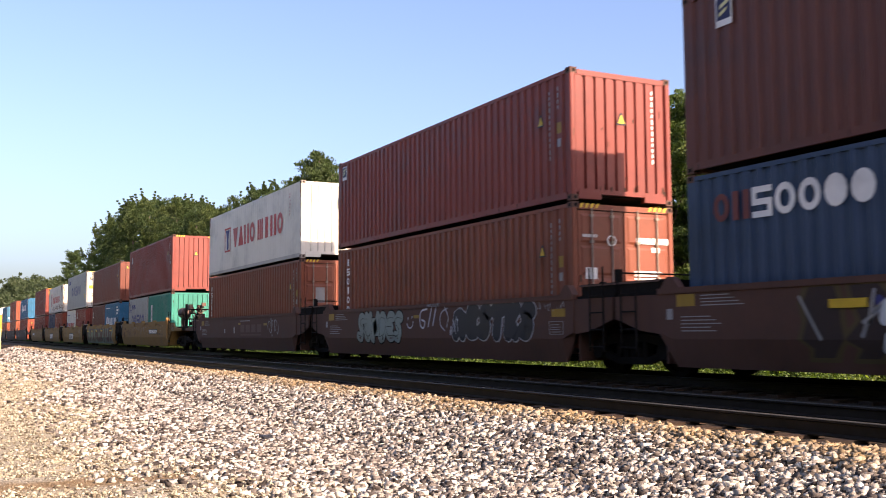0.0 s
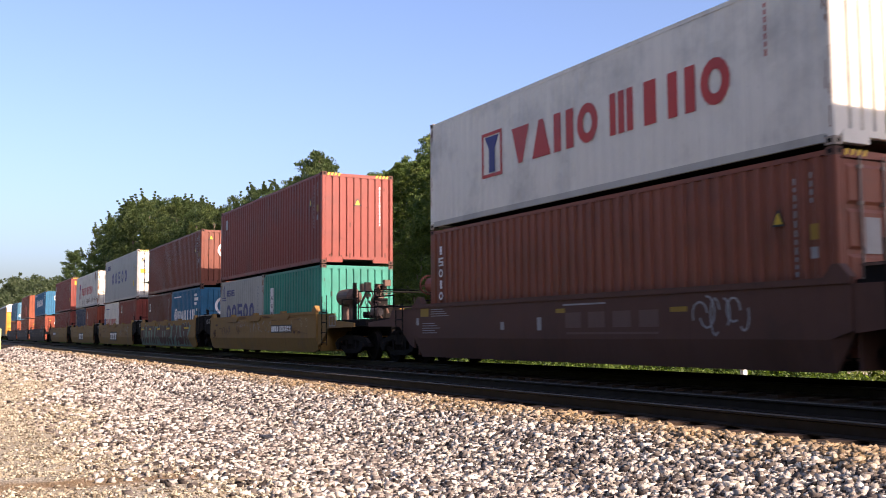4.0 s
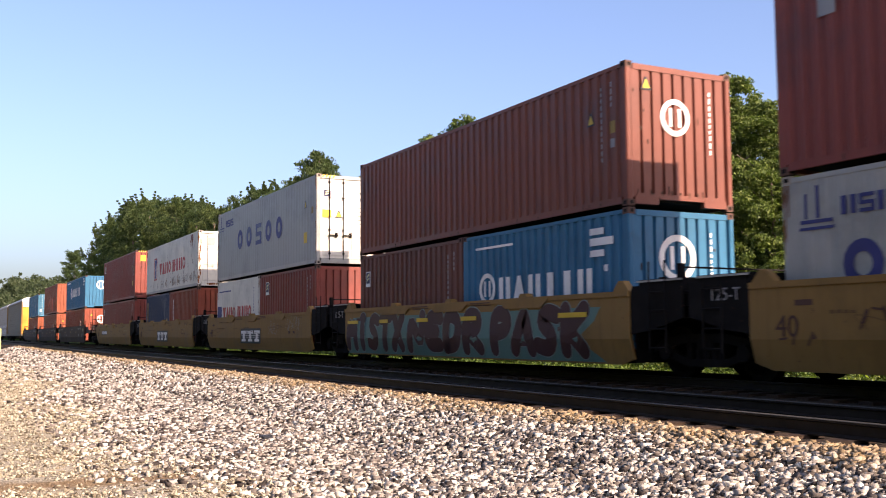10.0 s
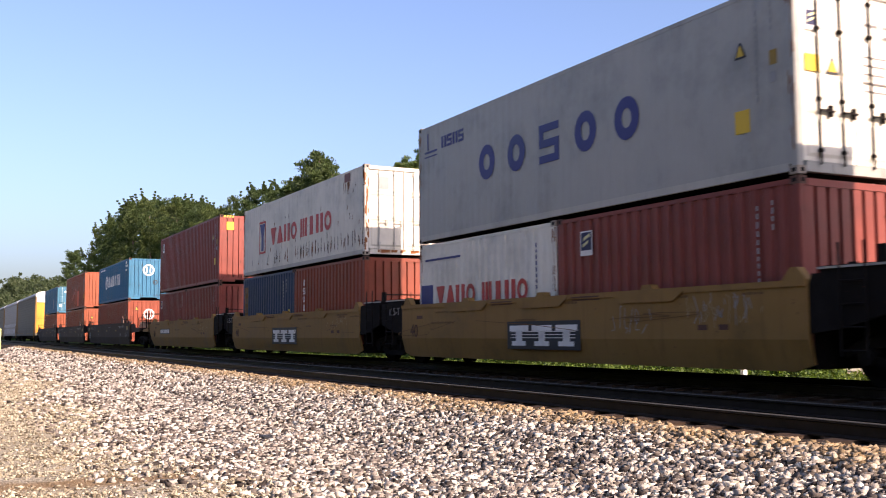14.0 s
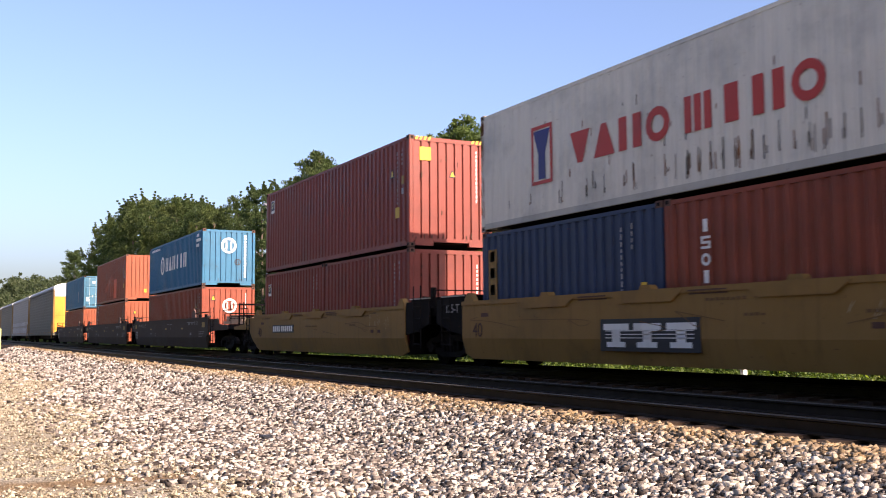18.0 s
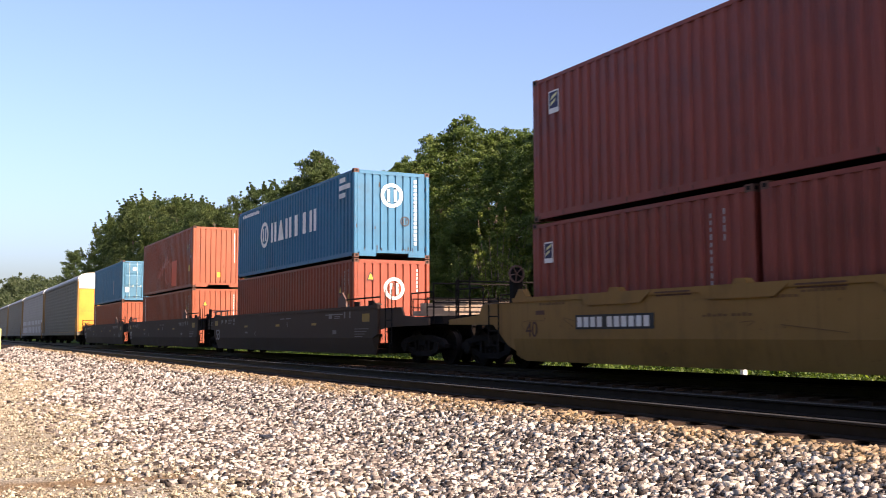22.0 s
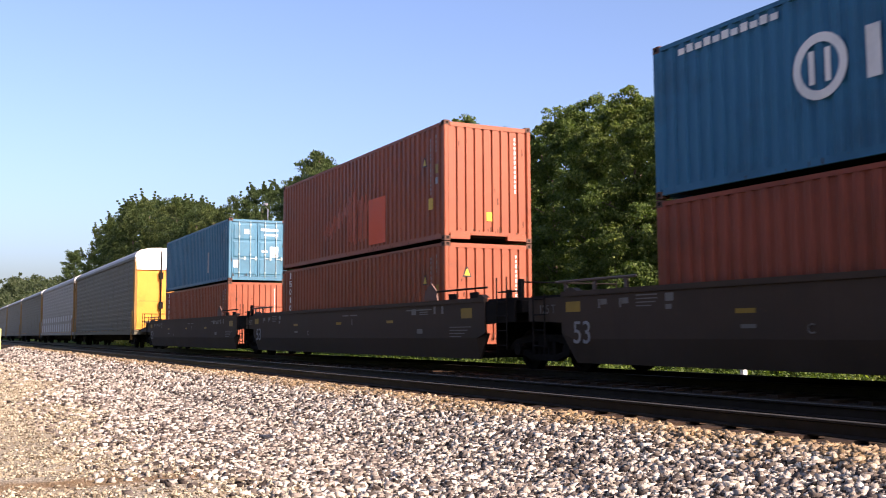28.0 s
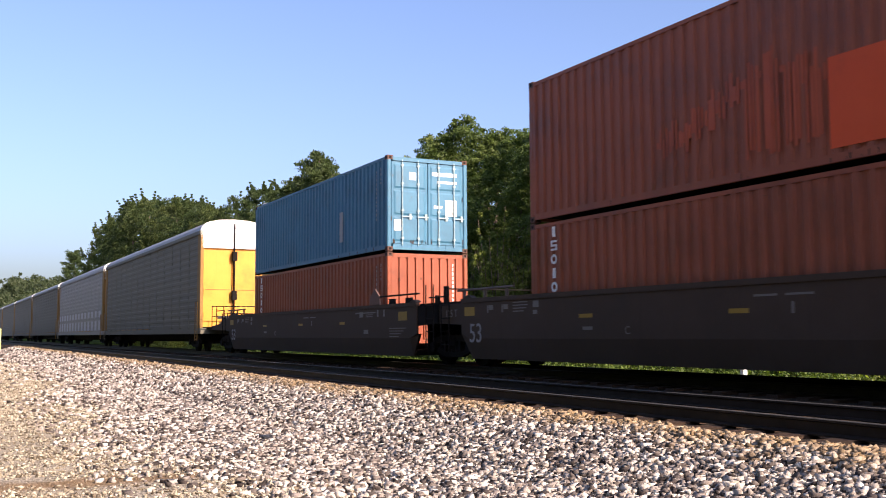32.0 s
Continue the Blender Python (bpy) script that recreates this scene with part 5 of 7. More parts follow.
def well_car(xc, half, top, mat, label, front, rear, pitch, panel_text="", group="well cars"):
    """One unit of an articulated well car. front and rear: 'joint' (shared truck) or 'end' (platform and coupler)."""
    car = thing("well_car", pose(xc, BED, 0), label, "railway car", group)
    MOVERS.append(car)
    for s in (-1, 1):
        ring = [(s * 1.52, top), (s * 1.52, 0.64), (s * 1.43, 0.20), (s * 1.38, 0.20), (s * 1.46, 0.64), (s * 1.46, top)]
        body = Shape()
        # the sheet is cut back at its lower corners
        cut = 0.1 if mat is TAN else 0.55
        xs = [(-half, cut), (-half + 0.35, 0.0), (half - 0.35, 0.0), (half, cut)]
        rows = []
        for x, lift in xs:
            rows.append([(x, y, max(z, 0.20 + lift) if z < 0.6 else max(z, 0.2 + lift)) for y, z in ring])
        vs = [p for r in rows for p in r]
        k = len(ring)
        fs = [tuple(range(k)), tuple(range(3 * k, 4 * k))]
        for r in range(3):
            fs += [(r * k + i, r * k + (i + 1) % k, (r + 1) * k + (i + 1) % k, (r + 1) * k + i) for i in range(k)]
        body.add(vs, fs)
        part("side_sheet", body, mat, car)
        part("top_chord", Shape().box(-half, half, s * 1.49 - 0.055, s * 1.49 + 0.055, top + 0.001, top + 0.09, 0.01), mat, car)
        for x in (-half + 0.25, half - 0.25):
            up = 0.16 if mat is CAR_BLACK else 0.27
            g = Shape().prism([(x - 0.22, top + 0.091), (x + 0.22, top + 0.091), (x + 0.06, top + up), (x - 0.06, top + up)], s * 1.36, s * 1.50, "y")
            part("container_guide", g, mat, car)
    n = 7
    pan = Shape()
    for i in range(n):
        x = -half + 0.6 + (2 * half - 1.2) * i / (n - 1)
        pan.box(x - 0.14, x + 0.14, -1.39, 1.39, 0.22, 0.32)
    for y in (-1.0, 1.0):
        pan.box(-half + 0.5, half - 0.5, y - 0.16, y + 0.16, 0.325, 0.345)
    part("well_floor", pan, IRON, car)
    for way, kind in ((1, front), (-1, rear)):
        e = way * half
        wide = 1.2 if mat is CAR_BLACK else 1.36
        part("bulkhead", Shape().box(min(e - way * 0.05, e), max(e - way * 0.05, e), -wide, wide, 0.24, 1.18), mat if mat is CAR_RED or kind == "end" and mat is TAN else IRON, car)
        reach = pitch / 2 - half - 0.12 if kind == "joint" else 3.0
        o = e + way * reach
        a, b = min(e, o), max(e, o)
        part("end_deck", Shape().box(a + 0.001, b, -1.15, 1.15, 0.98, 1.17, 0.03), IRON, car)
        part("centre_sill", Shape().box(a + 0.002, b, -0.35, 0.35, 0.70, 0.975), IRON, car)
        for s in (-1, 1):
            if kind == "joint":
                crest = top + (0.16 if mat is TAN else 0.0)
                ring = [(e + way * 0.01, top), (e + way * 0.06, crest), (e + way * reach, crest), (e + way * reach, 0.98), (e + way * 0.5, 0.96 if mat is CAR_BLACK else 0.78), (e + way * 0.01, 0.94 if mat is CAR_BLACK else 0.72)]
                dull = mat is TAN or mat is CAR_BLACK and way > 0
                part("end_panel", Shape().prism(ring, s * 1.47 - 0.025, s * 1.47 + 0.025, "y"), IRON if dull else mat, car, "black end panel" if dull else "")
            else:
                ring = [(e + way * 0.01, top), (e + way * 1.35, top), (e + way * 1.5, top - 0.22), (e + way * 2.9, top - 0.3), (e + way * 2.9, 0.95), (e + way * 0.9, 0.93), (e + way * 0.3, 0.9 if mat is CAR_BLACK else 0.5), (e + way * 0.01, 0.86 if mat is CAR_BLACK else 0.4)]
                part("end_panel", Shape().prism(ring, s * 1.44 - 0.025, s * 1.44 + 0.025, "y"), mat, car)
            lad = Shape()
            lx = e + way * 0.75
            for dx in (-0.2, 0.2):
                lad.tube((lx + dx, s * 1.54, 0.42), (lx + dx, s * 1.54, 1.9 if way > 0 else 1.5), 0.016, 6)
            for z in (0.5, 0.8, 1.1, 1.4):
                lad.tube((lx - 0.2, s * 1.54, z), (lx + 0.2, s * 1.54, z), 0.014, 6)
            part("ladder", lad, IRON, car)
        if kind == "joint":
            # added black box fills the slot between units so the joint stays dark
            part("joint_housing", Shape().box(min(e + way * 0.01, e + way * (reach + 0.11)), max(e + way * 0.01, e + way * (reach + 0.11)), -1.38, 1.38, 1.172, top - 0.01), IRON, car, "dark filler box added over the shared truck")
            if way > 0:
                post = Shape().box(e + 0.9, e + 1.02, -1.25, -1.15, 1.17, 1.86, 0.01)
                post.box(e + 0.45, e + 0.55, -1.25, -1.15, 1.17, 1.66, 0.01)
                post.tube((e + 0.05, -1.2, 1.62), (e + 1.0, -1.2, 1.62), 0.018, 6)
                post.tube((e + 0.96, -1.2, 1.8), (e + 0.96, 1.2, 1.8), 0.016, 6)
                part("end_post", post, IRON, car)
            walk_way = Shape().box(e + way * 0.02 if way > 0 else e - min(reach, 1.2), e + min(reach, 1.2) if way > 0 else e - 0.02, -1.44, 1.44, top + 0.002, top + 0.05)
            part("cross_walk", walk_way, IRON, car, "gridded cross walk")
            if mat is not CAR_BLACK:
                far = e + way * min(reach, 1.2)
                part("platform_box", Shape().box(min(e + way * 0.1, far), max(e + way * 0.1, far), -1.40, 1.40, top + 0.051, top + 0.26, 0.02), IRON, car, "dark end platform above the shared truck")
                lip = Shape().box(min(e + way * 0.1, far), max(e + way * 0.1, far), -1.43, -1.401, top + 0.22, top + 0.25)
                part("platform_lip", lip, SILL_GREY if mat is TAN else RESERVOIR, car, "worn pale platform edge")
            if panel_text and way < 0:
                lettering(car, panel_text, e - 0.52, top - (0.14 if mat is TAN else 0.3), -1.499, 0.27 if mat is TAN else 0.24, SIGN_GREY if mat is TAN else SIGN_DIM, "car_marking")
        else:
            truck(car, e + way * 1.75)
            coupler(car, o, way)
            for y in (-1.3, 1.3):
                part("railing_post", Shape().tube((e + way * 2.85, y, 1.0), (e + way * 2.85, y, 1.95), 0.02, 6), IRON, car)
                part("railing_post", Shape().tube((e + way * 1.6, y, 1.1), (e + way * 1.6, y, 1.75), 0.018, 6), IRON, car)
                part("railing_bar", Shape().tube((e + way * 1.6, y, 1.75), (e + way * 2.85, y, 1.75), 0.018, 6), IRON, car)
            for z in (1.5, 1.95):
                part("railing_bar", Shape().tube((e + way * 2.85, -1.3, z), (e + way * 2.85, 1.3, z), 0.019, 6), IRON, car)
            for dx, z, tall in (((1.65, 1.19, 0.12), (2.1, 1.3, 0.2), (2.5, 1.19, 0.1), (2.78, 1.42, 0.12)) if mat is CAR_BLACK else ()):
                part("cross_board", Shape().box(e + way * dx - 0.02, e + way * dx + 0.02, -1.28, 1.28, z, z + tall, 0.005), BOARD, car, "pale weathered cross board")
            if mat is CAR_BLACK:
                grid = Shape()
                for k in range(5):
                    y = -1.2 + 0.6 * k
                    grid.tube((e + way * 1.5, y, 1.17), (e + way * 1.5, y, 1.62), 0.018, 6)
                    grid.tube((e + way * 2.3, y, 1.17), (e + way * 2.3, y, 1.62), 0.018, 6)
                for x in (1.5, 2.3):
                    for z in (1.4, 1.62):
                        grid.tube((e + way * x, -1.2, z), (e + way * x, 1.2, z), 0.016, 6)
                part("platform_railing", grid, IRON, car)
                continue
            if mat is CAR_RED:
                sx = e + way * 1.85
                part("brake_stand", Shape().box(sx - 0.06, sx + 0.1, -0.1, 0.2, 1.17, 1.86, 0.03), IRON, car)
                part("brake_housing", Shape().tube((sx - 0.14, 0.0, 2.05), (sx + 0.24, 0.0, 2.05), 0.21, 14), BRAKE_RED, car, "dull red round brake housing")
                wheel_of_brake(car, sx - 0.22, -0.05, 2.06, (1, 0, 0), 0.27, BRAKE_RED)
                continue
            sx = e + way * (2.3 if way > 0 else 1.65)
            stand = Shape().box(sx - 0.1, sx + 0.1, -0.55, -0.3, 1.17, 2.2, 0.02)
            stand.box(sx - 0.39, sx - 0.11, -0.2, 0.3, 1.17, 1.6, 0.03)
            if way > 0:
                stand.box(sx - 0.16, sx + 0.16, -0.62, -0.2, 1.5, 1.78, 0.04)
                stand.tube((sx, -0.62, 1.3), (sx, -0.9, 1.3), 0.09, 10)
            part("brake_stand", stand, IRON, car)
            wheel_of_brake(car, sx + 0.14, -0.42 if way > 0 else -0.5, 1.98 if way > 0 else 2.05, (1, 0, 0), 0.2, GEAR_RUST)
            if way < 0:
                for dx in (2.2, 2.75):
                    part("hand_pole", Shape().tube((e - dx, -1.3, 0.95), (e - dx, -1.3, 2.0), 0.025, 6), IRON, car)
                continue
            tank = Shape().tube((e + way * 0.6, -0.85, 1.85), (e + way * 1.42, -0.85, 1.85), 0.25, 18)
            tank.tube((e + way * 0.6, -0.85, 1.85), (e + way * 0.5, -0.85, 1.85), 0.25, 18, 0.12)
            tank.tube((e + way * 1.42, -0.85, 1.85), (e + way * 1.52, -0.85, 1.85), 0.25, 18, 0.12)
            for x in (0.75, 1.3):
                tank.box(e + way * x - 0.03, e + way * x + 0.03, -0.95, -0.75, 1.17, 1.62)
            part("air_reservoir", tank, RESERVOIR, car, "rusty brown air reservoir")
            part("tank_post", Shape().box(e + way * 1.6 - 0.05, e + way * 1.6 + 0.05, -0.95, -0.85, 1.17, 2.26, 0.01), IRON, car)
            gear = Shape()
            for pts in ([(2.3, -0.62, 1.2), (2.3, -0.62, 1.75), (2.45, -0.7, 1.8)], [(2.4, -0.6, 1.7), (2.75, -0.6, 1.66)], [(2.5, -0.7, 1.25), (2.52, -0.7, 1.6), (2.7, -0.72, 1.62), (2.85, -0.72, 1.5), (2.85, -0.72, 1.25)]):
                for p, q in zip(pts, pts[1:]):
                    gear.tube((e + way * p[0], p[1], p[2]), (e + way * q[0], q[1], q[2]), 0.026, 6)
            rng = random.Random(77)
            for i in range(22):
                x, y, z = sx + rng.uniform(-0.25, 0.3), rng.uniform(-0.95, -0.1), rng.uniform(1.2, 2.25)
                if i % 2:
                    u, v, w = rng.uniform(0.03, 0.09), rng.uniform(0.03, 0.1), rng.uniform(0.04, 0.14)
                    gear.box(x - u, x + u, y - v, y + v, z - w, z + w, 0.01)
                else:
                    gear.tube((x, y, z), (x + rng.uniform(-0.3, 0.3), y + rng.uniform(-0.2, 0.2), max(1.18, z + rng.uniform(-0.5, 0.2))), rng.uniform(0.015, 0.035), 6)
            part("brake_rigging", gear, GEAR_RUST, car, "rusty brake rods, levers and pipes")
            part("brake_cylinder", Shape().tube((e + way * 2.55, -0.75, 1.38), (e + way * 2.8, -0.6, 1.38), 0.12, 12), BRAKE_GREY, car)
    if rear == "joint":
        truck(car, -pitch / 2)
    return car


def sign_plates(car, boxes, mat, name="lettering", label="", y=-1.524):
    s = Shape()
    for x0, x1, z0, z1 in boxes:
        s.box(x0, x1, y, y + 0.008, z0, z1)
    ob = part(name, s, mat, car, label)
    return tagged(ob, kind="stuff") if len(boxes) > 1 else ob


def ribs(car, half, top):
    """Welded doubler plates with sloping ends along the top of a side."""
    for s in (-1,):
        for x0, x1 in ((-4.12, -2.1), (-1.05, 0.85), (2.15, 4.05)):
            r = Shape().prism([(x0, top + 0.06), (x1, top + 0.06), (x1 - 0.28, top - 0.12), (x0 + 0.28, top - 0.12)], s * 1.556, s * 1.52 + 0.001, "y")
            part("doubler_plate", r, TAN, car)
            m = (x0 + x1) / 2
            part("guide_block", Shape().prism([(m - 0.16, top + 0.091), (m + 0.16, top + 0.091), (m + 0.1, top + 0.17), (m - 0.1, top + 0.17)], s * 1.54, s * 1.38, "y"), TAN, car)
        # recess shade put into colour: dark bars laid on, no slot is cut
        for x0 in (-2.0, 0.95):
            for z in (top - 0.02, top + 0.03):
                part("slot", Shape().box(x0, x0 + 0.85, -1.549 if z > top else -1.524, -1.51, z - 0.012, z + 0.012), CAR_RED, car, "dark bar standing for a shaded slot below the chord")


def logo_board(car, x0, x1, z0, z1):
    sign_plates(car, [(x0, x1, z0, z1)], SIGN_BLACK, "logo_board", "black board with three pale brand shapes", -1.527)
    w = (x1 - x0) / 3
    b = []
    for k in range(3):
        a = x0 + 0.1 + k * (w - 0.02)
        b += [(a, a + w * 0.82, z1 - 0.19, z1 - 0.08), (a + w * 0.28, a + w * 0.54, z0 + 0.16, z1 - 0.19), (a + w * 0.1, a + w * 0.7, z0 + 0.07, z0 + 0.16)]
    b += [(x0 + 0.15, x1 - 0.15, z0 + 0.22 + 0.06 * i, z0 + 0.235 + 0.06 * i) for i in range(3)]
    sign_plates(car, b, SIGN_WHITE, "logo_lettering", "", -1.532)


def side_y(z):
    """How far out the side sheet stands at a height: it bends inwards below 0.64 m."""
    return -1.52 if z >= 0.64 else -1.43 - 0.09 * (z - 0.20) / 0.44


def spray(car, x0, x1, z0, z1, count, fill, edge, seed, rim=0.05):
    """Sprayed crooked blocks with a pale rim, laid over the bent side: plain shapes, no letters."""
    rng = random.Random(seed)
    step = (x1 - x0) / count
    levels = [z0, (z0 + 0.64) / 2, 0.64, 0.64 + (z1 - 0.64) * 0.35, 0.64 + (z1 - 0.64) * 0.7, z1] if z0 < 0.6 else [z0 + (z1 - z0) * k / 5 for k in range(6)]
    for i in range(count):
        cx = x0 + (i + 0.5) * step
        tilt = rng.uniform(-0.3, 0.3)
        half = [step * rng.uniform(0.22, 0.46) for _ in levels]
        half[0] *= 0.8
        half[-1] *= 0.75
        shift = [rng.uniform(-0.12, 0.12) * step + tilt * (z - 0.8) for z in levels]
        for mat, g, out in ((edge, rim, 0.004), (fill, 0.0, 0.008)):
            vs, fs = [], []
            for k, z in enumerate(levels):
                zz = z + (g if k == len(levels) - 1 else -g if k == 0 else 0) * 0.7
                y = side_y(zz) - out - 0.0006 * (i % 4)
                vs += [(cx + shift[k] - half[k] - g, y, zz), (cx + shift[k] + half[k] + g, y, zz)]
            for k in range(len(levels) - 1):
                fs.append((2 * k, 2 * k + 1, 2 * k + 3, 2 * k + 2))
            part("graffiti", Shape().add(vs, fs), mat, car, "spray paint" if g == 0 else "pale rim of spray paint")


# sprayed figures in a unit box
FIGURES = [[[(0, 0), (0.12, 1), (0.5, 0.3), (0.88, 1), (1, 0)]],
           [[(1, 0.88), (0.45, 1), (0.08, 0.72), (0.9, 0.36), (0.6, 0), (0.0, 0.1)]],
           [[(0, 0.93), (1, 1)], [(0.5, 0.9), (0.42, 0)]],
           [[(0.05, 0), (0.95, 1)], [(0.1, 1), (0.95, 0)]],
           [[(0.5, 0), (0.45, 0.7)], [(0.4, 0.98), (0.6, 1.0)]],
           [[(0, 0), (0.5, 1), (0.7, 0.7), (1, 0)], [(0.3, 0.3), (0.75, 0.3)]],
           [[(1, 0.92), (0.2, 1), (0.05, 0.5), (0.2, 0.04), (1, 0.08)], [(0.1, 0.52), (0.75, 0.5)]],
           [[(0.1, 0), (0.08, 1), (0.75, 0.95), (1, 0.6), (0.8, 0.1), (0.15, 0.02)]],
           [[(0, 0), (0.08, 1), (0.92, 0), (1, 1)]],
           [[(0.1, 0), (0.06, 1), (0.9, 0.95), (0.85, 0.55), (0.2, 0.5), (1, 0)]],
           [[(0.1, 0), (0.06, 1)], [(1, 1), (0.25, 0.5), (1, 0)]],
           [[(0.1, 0), (0.06, 1), (0.9, 0.95), (0.95, 0.55), (0.2, 0.42)]],
           [[(0.05, 1), (0.1, 0.15), (0.5, 0), (0.9, 0.15), (0.95, 1)]]]


def ribbon(s, pts, width, out, rounds=2):
    """A sprayed band along a softened line, lying on the bent side, with round ends."""
    for _ in range(rounds):
        soft = [pts[0]]
        for p, q in zip(pts, pts[1:]):
            soft += [(0.75 * p[0] + 0.25 * q[0], 0.75 * p[1] + 0.25 * q[1]), (0.25 * p[0] + 0.75 * q[0], 0.25 * p[1] + 0.75 * q[1])]
        pts = soft + [pts[-1]]
    line = [Vector(p) for p in pts]
    w = width / 2
    vs = []
    for i, p in enumerate(line):
        d = (line[min(i + 1, len(line) - 1)] - line[max(i - 1, 0)]).normalized()
        n = Vector((-d.y, d.x)) * w
        vs += [p + n, p - n]
    fs = [(2 * i, 2 * i + 1, 2 * i + 3, 2 * i + 2) for i in range(len(line) - 1)]
    for end, nxt in ((0, 1), (-1, -2)):
        c = line[end]
        a0 = math.atan2((c - line[nxt]).y, (c - line[nxt]).x)
        k = len(vs)
        vs += [c + w * Vector((math.cos(a0 + math.pi * (j / 6 - 0.5)), math.sin(a0 + math.pi * (j / 6 - 0.5)))) for j in range(7)]
        fs.append(tuple(range(k, k + 7)))
    s.add([(p.x, side_y(p.y) - out, p.y) for p in vs], fs)


def glyphs(car, x0, x1, z0, z1, order, fill, edge, width, rim=0.03):
    """A row of fat sprayed figures with a pale rim; plain strokes."""
    step = (x1 - x0) / len(order)
    for i, g in enumerate(order):
        a, b = x0 + i * step + width * 0.37, x0 + (i + 1) * step - width * 0.37
        for mat, extra, out in ((edge, 2 * rim, 0.005), (fill, 0.0, 0.011)):
            s = Shape()
            for k, line in enumerate(FIGURES[g]):
                pts = [(a + (b - a) * u + 0.07 * (v - 0.5), z0 + width / 2 + (z1 - z0 - width) * v) for u, v in line]
                ribbon(s, pts, width + extra, out + 0.0012 * k + 0.0005 * (i % 3))
            tagged(part("graffiti", s, mat, car, "spray paint" if extra == 0 else "pale rim of spray paint"), kind="stuff")


def scrawl(car, x0, x1, z0, z1, count, mat, seed, width):
    """Quick thin scribbles that cross one another."""
    rng = random.Random(seed)
    s = Shape()
    for i in range(count):
        c = x0 + (x1 - x0) * (i + rng.random()) / count
        r = (x1 - x0) / count * rng.uniform(0.4, 0.9)
        pts = [(c + rng.uniform(-r, r), rng.uniform(z0, z1)) for _ in range(rng.randint(2, 5))]
        ribbon(s, pts, width, 0.0125 + 0.0005 * i)
    tagged(part("graffiti", s, mat, car, "thin spray-painted scribble"), kind="stuff")


def strokes(car, x0, x1, z0, z1, count, mat, seed, width=0.035):
    """Thin sprayed loops and lines."""
    rng = random.Random(seed)
    s = Shape()
    for i in range(count):
        cx = x0 + (x1 - x0) * (i + rng.random()) / count
        cz = (z0 + z1) / 2 + rng.uniform(-0.1, 0.1)
        rx, rz = rng.uniform(0.1, 0.22), (z1 - z0) * rng.uniform(0.3, 0.5)
        ph, turn = rng.uniform(0, 6.28), rng.uniform(2.5, 5.5)
        prev = None
        for k in range(9):
            a = ph + turn * k / 8
            p, q = (cx + rx * math.cos(a), cz + rz * math.sin(a)), (cx + (rx - width) * math.cos(a), cz + (rz - width) * math.sin(a))
            if prev:
                s.add([(prev[0][0], -1.531, prev[0][1]), (p[0], -1.531, p[1]), (q[0], -1.531, q[1]), (prev[1][0], -1.531, prev[1][1])], [(0, 1, 2, 3)])
            prev = (p, q)
    tagged(part("graffiti", s, mat, car, "thin pale spray-painted loops"), kind="stuff")


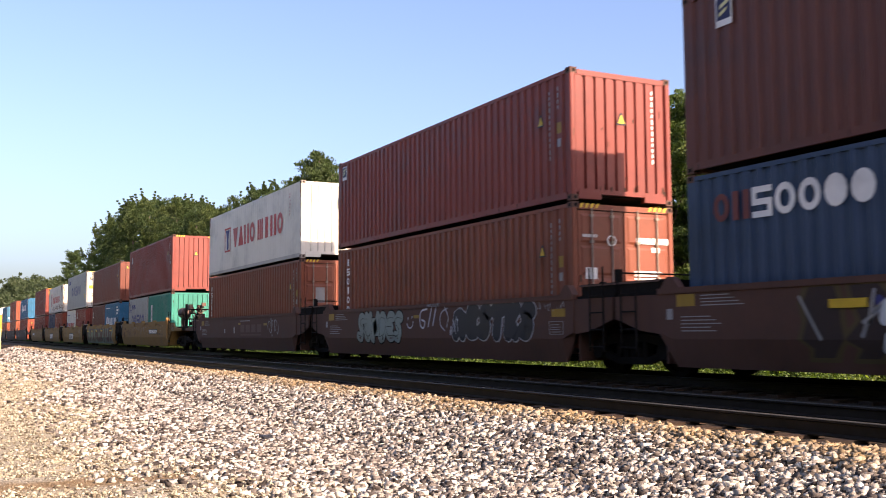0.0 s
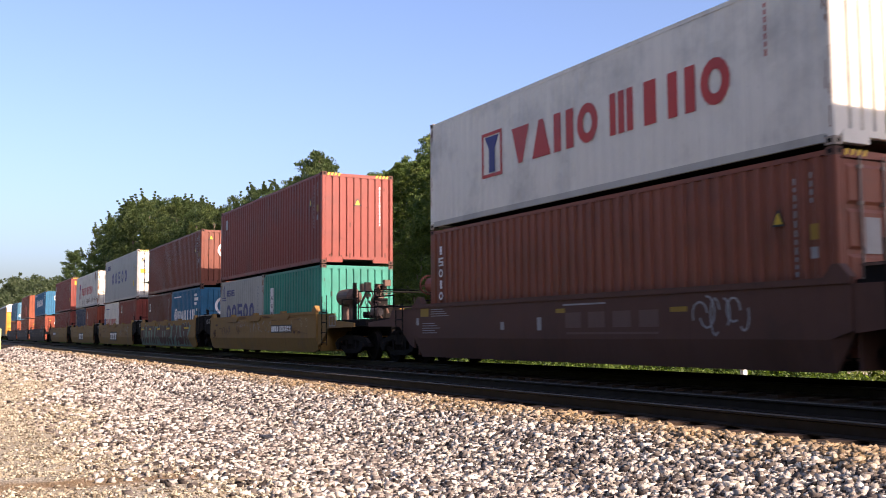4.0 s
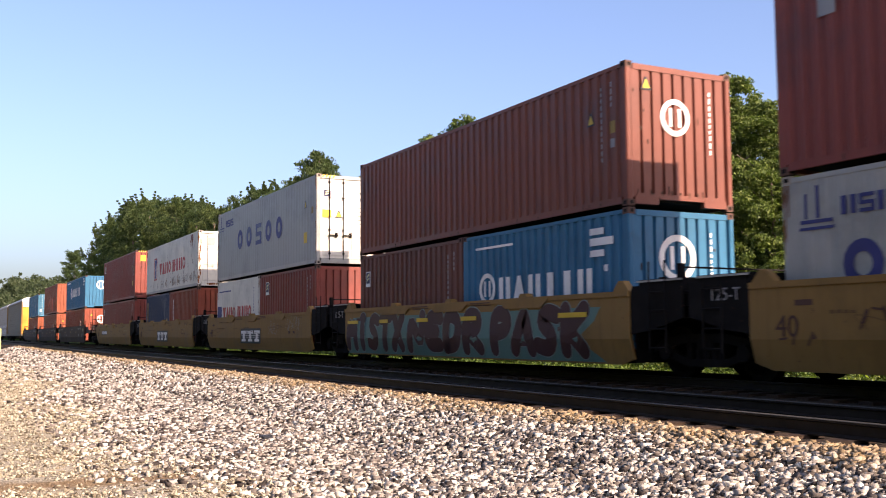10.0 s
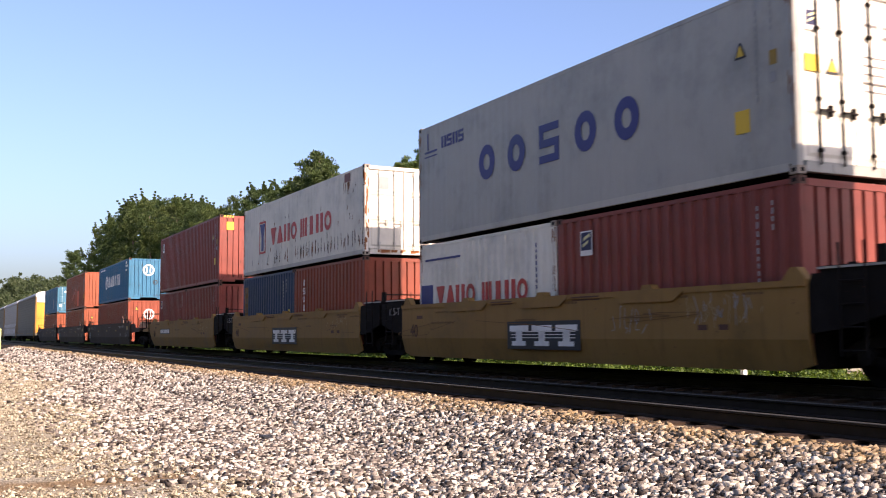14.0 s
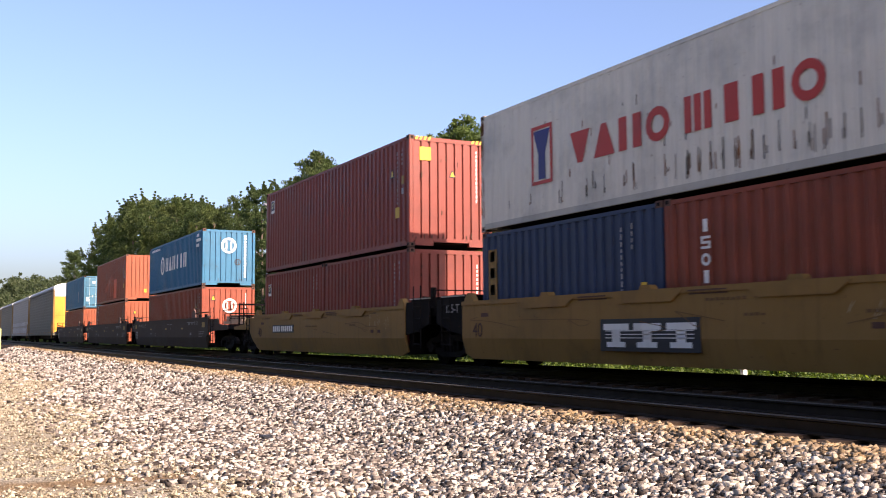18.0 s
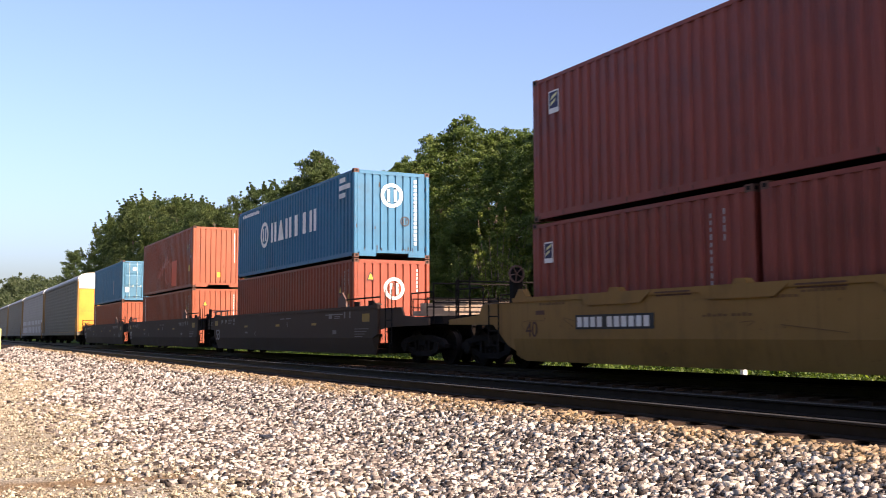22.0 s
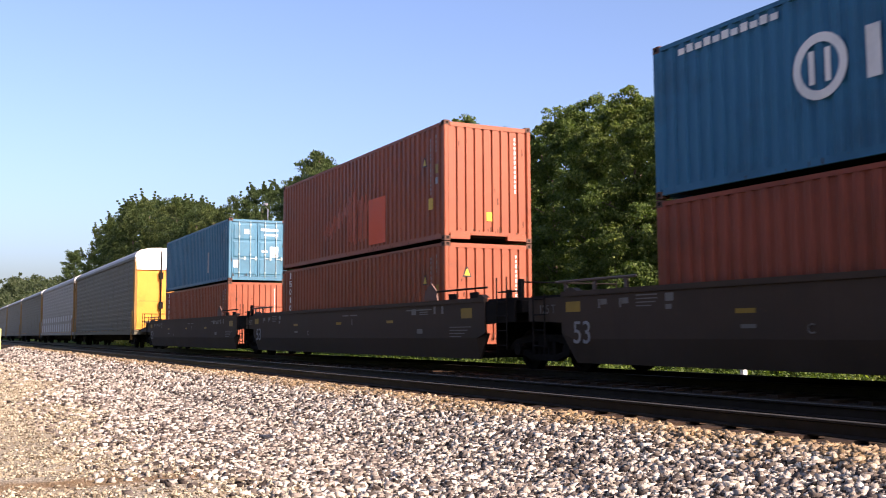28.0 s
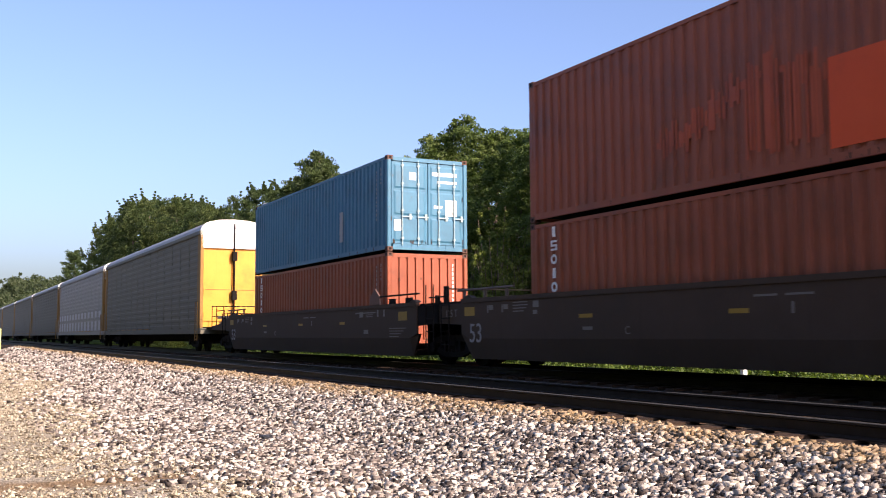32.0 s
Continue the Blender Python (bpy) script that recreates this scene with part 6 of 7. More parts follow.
def build_well_cars():
    # the dark red three-unit car
    red = "dark red-brown steel well car carrying two stacked containers"
    for xc, f, r in ((-6.35, "joint", "joint"), (-21.75, "joint", "joint"), (-37.3, "joint", "end")):
        c = well_car(xc, 6.5, 1.36, CAR_RED, red, f, r, 15.55)
        sign_plates(c, [(-6.05, -5.63, 1.15, 1.34), (-0.25, 0.05, 1.12, 1.2), (3.0, 3.4, 1.07, 1.15)], DULL_YELLOW, "reflector", "dull yellow reflector plate")
        sign_plates(c, [(-5.5, -4.9 + 0.1 * i, 1.3 - 0.05 * i, 1.316 - 0.05 * i) for i in range(4)] + [(-5.95, -5.3 + 0.12 * (i % 3), 0.98 - 0.055 * i, 0.996 - 0.055 * i) for i in range(5)] + [(-6.29, -6.15, 0.95, 1.12)], SIGN_GREY, "stencilling", "rows of small stencilled marks")
        if xc == -21.75:
            glyphs(c, -3.8, -0.9, 0.50, 1.36, [1, 12, 8, 7, 6, 1], PALE_MINT, IRON, 0.27, 0.028)
            glyphs(c, -3.72, -0.98, 0.66, 1.2, [1, 12, 8, 7, 6, 1], IRON, IRON, 0.02, 0.0)
            glyphs(c, 1.85, 5.2, 0.58, 1.42, [0, 6, 1, 2, 10, 1], NAVY_INK, PALE_SPRAY, 0.34, 0.024)
            scrawl(c, 1.7, 2.1, 0.7, 1.2, 4, PALE_SPRAY, 31, 0.02)
            tag = Shape()
            for line, w in (([(-0.62, 1.0), (-0.5, 0.88), (-0.32, 0.9), (-0.26, 1.04)], 0.03), ([(-0.55, 1.1), (-0.54, 1.15)], 0.03), ([(-0.34, 1.12), (-0.33, 1.17)], 0.03),
                            ([(0.5, 1.33), (0.14, 1.3), (0.1, 0.98), (0.3, 0.84), (0.42, 1.04), (0.22, 1.07)], 0.045), ([(0.56, 0.92), (0.74, 1.34)], 0.04), ([(0.8, 0.94), (0.98, 1.36)], 0.04),
                            ([(1.55, 1.32), (1.2, 1.24), (1.16, 0.95), (1.4, 0.82)], 0.025), ([(1.4, 1.36), (1.62, 1.12), (1.5, 0.9)], 0.025)):
                ribbon(tag, line, w, 0.012)
            tagged(part("graffiti", tag, PALE_SPRAY, c, "thin pale sprayed scribbles and a smiling mouth"), kind="stuff")
            lettering(c, "WELL LD LMT", 0.85, 1.372, -1.548, 0.105, SIGN_GREY, "car_marking")
            scrawl(c, 5.25, 6.3, 1.16, 1.34, 9, SIGN_GREY, 19, 0.016)
            sign_plates(c, [(5.8, 6.25, 1.05, 1.2)], DULL_YELLOW, "reflector", "dull yellow reflector plate")
            sign_plates(c, [(5.72, 6.18, 0.96, 0.97), (5.72, 6.18, 0.72, 0.73), (5.72, 5.73, 0.731, 0.959), (6.17, 6.18, 0.731, 0.959)] + [(5.78, 6.1 - 0.05 * (i % 2), 0.76 + 0.045 * i, 0.772 + 0.045 * i) for i in range(4)], SIGN_GREY, "stencil_plate")
        if xc == -6.35:
            spray(c, -3.6, 3.4, 0.40, 1.34, 9, MURAL_DARK, MURAL_OLIVE, 41, 0.09)
            spray(c, -2.4, 1.5, 0.75, 1.25, 5, MURAL_OLIVE, MURAL_DARK, 42, 0.03)
            scrawl(c, -3.5, -0.2, 0.62, 1.3, 7, SIGN_GREY, 25, 0.05)
            scrawl(c, -2.4, -1.2, 0.8, 1.2, 5, SIGN_BLUE, 26, 0.11)
            ghost = Shape()
            for cx, cz, w in ((-1.9, 1.1, 0.3), (-2.15, 0.98, 0.18), (-0.7, 1.28, 0.22), (-2.15, 0.6, 0.12)):
                ribbon(ghost, [(cx - 0.05, cz - 0.08), (cx, cz + 0.08)], w, 0.018, 0)
            tagged(part("graffiti", ghost, PALE_SPRAY, c, "pale sprayed blots"), kind="stuff")
            sign_plates(c, [(-3.05, -2.45, 1.05, 1.17)], SIGN_YELLOW, "reflector", "yellow reflector strip", -1.546)
        if xc == -37.3:
            sign_plates(c, [(0.06 + 0.72 * i, 0.56 + 0.72 * i, 0.84, 1.12) for i in range(4)] + [(0.1, 2.7, 0.72, 0.76)], RESERVOIR, "brand_lettering", "faded brown brand bars")
            sign_plates(c, [(-2.3, -2.15, 0.82, 0.98), (-0.9, -0.75, 0.8, 1.05), (0.0, 1.3, 1.25, 1.28)], SIGN_GREY, "stencilling")
            strokes(c, 3.6, 4.8, 0.68, 1.3, 6, SIGN_GREY, 12)
    # the mustard five-unit car
    tan = "mustard yellow steel well car, dusty and scuffed"
    for k, xc in enumerate((-57.1, -72.76, -88.56, -104.25, -120.16)):
        c = well_car(xc, 6.45, 1.36, TAN, tan, "end" if k == 0 else "joint", "end" if k == 4 else "joint", 15.75, "125-T")
        ribs(c, 6.45, 1.36)
        if k in (2, 3):
            logo_board(c, -1.35, 1.2, 0.43, 0.98)
        if k in (0, 4):
            n0 = 1.95 if k == 0 else -4.26
            sign_plates(c, [(n0, n0 + 2.21, 0.81, 1.07)], SIGN_BLACK, "number_board", "black board with pale number bars", -1.527)
            sign_plates(c, [(n0 + 0.06 + 0.2 * i + (0.09 if i > 3 else 0), n0 + 0.2 + 0.2 * i + (0.09 if i > 3 else 0), 0.85, 1.03) for i in range(10)], SIGN_WHITE, "number_lettering", "", -1.532)
        if k == 0:
            scrawl(c, -4.5, -3.3, 0.78, 1.12, 7, CAR_RED, 21, 0.03)
            scrawl(c, -2.55, -1.9, 0.72, 1.15, 6, CAR_RED, 22, 0.035)
            scrawl(c, -5.9, -5.3, 0.55, 0.85, 3, CAR_RED, 23, 0.03)
            scrawl(c, -2.9, -0.9, 1.0, 1.3, 10, SIGN_GREY, 24, 0.016)
            scrawl(c, -0.6, 1.9, 0.8, 1.28, 12, SIGN_GREY, 25, 0.016)
            sign_plates(c, [(7.43, 7.95, 1.27, 1.30), (7.43, 7.95, 0.98, 1.01), (7.43, 7.46, 1.011, 1.269), (7.92, 7.95, 1.011, 1.269), (7.67, 7.70, 1.011, 1.269)], SIGN_GREY, "placard_frame", "pale placard frame", -1.472)
        if k == 2:
            scrawl(c, 4.2, 5.5, 0.85, 1.34, 11, SIGN_GREY, 27, 0.014)
            scrawl(c, 2.2, 3.2, 0.7, 1.2, 7, SIGN_GREY, 28, 0.014)
        if k == 1:
            ground_coat = Shape()
            lv = [0.23, 0.64, 0.95, 1.2]
            ground_coat.add([(x, side_y(z) - 0.002, z) for z in lv for x in (-6.1 - 0.3 * math.sin(9 * z), 5.3 + 0.4 * math.sin(7 * z))], [(2 * k, 2 * k + 1, 2 * k + 3, 2 * k + 2) for k in range(3)])
            part("graffiti_ground", ground_coat, MINT, c, "mint green sprayed ground")
            glyphs(c, -6.3, -2.5, 0.28, 1.33, [0, 4, 1, 2, 3], WINE, PALE_MINT, 0.30, 0.02)
            glyphs(c, -2.3, 1.45, 0.27, 1.33, [8, 6, 7, 9], WINE, PALE_MINT, 0.33, 0.02)
            glyphs(c, 1.75, 5.25, 0.27, 1.33, [11, 5, 1, 10], WINE, PALE_MINT, 0.33, 0.02)
            for x0, x1 in ((-6.2, -5.45), (-3.98, -3.45), (-1.75, -1.15), (0.5, 1.2), (4.35, 5.25)):
                sign_plates(c, [(x0, x1, 1.03, 1.12)], SIGN_YELLOW, "reflector", "yellow reflector strip", -1.546)
        rng = random.Random(90 + k)
        marks = []
        for i in range(9):
            x, z = rng.uniform(-6.0, 5.8), rng.choice((1.22, 1.28, 0.98))
            marks += [(x + 0.11 * q, x + 0.11 * q + 0.085, z, z + rng.uniform(0.03, 0.05)) for q in range(rng.randint(3, 8))]
        if k != 1:
            sign_plates(c, marks, FADED_STENCIL, "faded_stencilling", "rows of faded brown stencil marks")
            scrawl(c, -6.2, 6.2, 0.7, 1.1, 6, FADED_STENCIL, 95 + k, 0.012)
            scrawl(c, 4.0, 5.6, 0.8, 1.3, 7, TAN_PALE, 99 + k, 0.008)
        sign_plates(c, [(4.3, 4.5, 0.78, 0.86), (4.75, 4.95, 0.78, 0.86), (-5.6, -5.3, 1.1, 1.18)], CAR_RED, "scuff_mark", "dark scuff marks")
        if k != 1:
            lettering(c, "40", -5.75, 0.68, -1.526, 0.42, CAR_RED, "car_marking")
    # the dark three-unit car with long wells
    dark = "grimy black steel well car with long wells"
    for k, xc in enumerate((-141.96, -161.86, -181.15)):
        c = well_car(xc, 8.5, 1.42, CAR_BLACK, dark, "end" if k == 0 else "joint", "end" if k == 2 else "joint", 19.6, "125 T")
        sign_plates(c, [(-8.35, -7.9, 1.13, 1.32), (-4.0, -3.6, 1.02, 1.09), (-0.2, 0.2, 1.02, 1.09), (3.4, 3.8, 1.02, 1.09), (7.45, 7.95, 1.08, 1.3)], DULL_YELLOW, "reflector", "dull yellow reflector plate")
        lettering(c, "53", -7.85, 0.56, -1.526, 0.58, SIGN_GREY, "car_marking")
        lettering(c, "C", -2.6, 0.72, -1.526, 0.2, SIGN_DIM, "car_marking")
        sign_plates(c, [(1.0, 1.05, 1.0, 1.16), (0.3, 0.75, 1.25, 1.28), (0.9, 1.4, 1.25, 1.28), (-3.9, -3.6, 0.8, 0.86), (5.2, 5.5, 0.75, 0.86), (4.6, 6.0, 1.3, 1.33), (-7.35, -7.3, 1.18, 1.34), (-7.28, -7.1, 1.24, 1.34), (-6.75, -6.7, 1.18, 1.34), (-6.68, -6.5, 1.24, 1.34), (-6.3, -5.75, 1.36, 1.38), (-6.3, -5.75, 1.3, 1.32), (-6.3, -5.8, 1.24, 1.26), (-6.3, -5.9, 1.18, 1.2), (-5.55, -5.35, 1.25, 1.38), (-5.55, -5.4, 1.12, 1.2)], SIGN_DIM, "stencilling", "small stencilled marks")
        sign_plates(c, [(6.9, 7.9 - 0.15 * i, 0.88 - 0.07 * i, 0.9 - 0.07 * i) for i in range(4)] + [(4.9, 5.15, 1.2, 1.34), (5.35, 5.8, 1.3 - 0.05 * 0, 1.32), (5.35, 5.8, 1.25, 1.27), (5.35, 5.8, 1.2, 1.22), (6.1, 6.2, 1.2, 1.38), (6.5, 6.6, 1.2, 1.38)], SIGN_DIM, "stencilling")
        hand = Shape().tube((5.9, -1.5, 1.72), (8.6, -1.5, 1.72), 0.022, 6)
        for x in (6.0, 7.0, 8.0):
            hand.box(x - 0.18, x + 0.18, -1.5, -1.46, 1.5, 1.64)
        part("handrail", hand, IRON, c)
        back = Shape().tube((-8.7, -1.5, 1.70), (-6.3, -1.5, 1.70), 0.026, 6)
        for x in (-8.4, -7.5, -6.6):
            back.box(x - 0.04, x + 0.04, -1.5, -1.46, 1.5, 1.68)
        part("handrail", back, BRAKE_GREY, c, "scuffed grey handrail")
        part("guide_flap", Shape().prism([(5.62, 1.52), (6.3, 1.52), (6.25, 1.74), (5.98, 1.93), (5.68, 1.76)], -1.53, -1.49, "y"), RESERVOIR, c, "scuffed pink-brown guide flap")


# ---------------------------------------------------------------- car carriers
def slats(x0, x1, z0, z1, y, pitch=0.30):
    """A screen of rolled steel with ribs along the car."""
    n = max(2, round((z1 - z0) / pitch))
    p = (z1 - z0) / n
    vs, fs = [], []
    for i in range(n):
        z = z0 + i * p
        for dz, o in ((0.0, 0.0), (0.42 * p, 0.0), (0.5 * p, 0.016), (0.92 * p, 0.016)):
            vs += [(x0, y + o, z + dz), (x1, y + o, z + dz)]
    vs += [(x0, y, z1), (x1, y, z1)]
    for i in range(len(vs) // 2 - 1):
        fs.append((2 * i, 2 * i + 1, 2 * i + 3, 2 * i + 2))
    k = len(vs)
    vs += [(x0, y + 0.08, z0), (x1, y + 0.08, z0), (x1, y + 0.08, z1), (x0, y + 0.08, z1)]
    return Shape().add(vs, fs + [(k, k + 1, k + 2, k + 3)])


def autorack(front, lead, mat):
    """A long enclosed car carrier with ribbed grey screens, a domed roof and yellow ends."""
    L = 26.9
    car = thing("car_carrier", pose(front - L / 2, BED, 0),
                "long car carrier with ribbed grey side screens and yellow end doors" if lead else "long car carrier with ribbed grey side screens, coupled behind another", "railway car", "car carriers")
    MOVERS.append(car)
    h = L / 2
    part("underframe", Shape().box(-h, h, -1.50, 1.50, 0.80, 1.05, 0.02), mat, car)
    part("centre_sill", Shape().box(-h + 3.0, h - 3.0, -0.5, 0.5, 0.42, 0.795), IRON, car)
    bays, b0 = 14, -h + 0.5
    bw = (L - 1.0) / bays
    screen = slats(0.005, bw - 0.005, 1.08, 5.2, -1.47).mesh("side_screen")
    post = Shape().box(-0.03, 0.03, -1.476, -1.40, 1.05, 5.2).mesh("side_post")
    for i in range(bays):
        part("side_screen", screen, mat, car, at=pose(b0 + i * bw, 0, 0))
    for i in range(bays + 1):
        part("side_post", post, mat, car, at=pose(b0 + i * bw, 0, 0))
    if mat is PALE_RACK:
        for i in range(bays):
            for z0, z1 in ((1.12, 1.78), (2.05, 2.5)):
                part("pale_panel", Shape().box(b0 + i * bw + 0.25, b0 + (i + 1) * bw - 0.75, -1.482, -1.471, z0, z1), ROOF_STEEL, car, "pale reflective panel")
    part("far_screen", slats(-h + 0.5, h - 0.5, 1.08, 5.2, 1.41), mat, car)
    part("side_rail", Shape().box(-h, h, -1.54, -1.42, 5.205, 5.36), mat, car)
    part("side_rail", Shape().box(-h, h, 1.42, 1.54, 5.205, 5.36), mat, car)
    arch = [(-1.50, 5.361), (-1.44, 5.54), (-1.2, 5.74), (-0.7, 5.86), (0, 5.9), (0.7, 5.86), (1.2, 5.74), (1.44, 5.54), (1.50, 5.361)]
    part("roof", Shape().prism(arch, -h + 0.12, h - 0.12), RACK_ROOF, car)
    for s in (-1, 1):
        e = s * h
        part("end_arch", Shape().prism([(y * 1.005, z + 0.012) for y, z in arch[:1]] + [(y * 1.01, z + 0.012) for y, z in arch[1:-1]] + [(arch[-1][0] * 1.005, arch[-1][1] + 0.012), (1.42, 4.6), (-1.42, 4.6)], e - s * 0.16, e), POST_WHITE, car, "white painted end arch")
        # posts' shade put into colour: a duller yellow than the end doors
        for y in (-1.44, 1.44):
            part("corner_post", Shape().box(min(e, e - s * 0.55), max(e, e - s * 0.55), y - 0.07, y + 0.07, 1.06, 5.19, 0.01), TAN, car, "yellow corner post, given a duller paint for shade")
        for y0, y1 in ((-1.36, -0.02), (0.02, 1.36)):
            x = e - s * 0.12
            d = part("end_door", Shape().box(min(x, x - s * 0.06), max(x, x - s * 0.06), y0, y1, 1.10, 4.599, 0.02), RACK_YELLOW, car, "bright yellow end door")
            for z in (1.5, 2.6, 3.7):
                part("door_hinge", Shape().box(min(x + s * 0.001, x + s * 0.04), max(x + s * 0.001, x + s * 0.04), y0 + 0.03, y0 + 0.09, z, z + 0.22), RACK_YELLOW, d)
            part("panel_seam", Shape().box(min(x + s * 0.001, x + s * 0.012), max(x + s * 0.001, x + s * 0.012), y0 + 0.1, y1 - 0.06, 2.74, 2.77), TAN, d)
        rod = Shape().tube((e + s * 0.05, 0.0, 1.1), (e + s * 0.05, 0.0, 5.7), 0.035, 6)
        for z in (2.3, 4.05):
            rod.box(e + s * 0.05 - 0.09, e + s * 0.05 + 0.09, -0.11, 0.11, z, z + 0.4, 0.02)
        part("latch_rod", rod, IRON, car, "dark latch rod with two clamps")
        truck(car, s * (h - 2.6))
        coupler(car, e, s)
        st = Shape()
        for dx in (0.2, 0.6):
            st.tube((e - s * dx, -1.57, 0.5), (e - s * dx, -1.57, 2.2), 0.018, 6)
        for z in (0.55, 0.9, 1.25, 1.6, 1.95):
            st.tube((e - s * 0.2, -1.57, z), (e - s * 0.6, -1.57, z), 0.016, 6)
        part("ladder", st, TAN if s > 0 else mat, car)
    if lead:
        pl = Shape().box(h + 0.01, h + 1.0, -1.2, 1.2, 1.0, 1.06)
        for y in (-1.2, -0.7, 0.7, 1.2):
            pl.tube((h + 0.95, y, 1.06), (h + 0.95, y, 2.0), 0.02, 6)
        for z in (1.55, 1.98):
            pl.tube((h + 0.95, -1.2, z), (h + 0.95, 1.2, z), 0.02, 6)
        part("end_platform", pl, IRON, car)
    return car


def build_yard():
    p = thing("marker_post", pose(-18.67, 18.0, height(-18.67, 18) - 0.1), "short white marker post in the verge grass", "post")
    part("post", Shape().box(-0.07, 0.07, -0.07, 0.07, 0, 0.72, 0.02), POST_WHITE, p)
    part("cap", Shape().add([(-0.08, -0.08, 0.72), (0.08, -0.08, 0.72), (0.08, 0.08, 0.72), (-0.08, 0.08, 0.72), (0, 0, 0.77)], [(0, 1, 2, 3), (0, 1, 4), (1, 2, 4), (2, 3, 4), (3, 0, 4)]), POST_WHITE, p)
    wires = [(45.0, 14.65), (45.0, 13.2), (45.0, 11.53)]
    for y, z in wires:
        s = Shape()
        for i in range(16):
            x0, x1 = -120 + 10 * i, -110 + 10 * i
            s.tube((x0, y, z), (x1, y, z), 0.02, 5)
        tagged(part("power_line", s, WIRE), "thin grey overhead power line", "power line", "power lines")
    b = thing("trackside_cabinet", pose(-95.0, 5.05, height(-95, 5.05) - 0.05), "pale lime trackside equipment cabinet", "cabinet")
    part("body", Shape().box(-0.7, 0.7, -0.45, 0.45, 0.12, 1.95, 0.06), LIME, b)
    part("lid", Shape().prism([(-0.52, 1.951), (0.52, 1.951), (0.4, 2.1), (-0.4, 2.1)], -0.76, 0.76), LIME, b)
    part("plinth", Shape().box(-0.65, 0.65, -0.4, 0.4, -0.1, 0.119), ROOF_STEEL, b)
    part("door", Shape().box(0.701, 0.73, -0.36, 0.36, 0.2, 1.85, 0.02), LIME, b)
    lamp = thing("street_lamp", pose(-80.6, 25.0, height(-80.6, 25.0)), "thin grey street lamp before the pines", "street lamp")
    part("pole", Shape().tube((0, 0, 0), (0, 0, 12.0), 0.09, 8, 0.06), ROOF_STEEL, lamp)
    part("arm", Shape().tube((0, 0, 11.9), (0.9, -0.6, 12.2), 0.04, 6), ROOF_STEEL, lamp)
    part("lamp_head", Shape().box(0.8, 1.5, -0.75, -0.45, 12.12, 12.28, 0.05), ROOF_STEEL, lamp)
    drive = Shape()
    drive.add([(-22.9, 26.0, 0), (6, 26.0, 0), (6, 31.0, 0), (-26.8, 31.0, 0)], [(0, 1, 2, 3)])
    vs = [(x, y, height(x, y) + 0.06) for x, y, _ in drive.v]
    s = Shape().add(vs + [(x, y, z - 0.25) for x, y, z in vs], [(0, 1, 2, 3), (4, 5, 6, 7), (0, 1, 5, 4), (1, 2, 6, 5), (2, 3, 7, 6), (3, 0, 4, 7)])
    ob = part("driveway", s, DRIVE)
    tagged(ob, "pale gravel track beyond the railway", "track", kind="structure")


def drive_mat():
    m, n, l, b = material("pale_dusty_gravel", 0.95)
    v = coords(n, l)
    g = noise_tex(n, l, v, 14, 5, 0.7)
    l.new(ramp(n, l, g, [(0.3, (0.30, 0.26, 0.20)), (0.7, (0.52, 0.47, 0.39))]), b.inputs["Base Color"])
    bump(n, l, b, g, 0.5, 0.02)
    return m


DRIVE = drive_mat()
FADED_STENCIL = paint("faded_brown_stencil", (0.15, 0.075, 0.025), 0.7, rust=0.3)
TAN_PALE = paint("scratched_pale_paint", (0.42, 0.34, 0.22), 0.7, rust=0.2)
MURAL_DARK = paint("mural_brown_black", (0.038, 0.022, 0.018), 0.7, rust=0.2)
MURAL_OLIVE = paint("mural_olive_brown", (0.085, 0.058, 0.022), 0.7, rust=0.3)
BRAKE_RED = paint("rusty_red_brake_paint", (0.30, 0.085, 0.055), 0.65, rust=0.4)
GEAR_RUST = paint("pinkish_rusty_gear", (0.14, 0.08, 0.06), 0.75, rust=0.5)
NAVY_INK = paint("blue_black_spray_paint", (0.012, 0.014, 0.022), rust=0.1)
BRAKE_GREY = paint("dusty_brake_iron", (0.13, 0.10, 0.085), 0.7, rust=0.5)
PALE_MINT = paint("pale_mint_spray_paint", (0.20, 0.26, 0.24), rust=0.1)


# ---------------------------------------------------------------- the train rolls
# seconds and metres run since the start: it slows from 5.5 to 3.9 metres a second
RUN = [(0, 0.0), (2, 10.986), (4, 21.740), (6, 32.274), (8, 42.594), (10, 52.709), (12, 62.622), (14, 72.339), (16, 81.860),
       (18, 91.188), (20, 100.321), (22, 109.257), (24, 117.993), (26, 126.524), (28, 134.842), (30, 142.940), (32, 150.809)]


def motions():
    for ob in MOVERS:
        home = ob.matrix_basis.copy()
        walk(ob, [(t, Matrix.Translation((s, 0, 0)) @ home) for t, s in RUN])
    ts = [t for t, s in RUN]
    ss = [s for t, s in RUN]
    rows = []
    for k in range(0, 321):
        t = k / 10
        # a cubic through the neighbouring stations keeps the roll even
        i = min(max(int(t // 2), 1), 14)
        pts = [(ts[j], ss[j]) for j in range(i - 1, i + 3)]
        run = sum(s * math.prod((t - b) / (a - b) for b, _ in pts if b != a) for a, s in pts)
        rows.append((t, math.degrees(run / 0.42) % 360))
    for ob, spot in WHEELS:
        walk(ob, [(t, pose(*spot, 0, a, 0)) for t, a in rows])


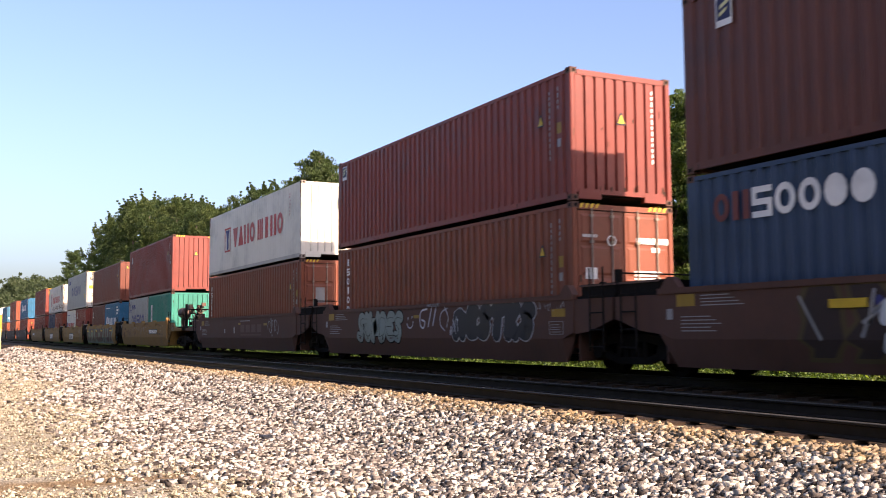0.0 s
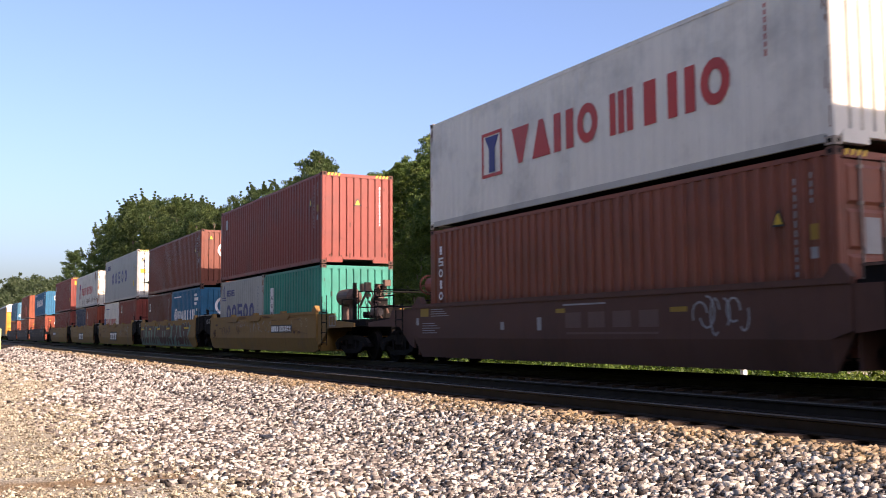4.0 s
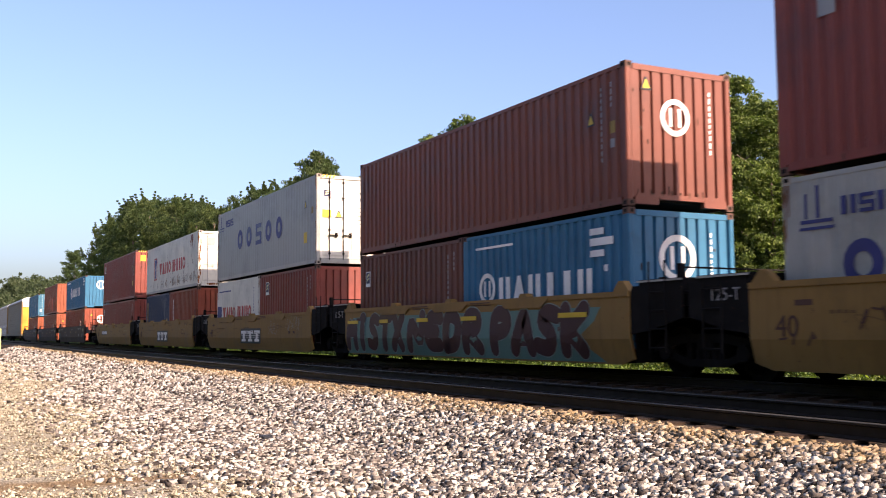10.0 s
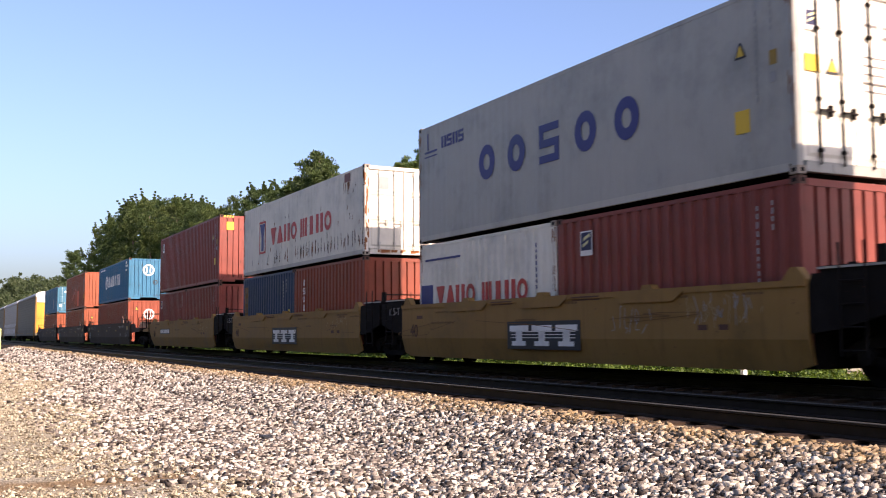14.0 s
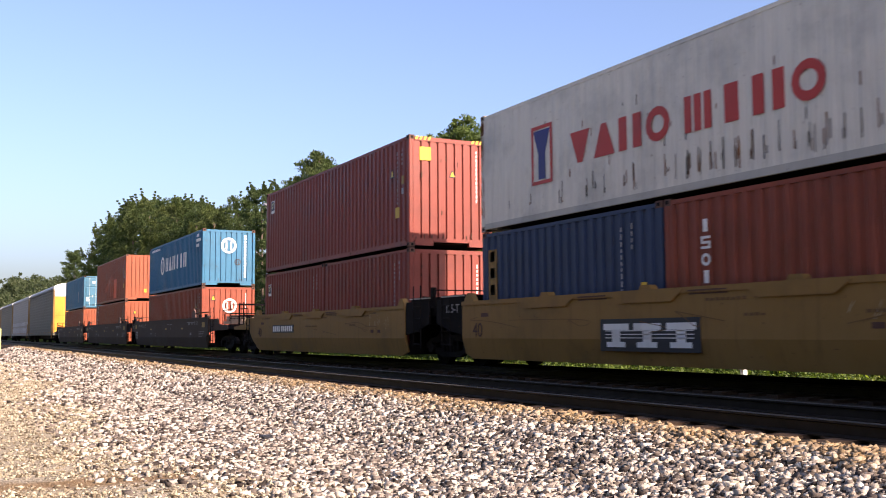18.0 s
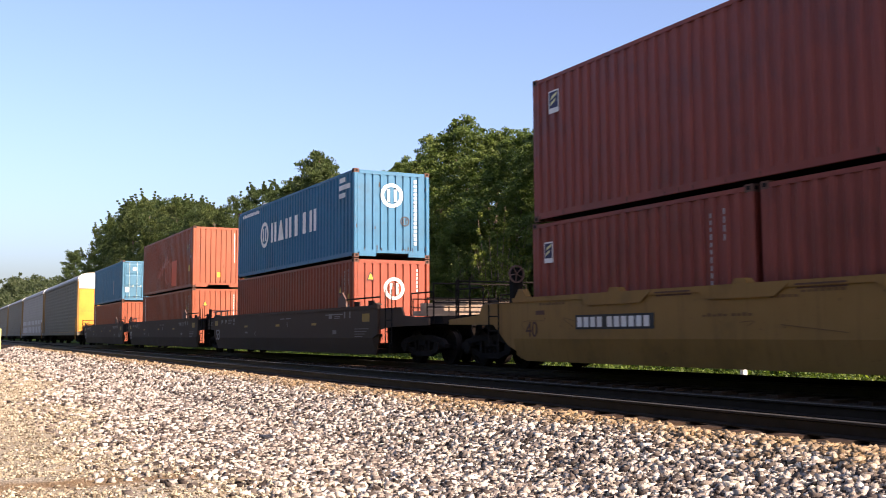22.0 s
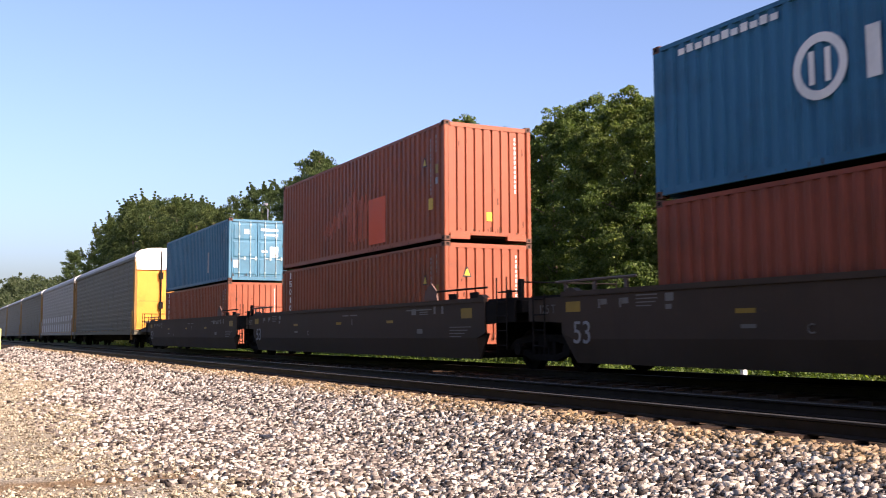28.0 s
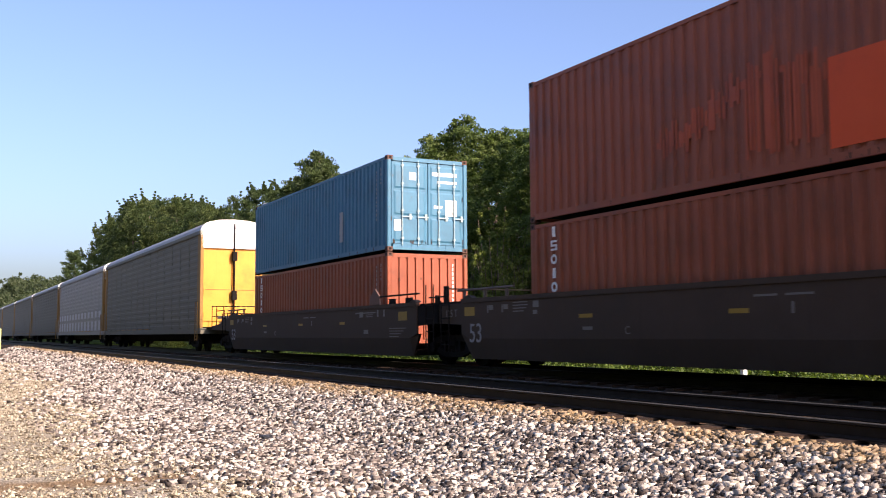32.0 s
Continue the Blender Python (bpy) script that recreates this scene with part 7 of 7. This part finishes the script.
# ---------------------------------------------------------------- build
build_ground()
build_woods()
build_sky_screen()
build_grass()
build_yard()
build_containers()
build_well_cars()
for k in range(6):
    autorack(-194.6 - 27.9 * k, k == 0, PALE_RACK if k == 1 else RACK)
build_track("railway_track_far", BED, 0.0, -900, 200, "dark railway track under the train", 2, -90)
build_track("railway_track_near", NEAR_BED, NEAR_Z, -900, 200, "empty shaded railway track on brown sleepers", 0, -120)
soft_edge = lambda xs, ys, rng: rng.random(len(xs)) < np.clip((ys - 2.0 - 0.4 * np.sin(xs * 0.55) - 0.03 * np.maximum(0, -xs - 14)) / 2.3, 0.08, 1) ** 1.2
scatter_stones("ballast", "coarse broken grey and pink ballast stones", -24, -3.5, 1.6, 6.90, 90000, 0.0305, 1, soft_edge, False, 1.5)
scatter_stones("ballast_far", "broken ballast stones further down the line", -95, -23, 2.0, 6.88, 36000, 0.036, 2, soft_edge, True, 1.8)
thin = lambda xs, ys, rng: (rng.random(len(xs)) < np.clip((ys + 4.5) / 2.0, 0, 1)) & (rng.random(len(xs)) < 0.7 + 0.3 * (np.sin(xs * 0.8 + 1) * np.sin(ys * 2.1 + xs * 0.3) > -0.2)) & (np.abs(xs + 10.6 + 0.25 * np.sin(ys * 2)) > 0.4 * rng.random(len(xs)) + 0.12)
scatter_stones("grit", "fine gravel on the sandy yard", -60, -4.5, -4.5, 4.2, 135000, 0.0172, 3, thin, True, 1.8, GRIT)
scatter_stones("ballast_beside", "coarse broken grey and pink ballast stones", 22, -3.5, 2.2, 6.90, 26000, 0.034, 4, soft_edge, True, 1.2)
scatter_stones("grit_beside", "fine gravel on the sandy yard", 9, -4.5, -4.5, 4.2, 36000, 0.0175, 5, lambda xs, ys, rng: rng.random(len(xs)) < np.clip((ys + 4.5) / 2.0, 0, 1) * np.clip((9 - xs) / 4.0, 0, 1), True, 1.2, GRIT)
rock = Shape()
rng_rock = random.Random(2)
for cx, cy, r in ((0, 0, 0.09), (0.1, 0.03, 0.07), (-0.1, 0.02, 0.06)):
    n = 7
    rock.prism([(cx + r * rng_rock.uniform(0.8, 1.2) * math.cos(6.28 * i / n), cy + r * rng_rock.uniform(0.8, 1.2) * math.sin(6.28 * i / n)) for i in range(n)], 0, 0.05 + r * 0.5, "z")
tagged(part("rock", rock, SIGN_BLACK, at=pose(-13.5, 4.24, height(-13.5, 4.24) - 0.02, 0, 0, -30)), "dark flat rock lying among the ballast", "rock")
motions()
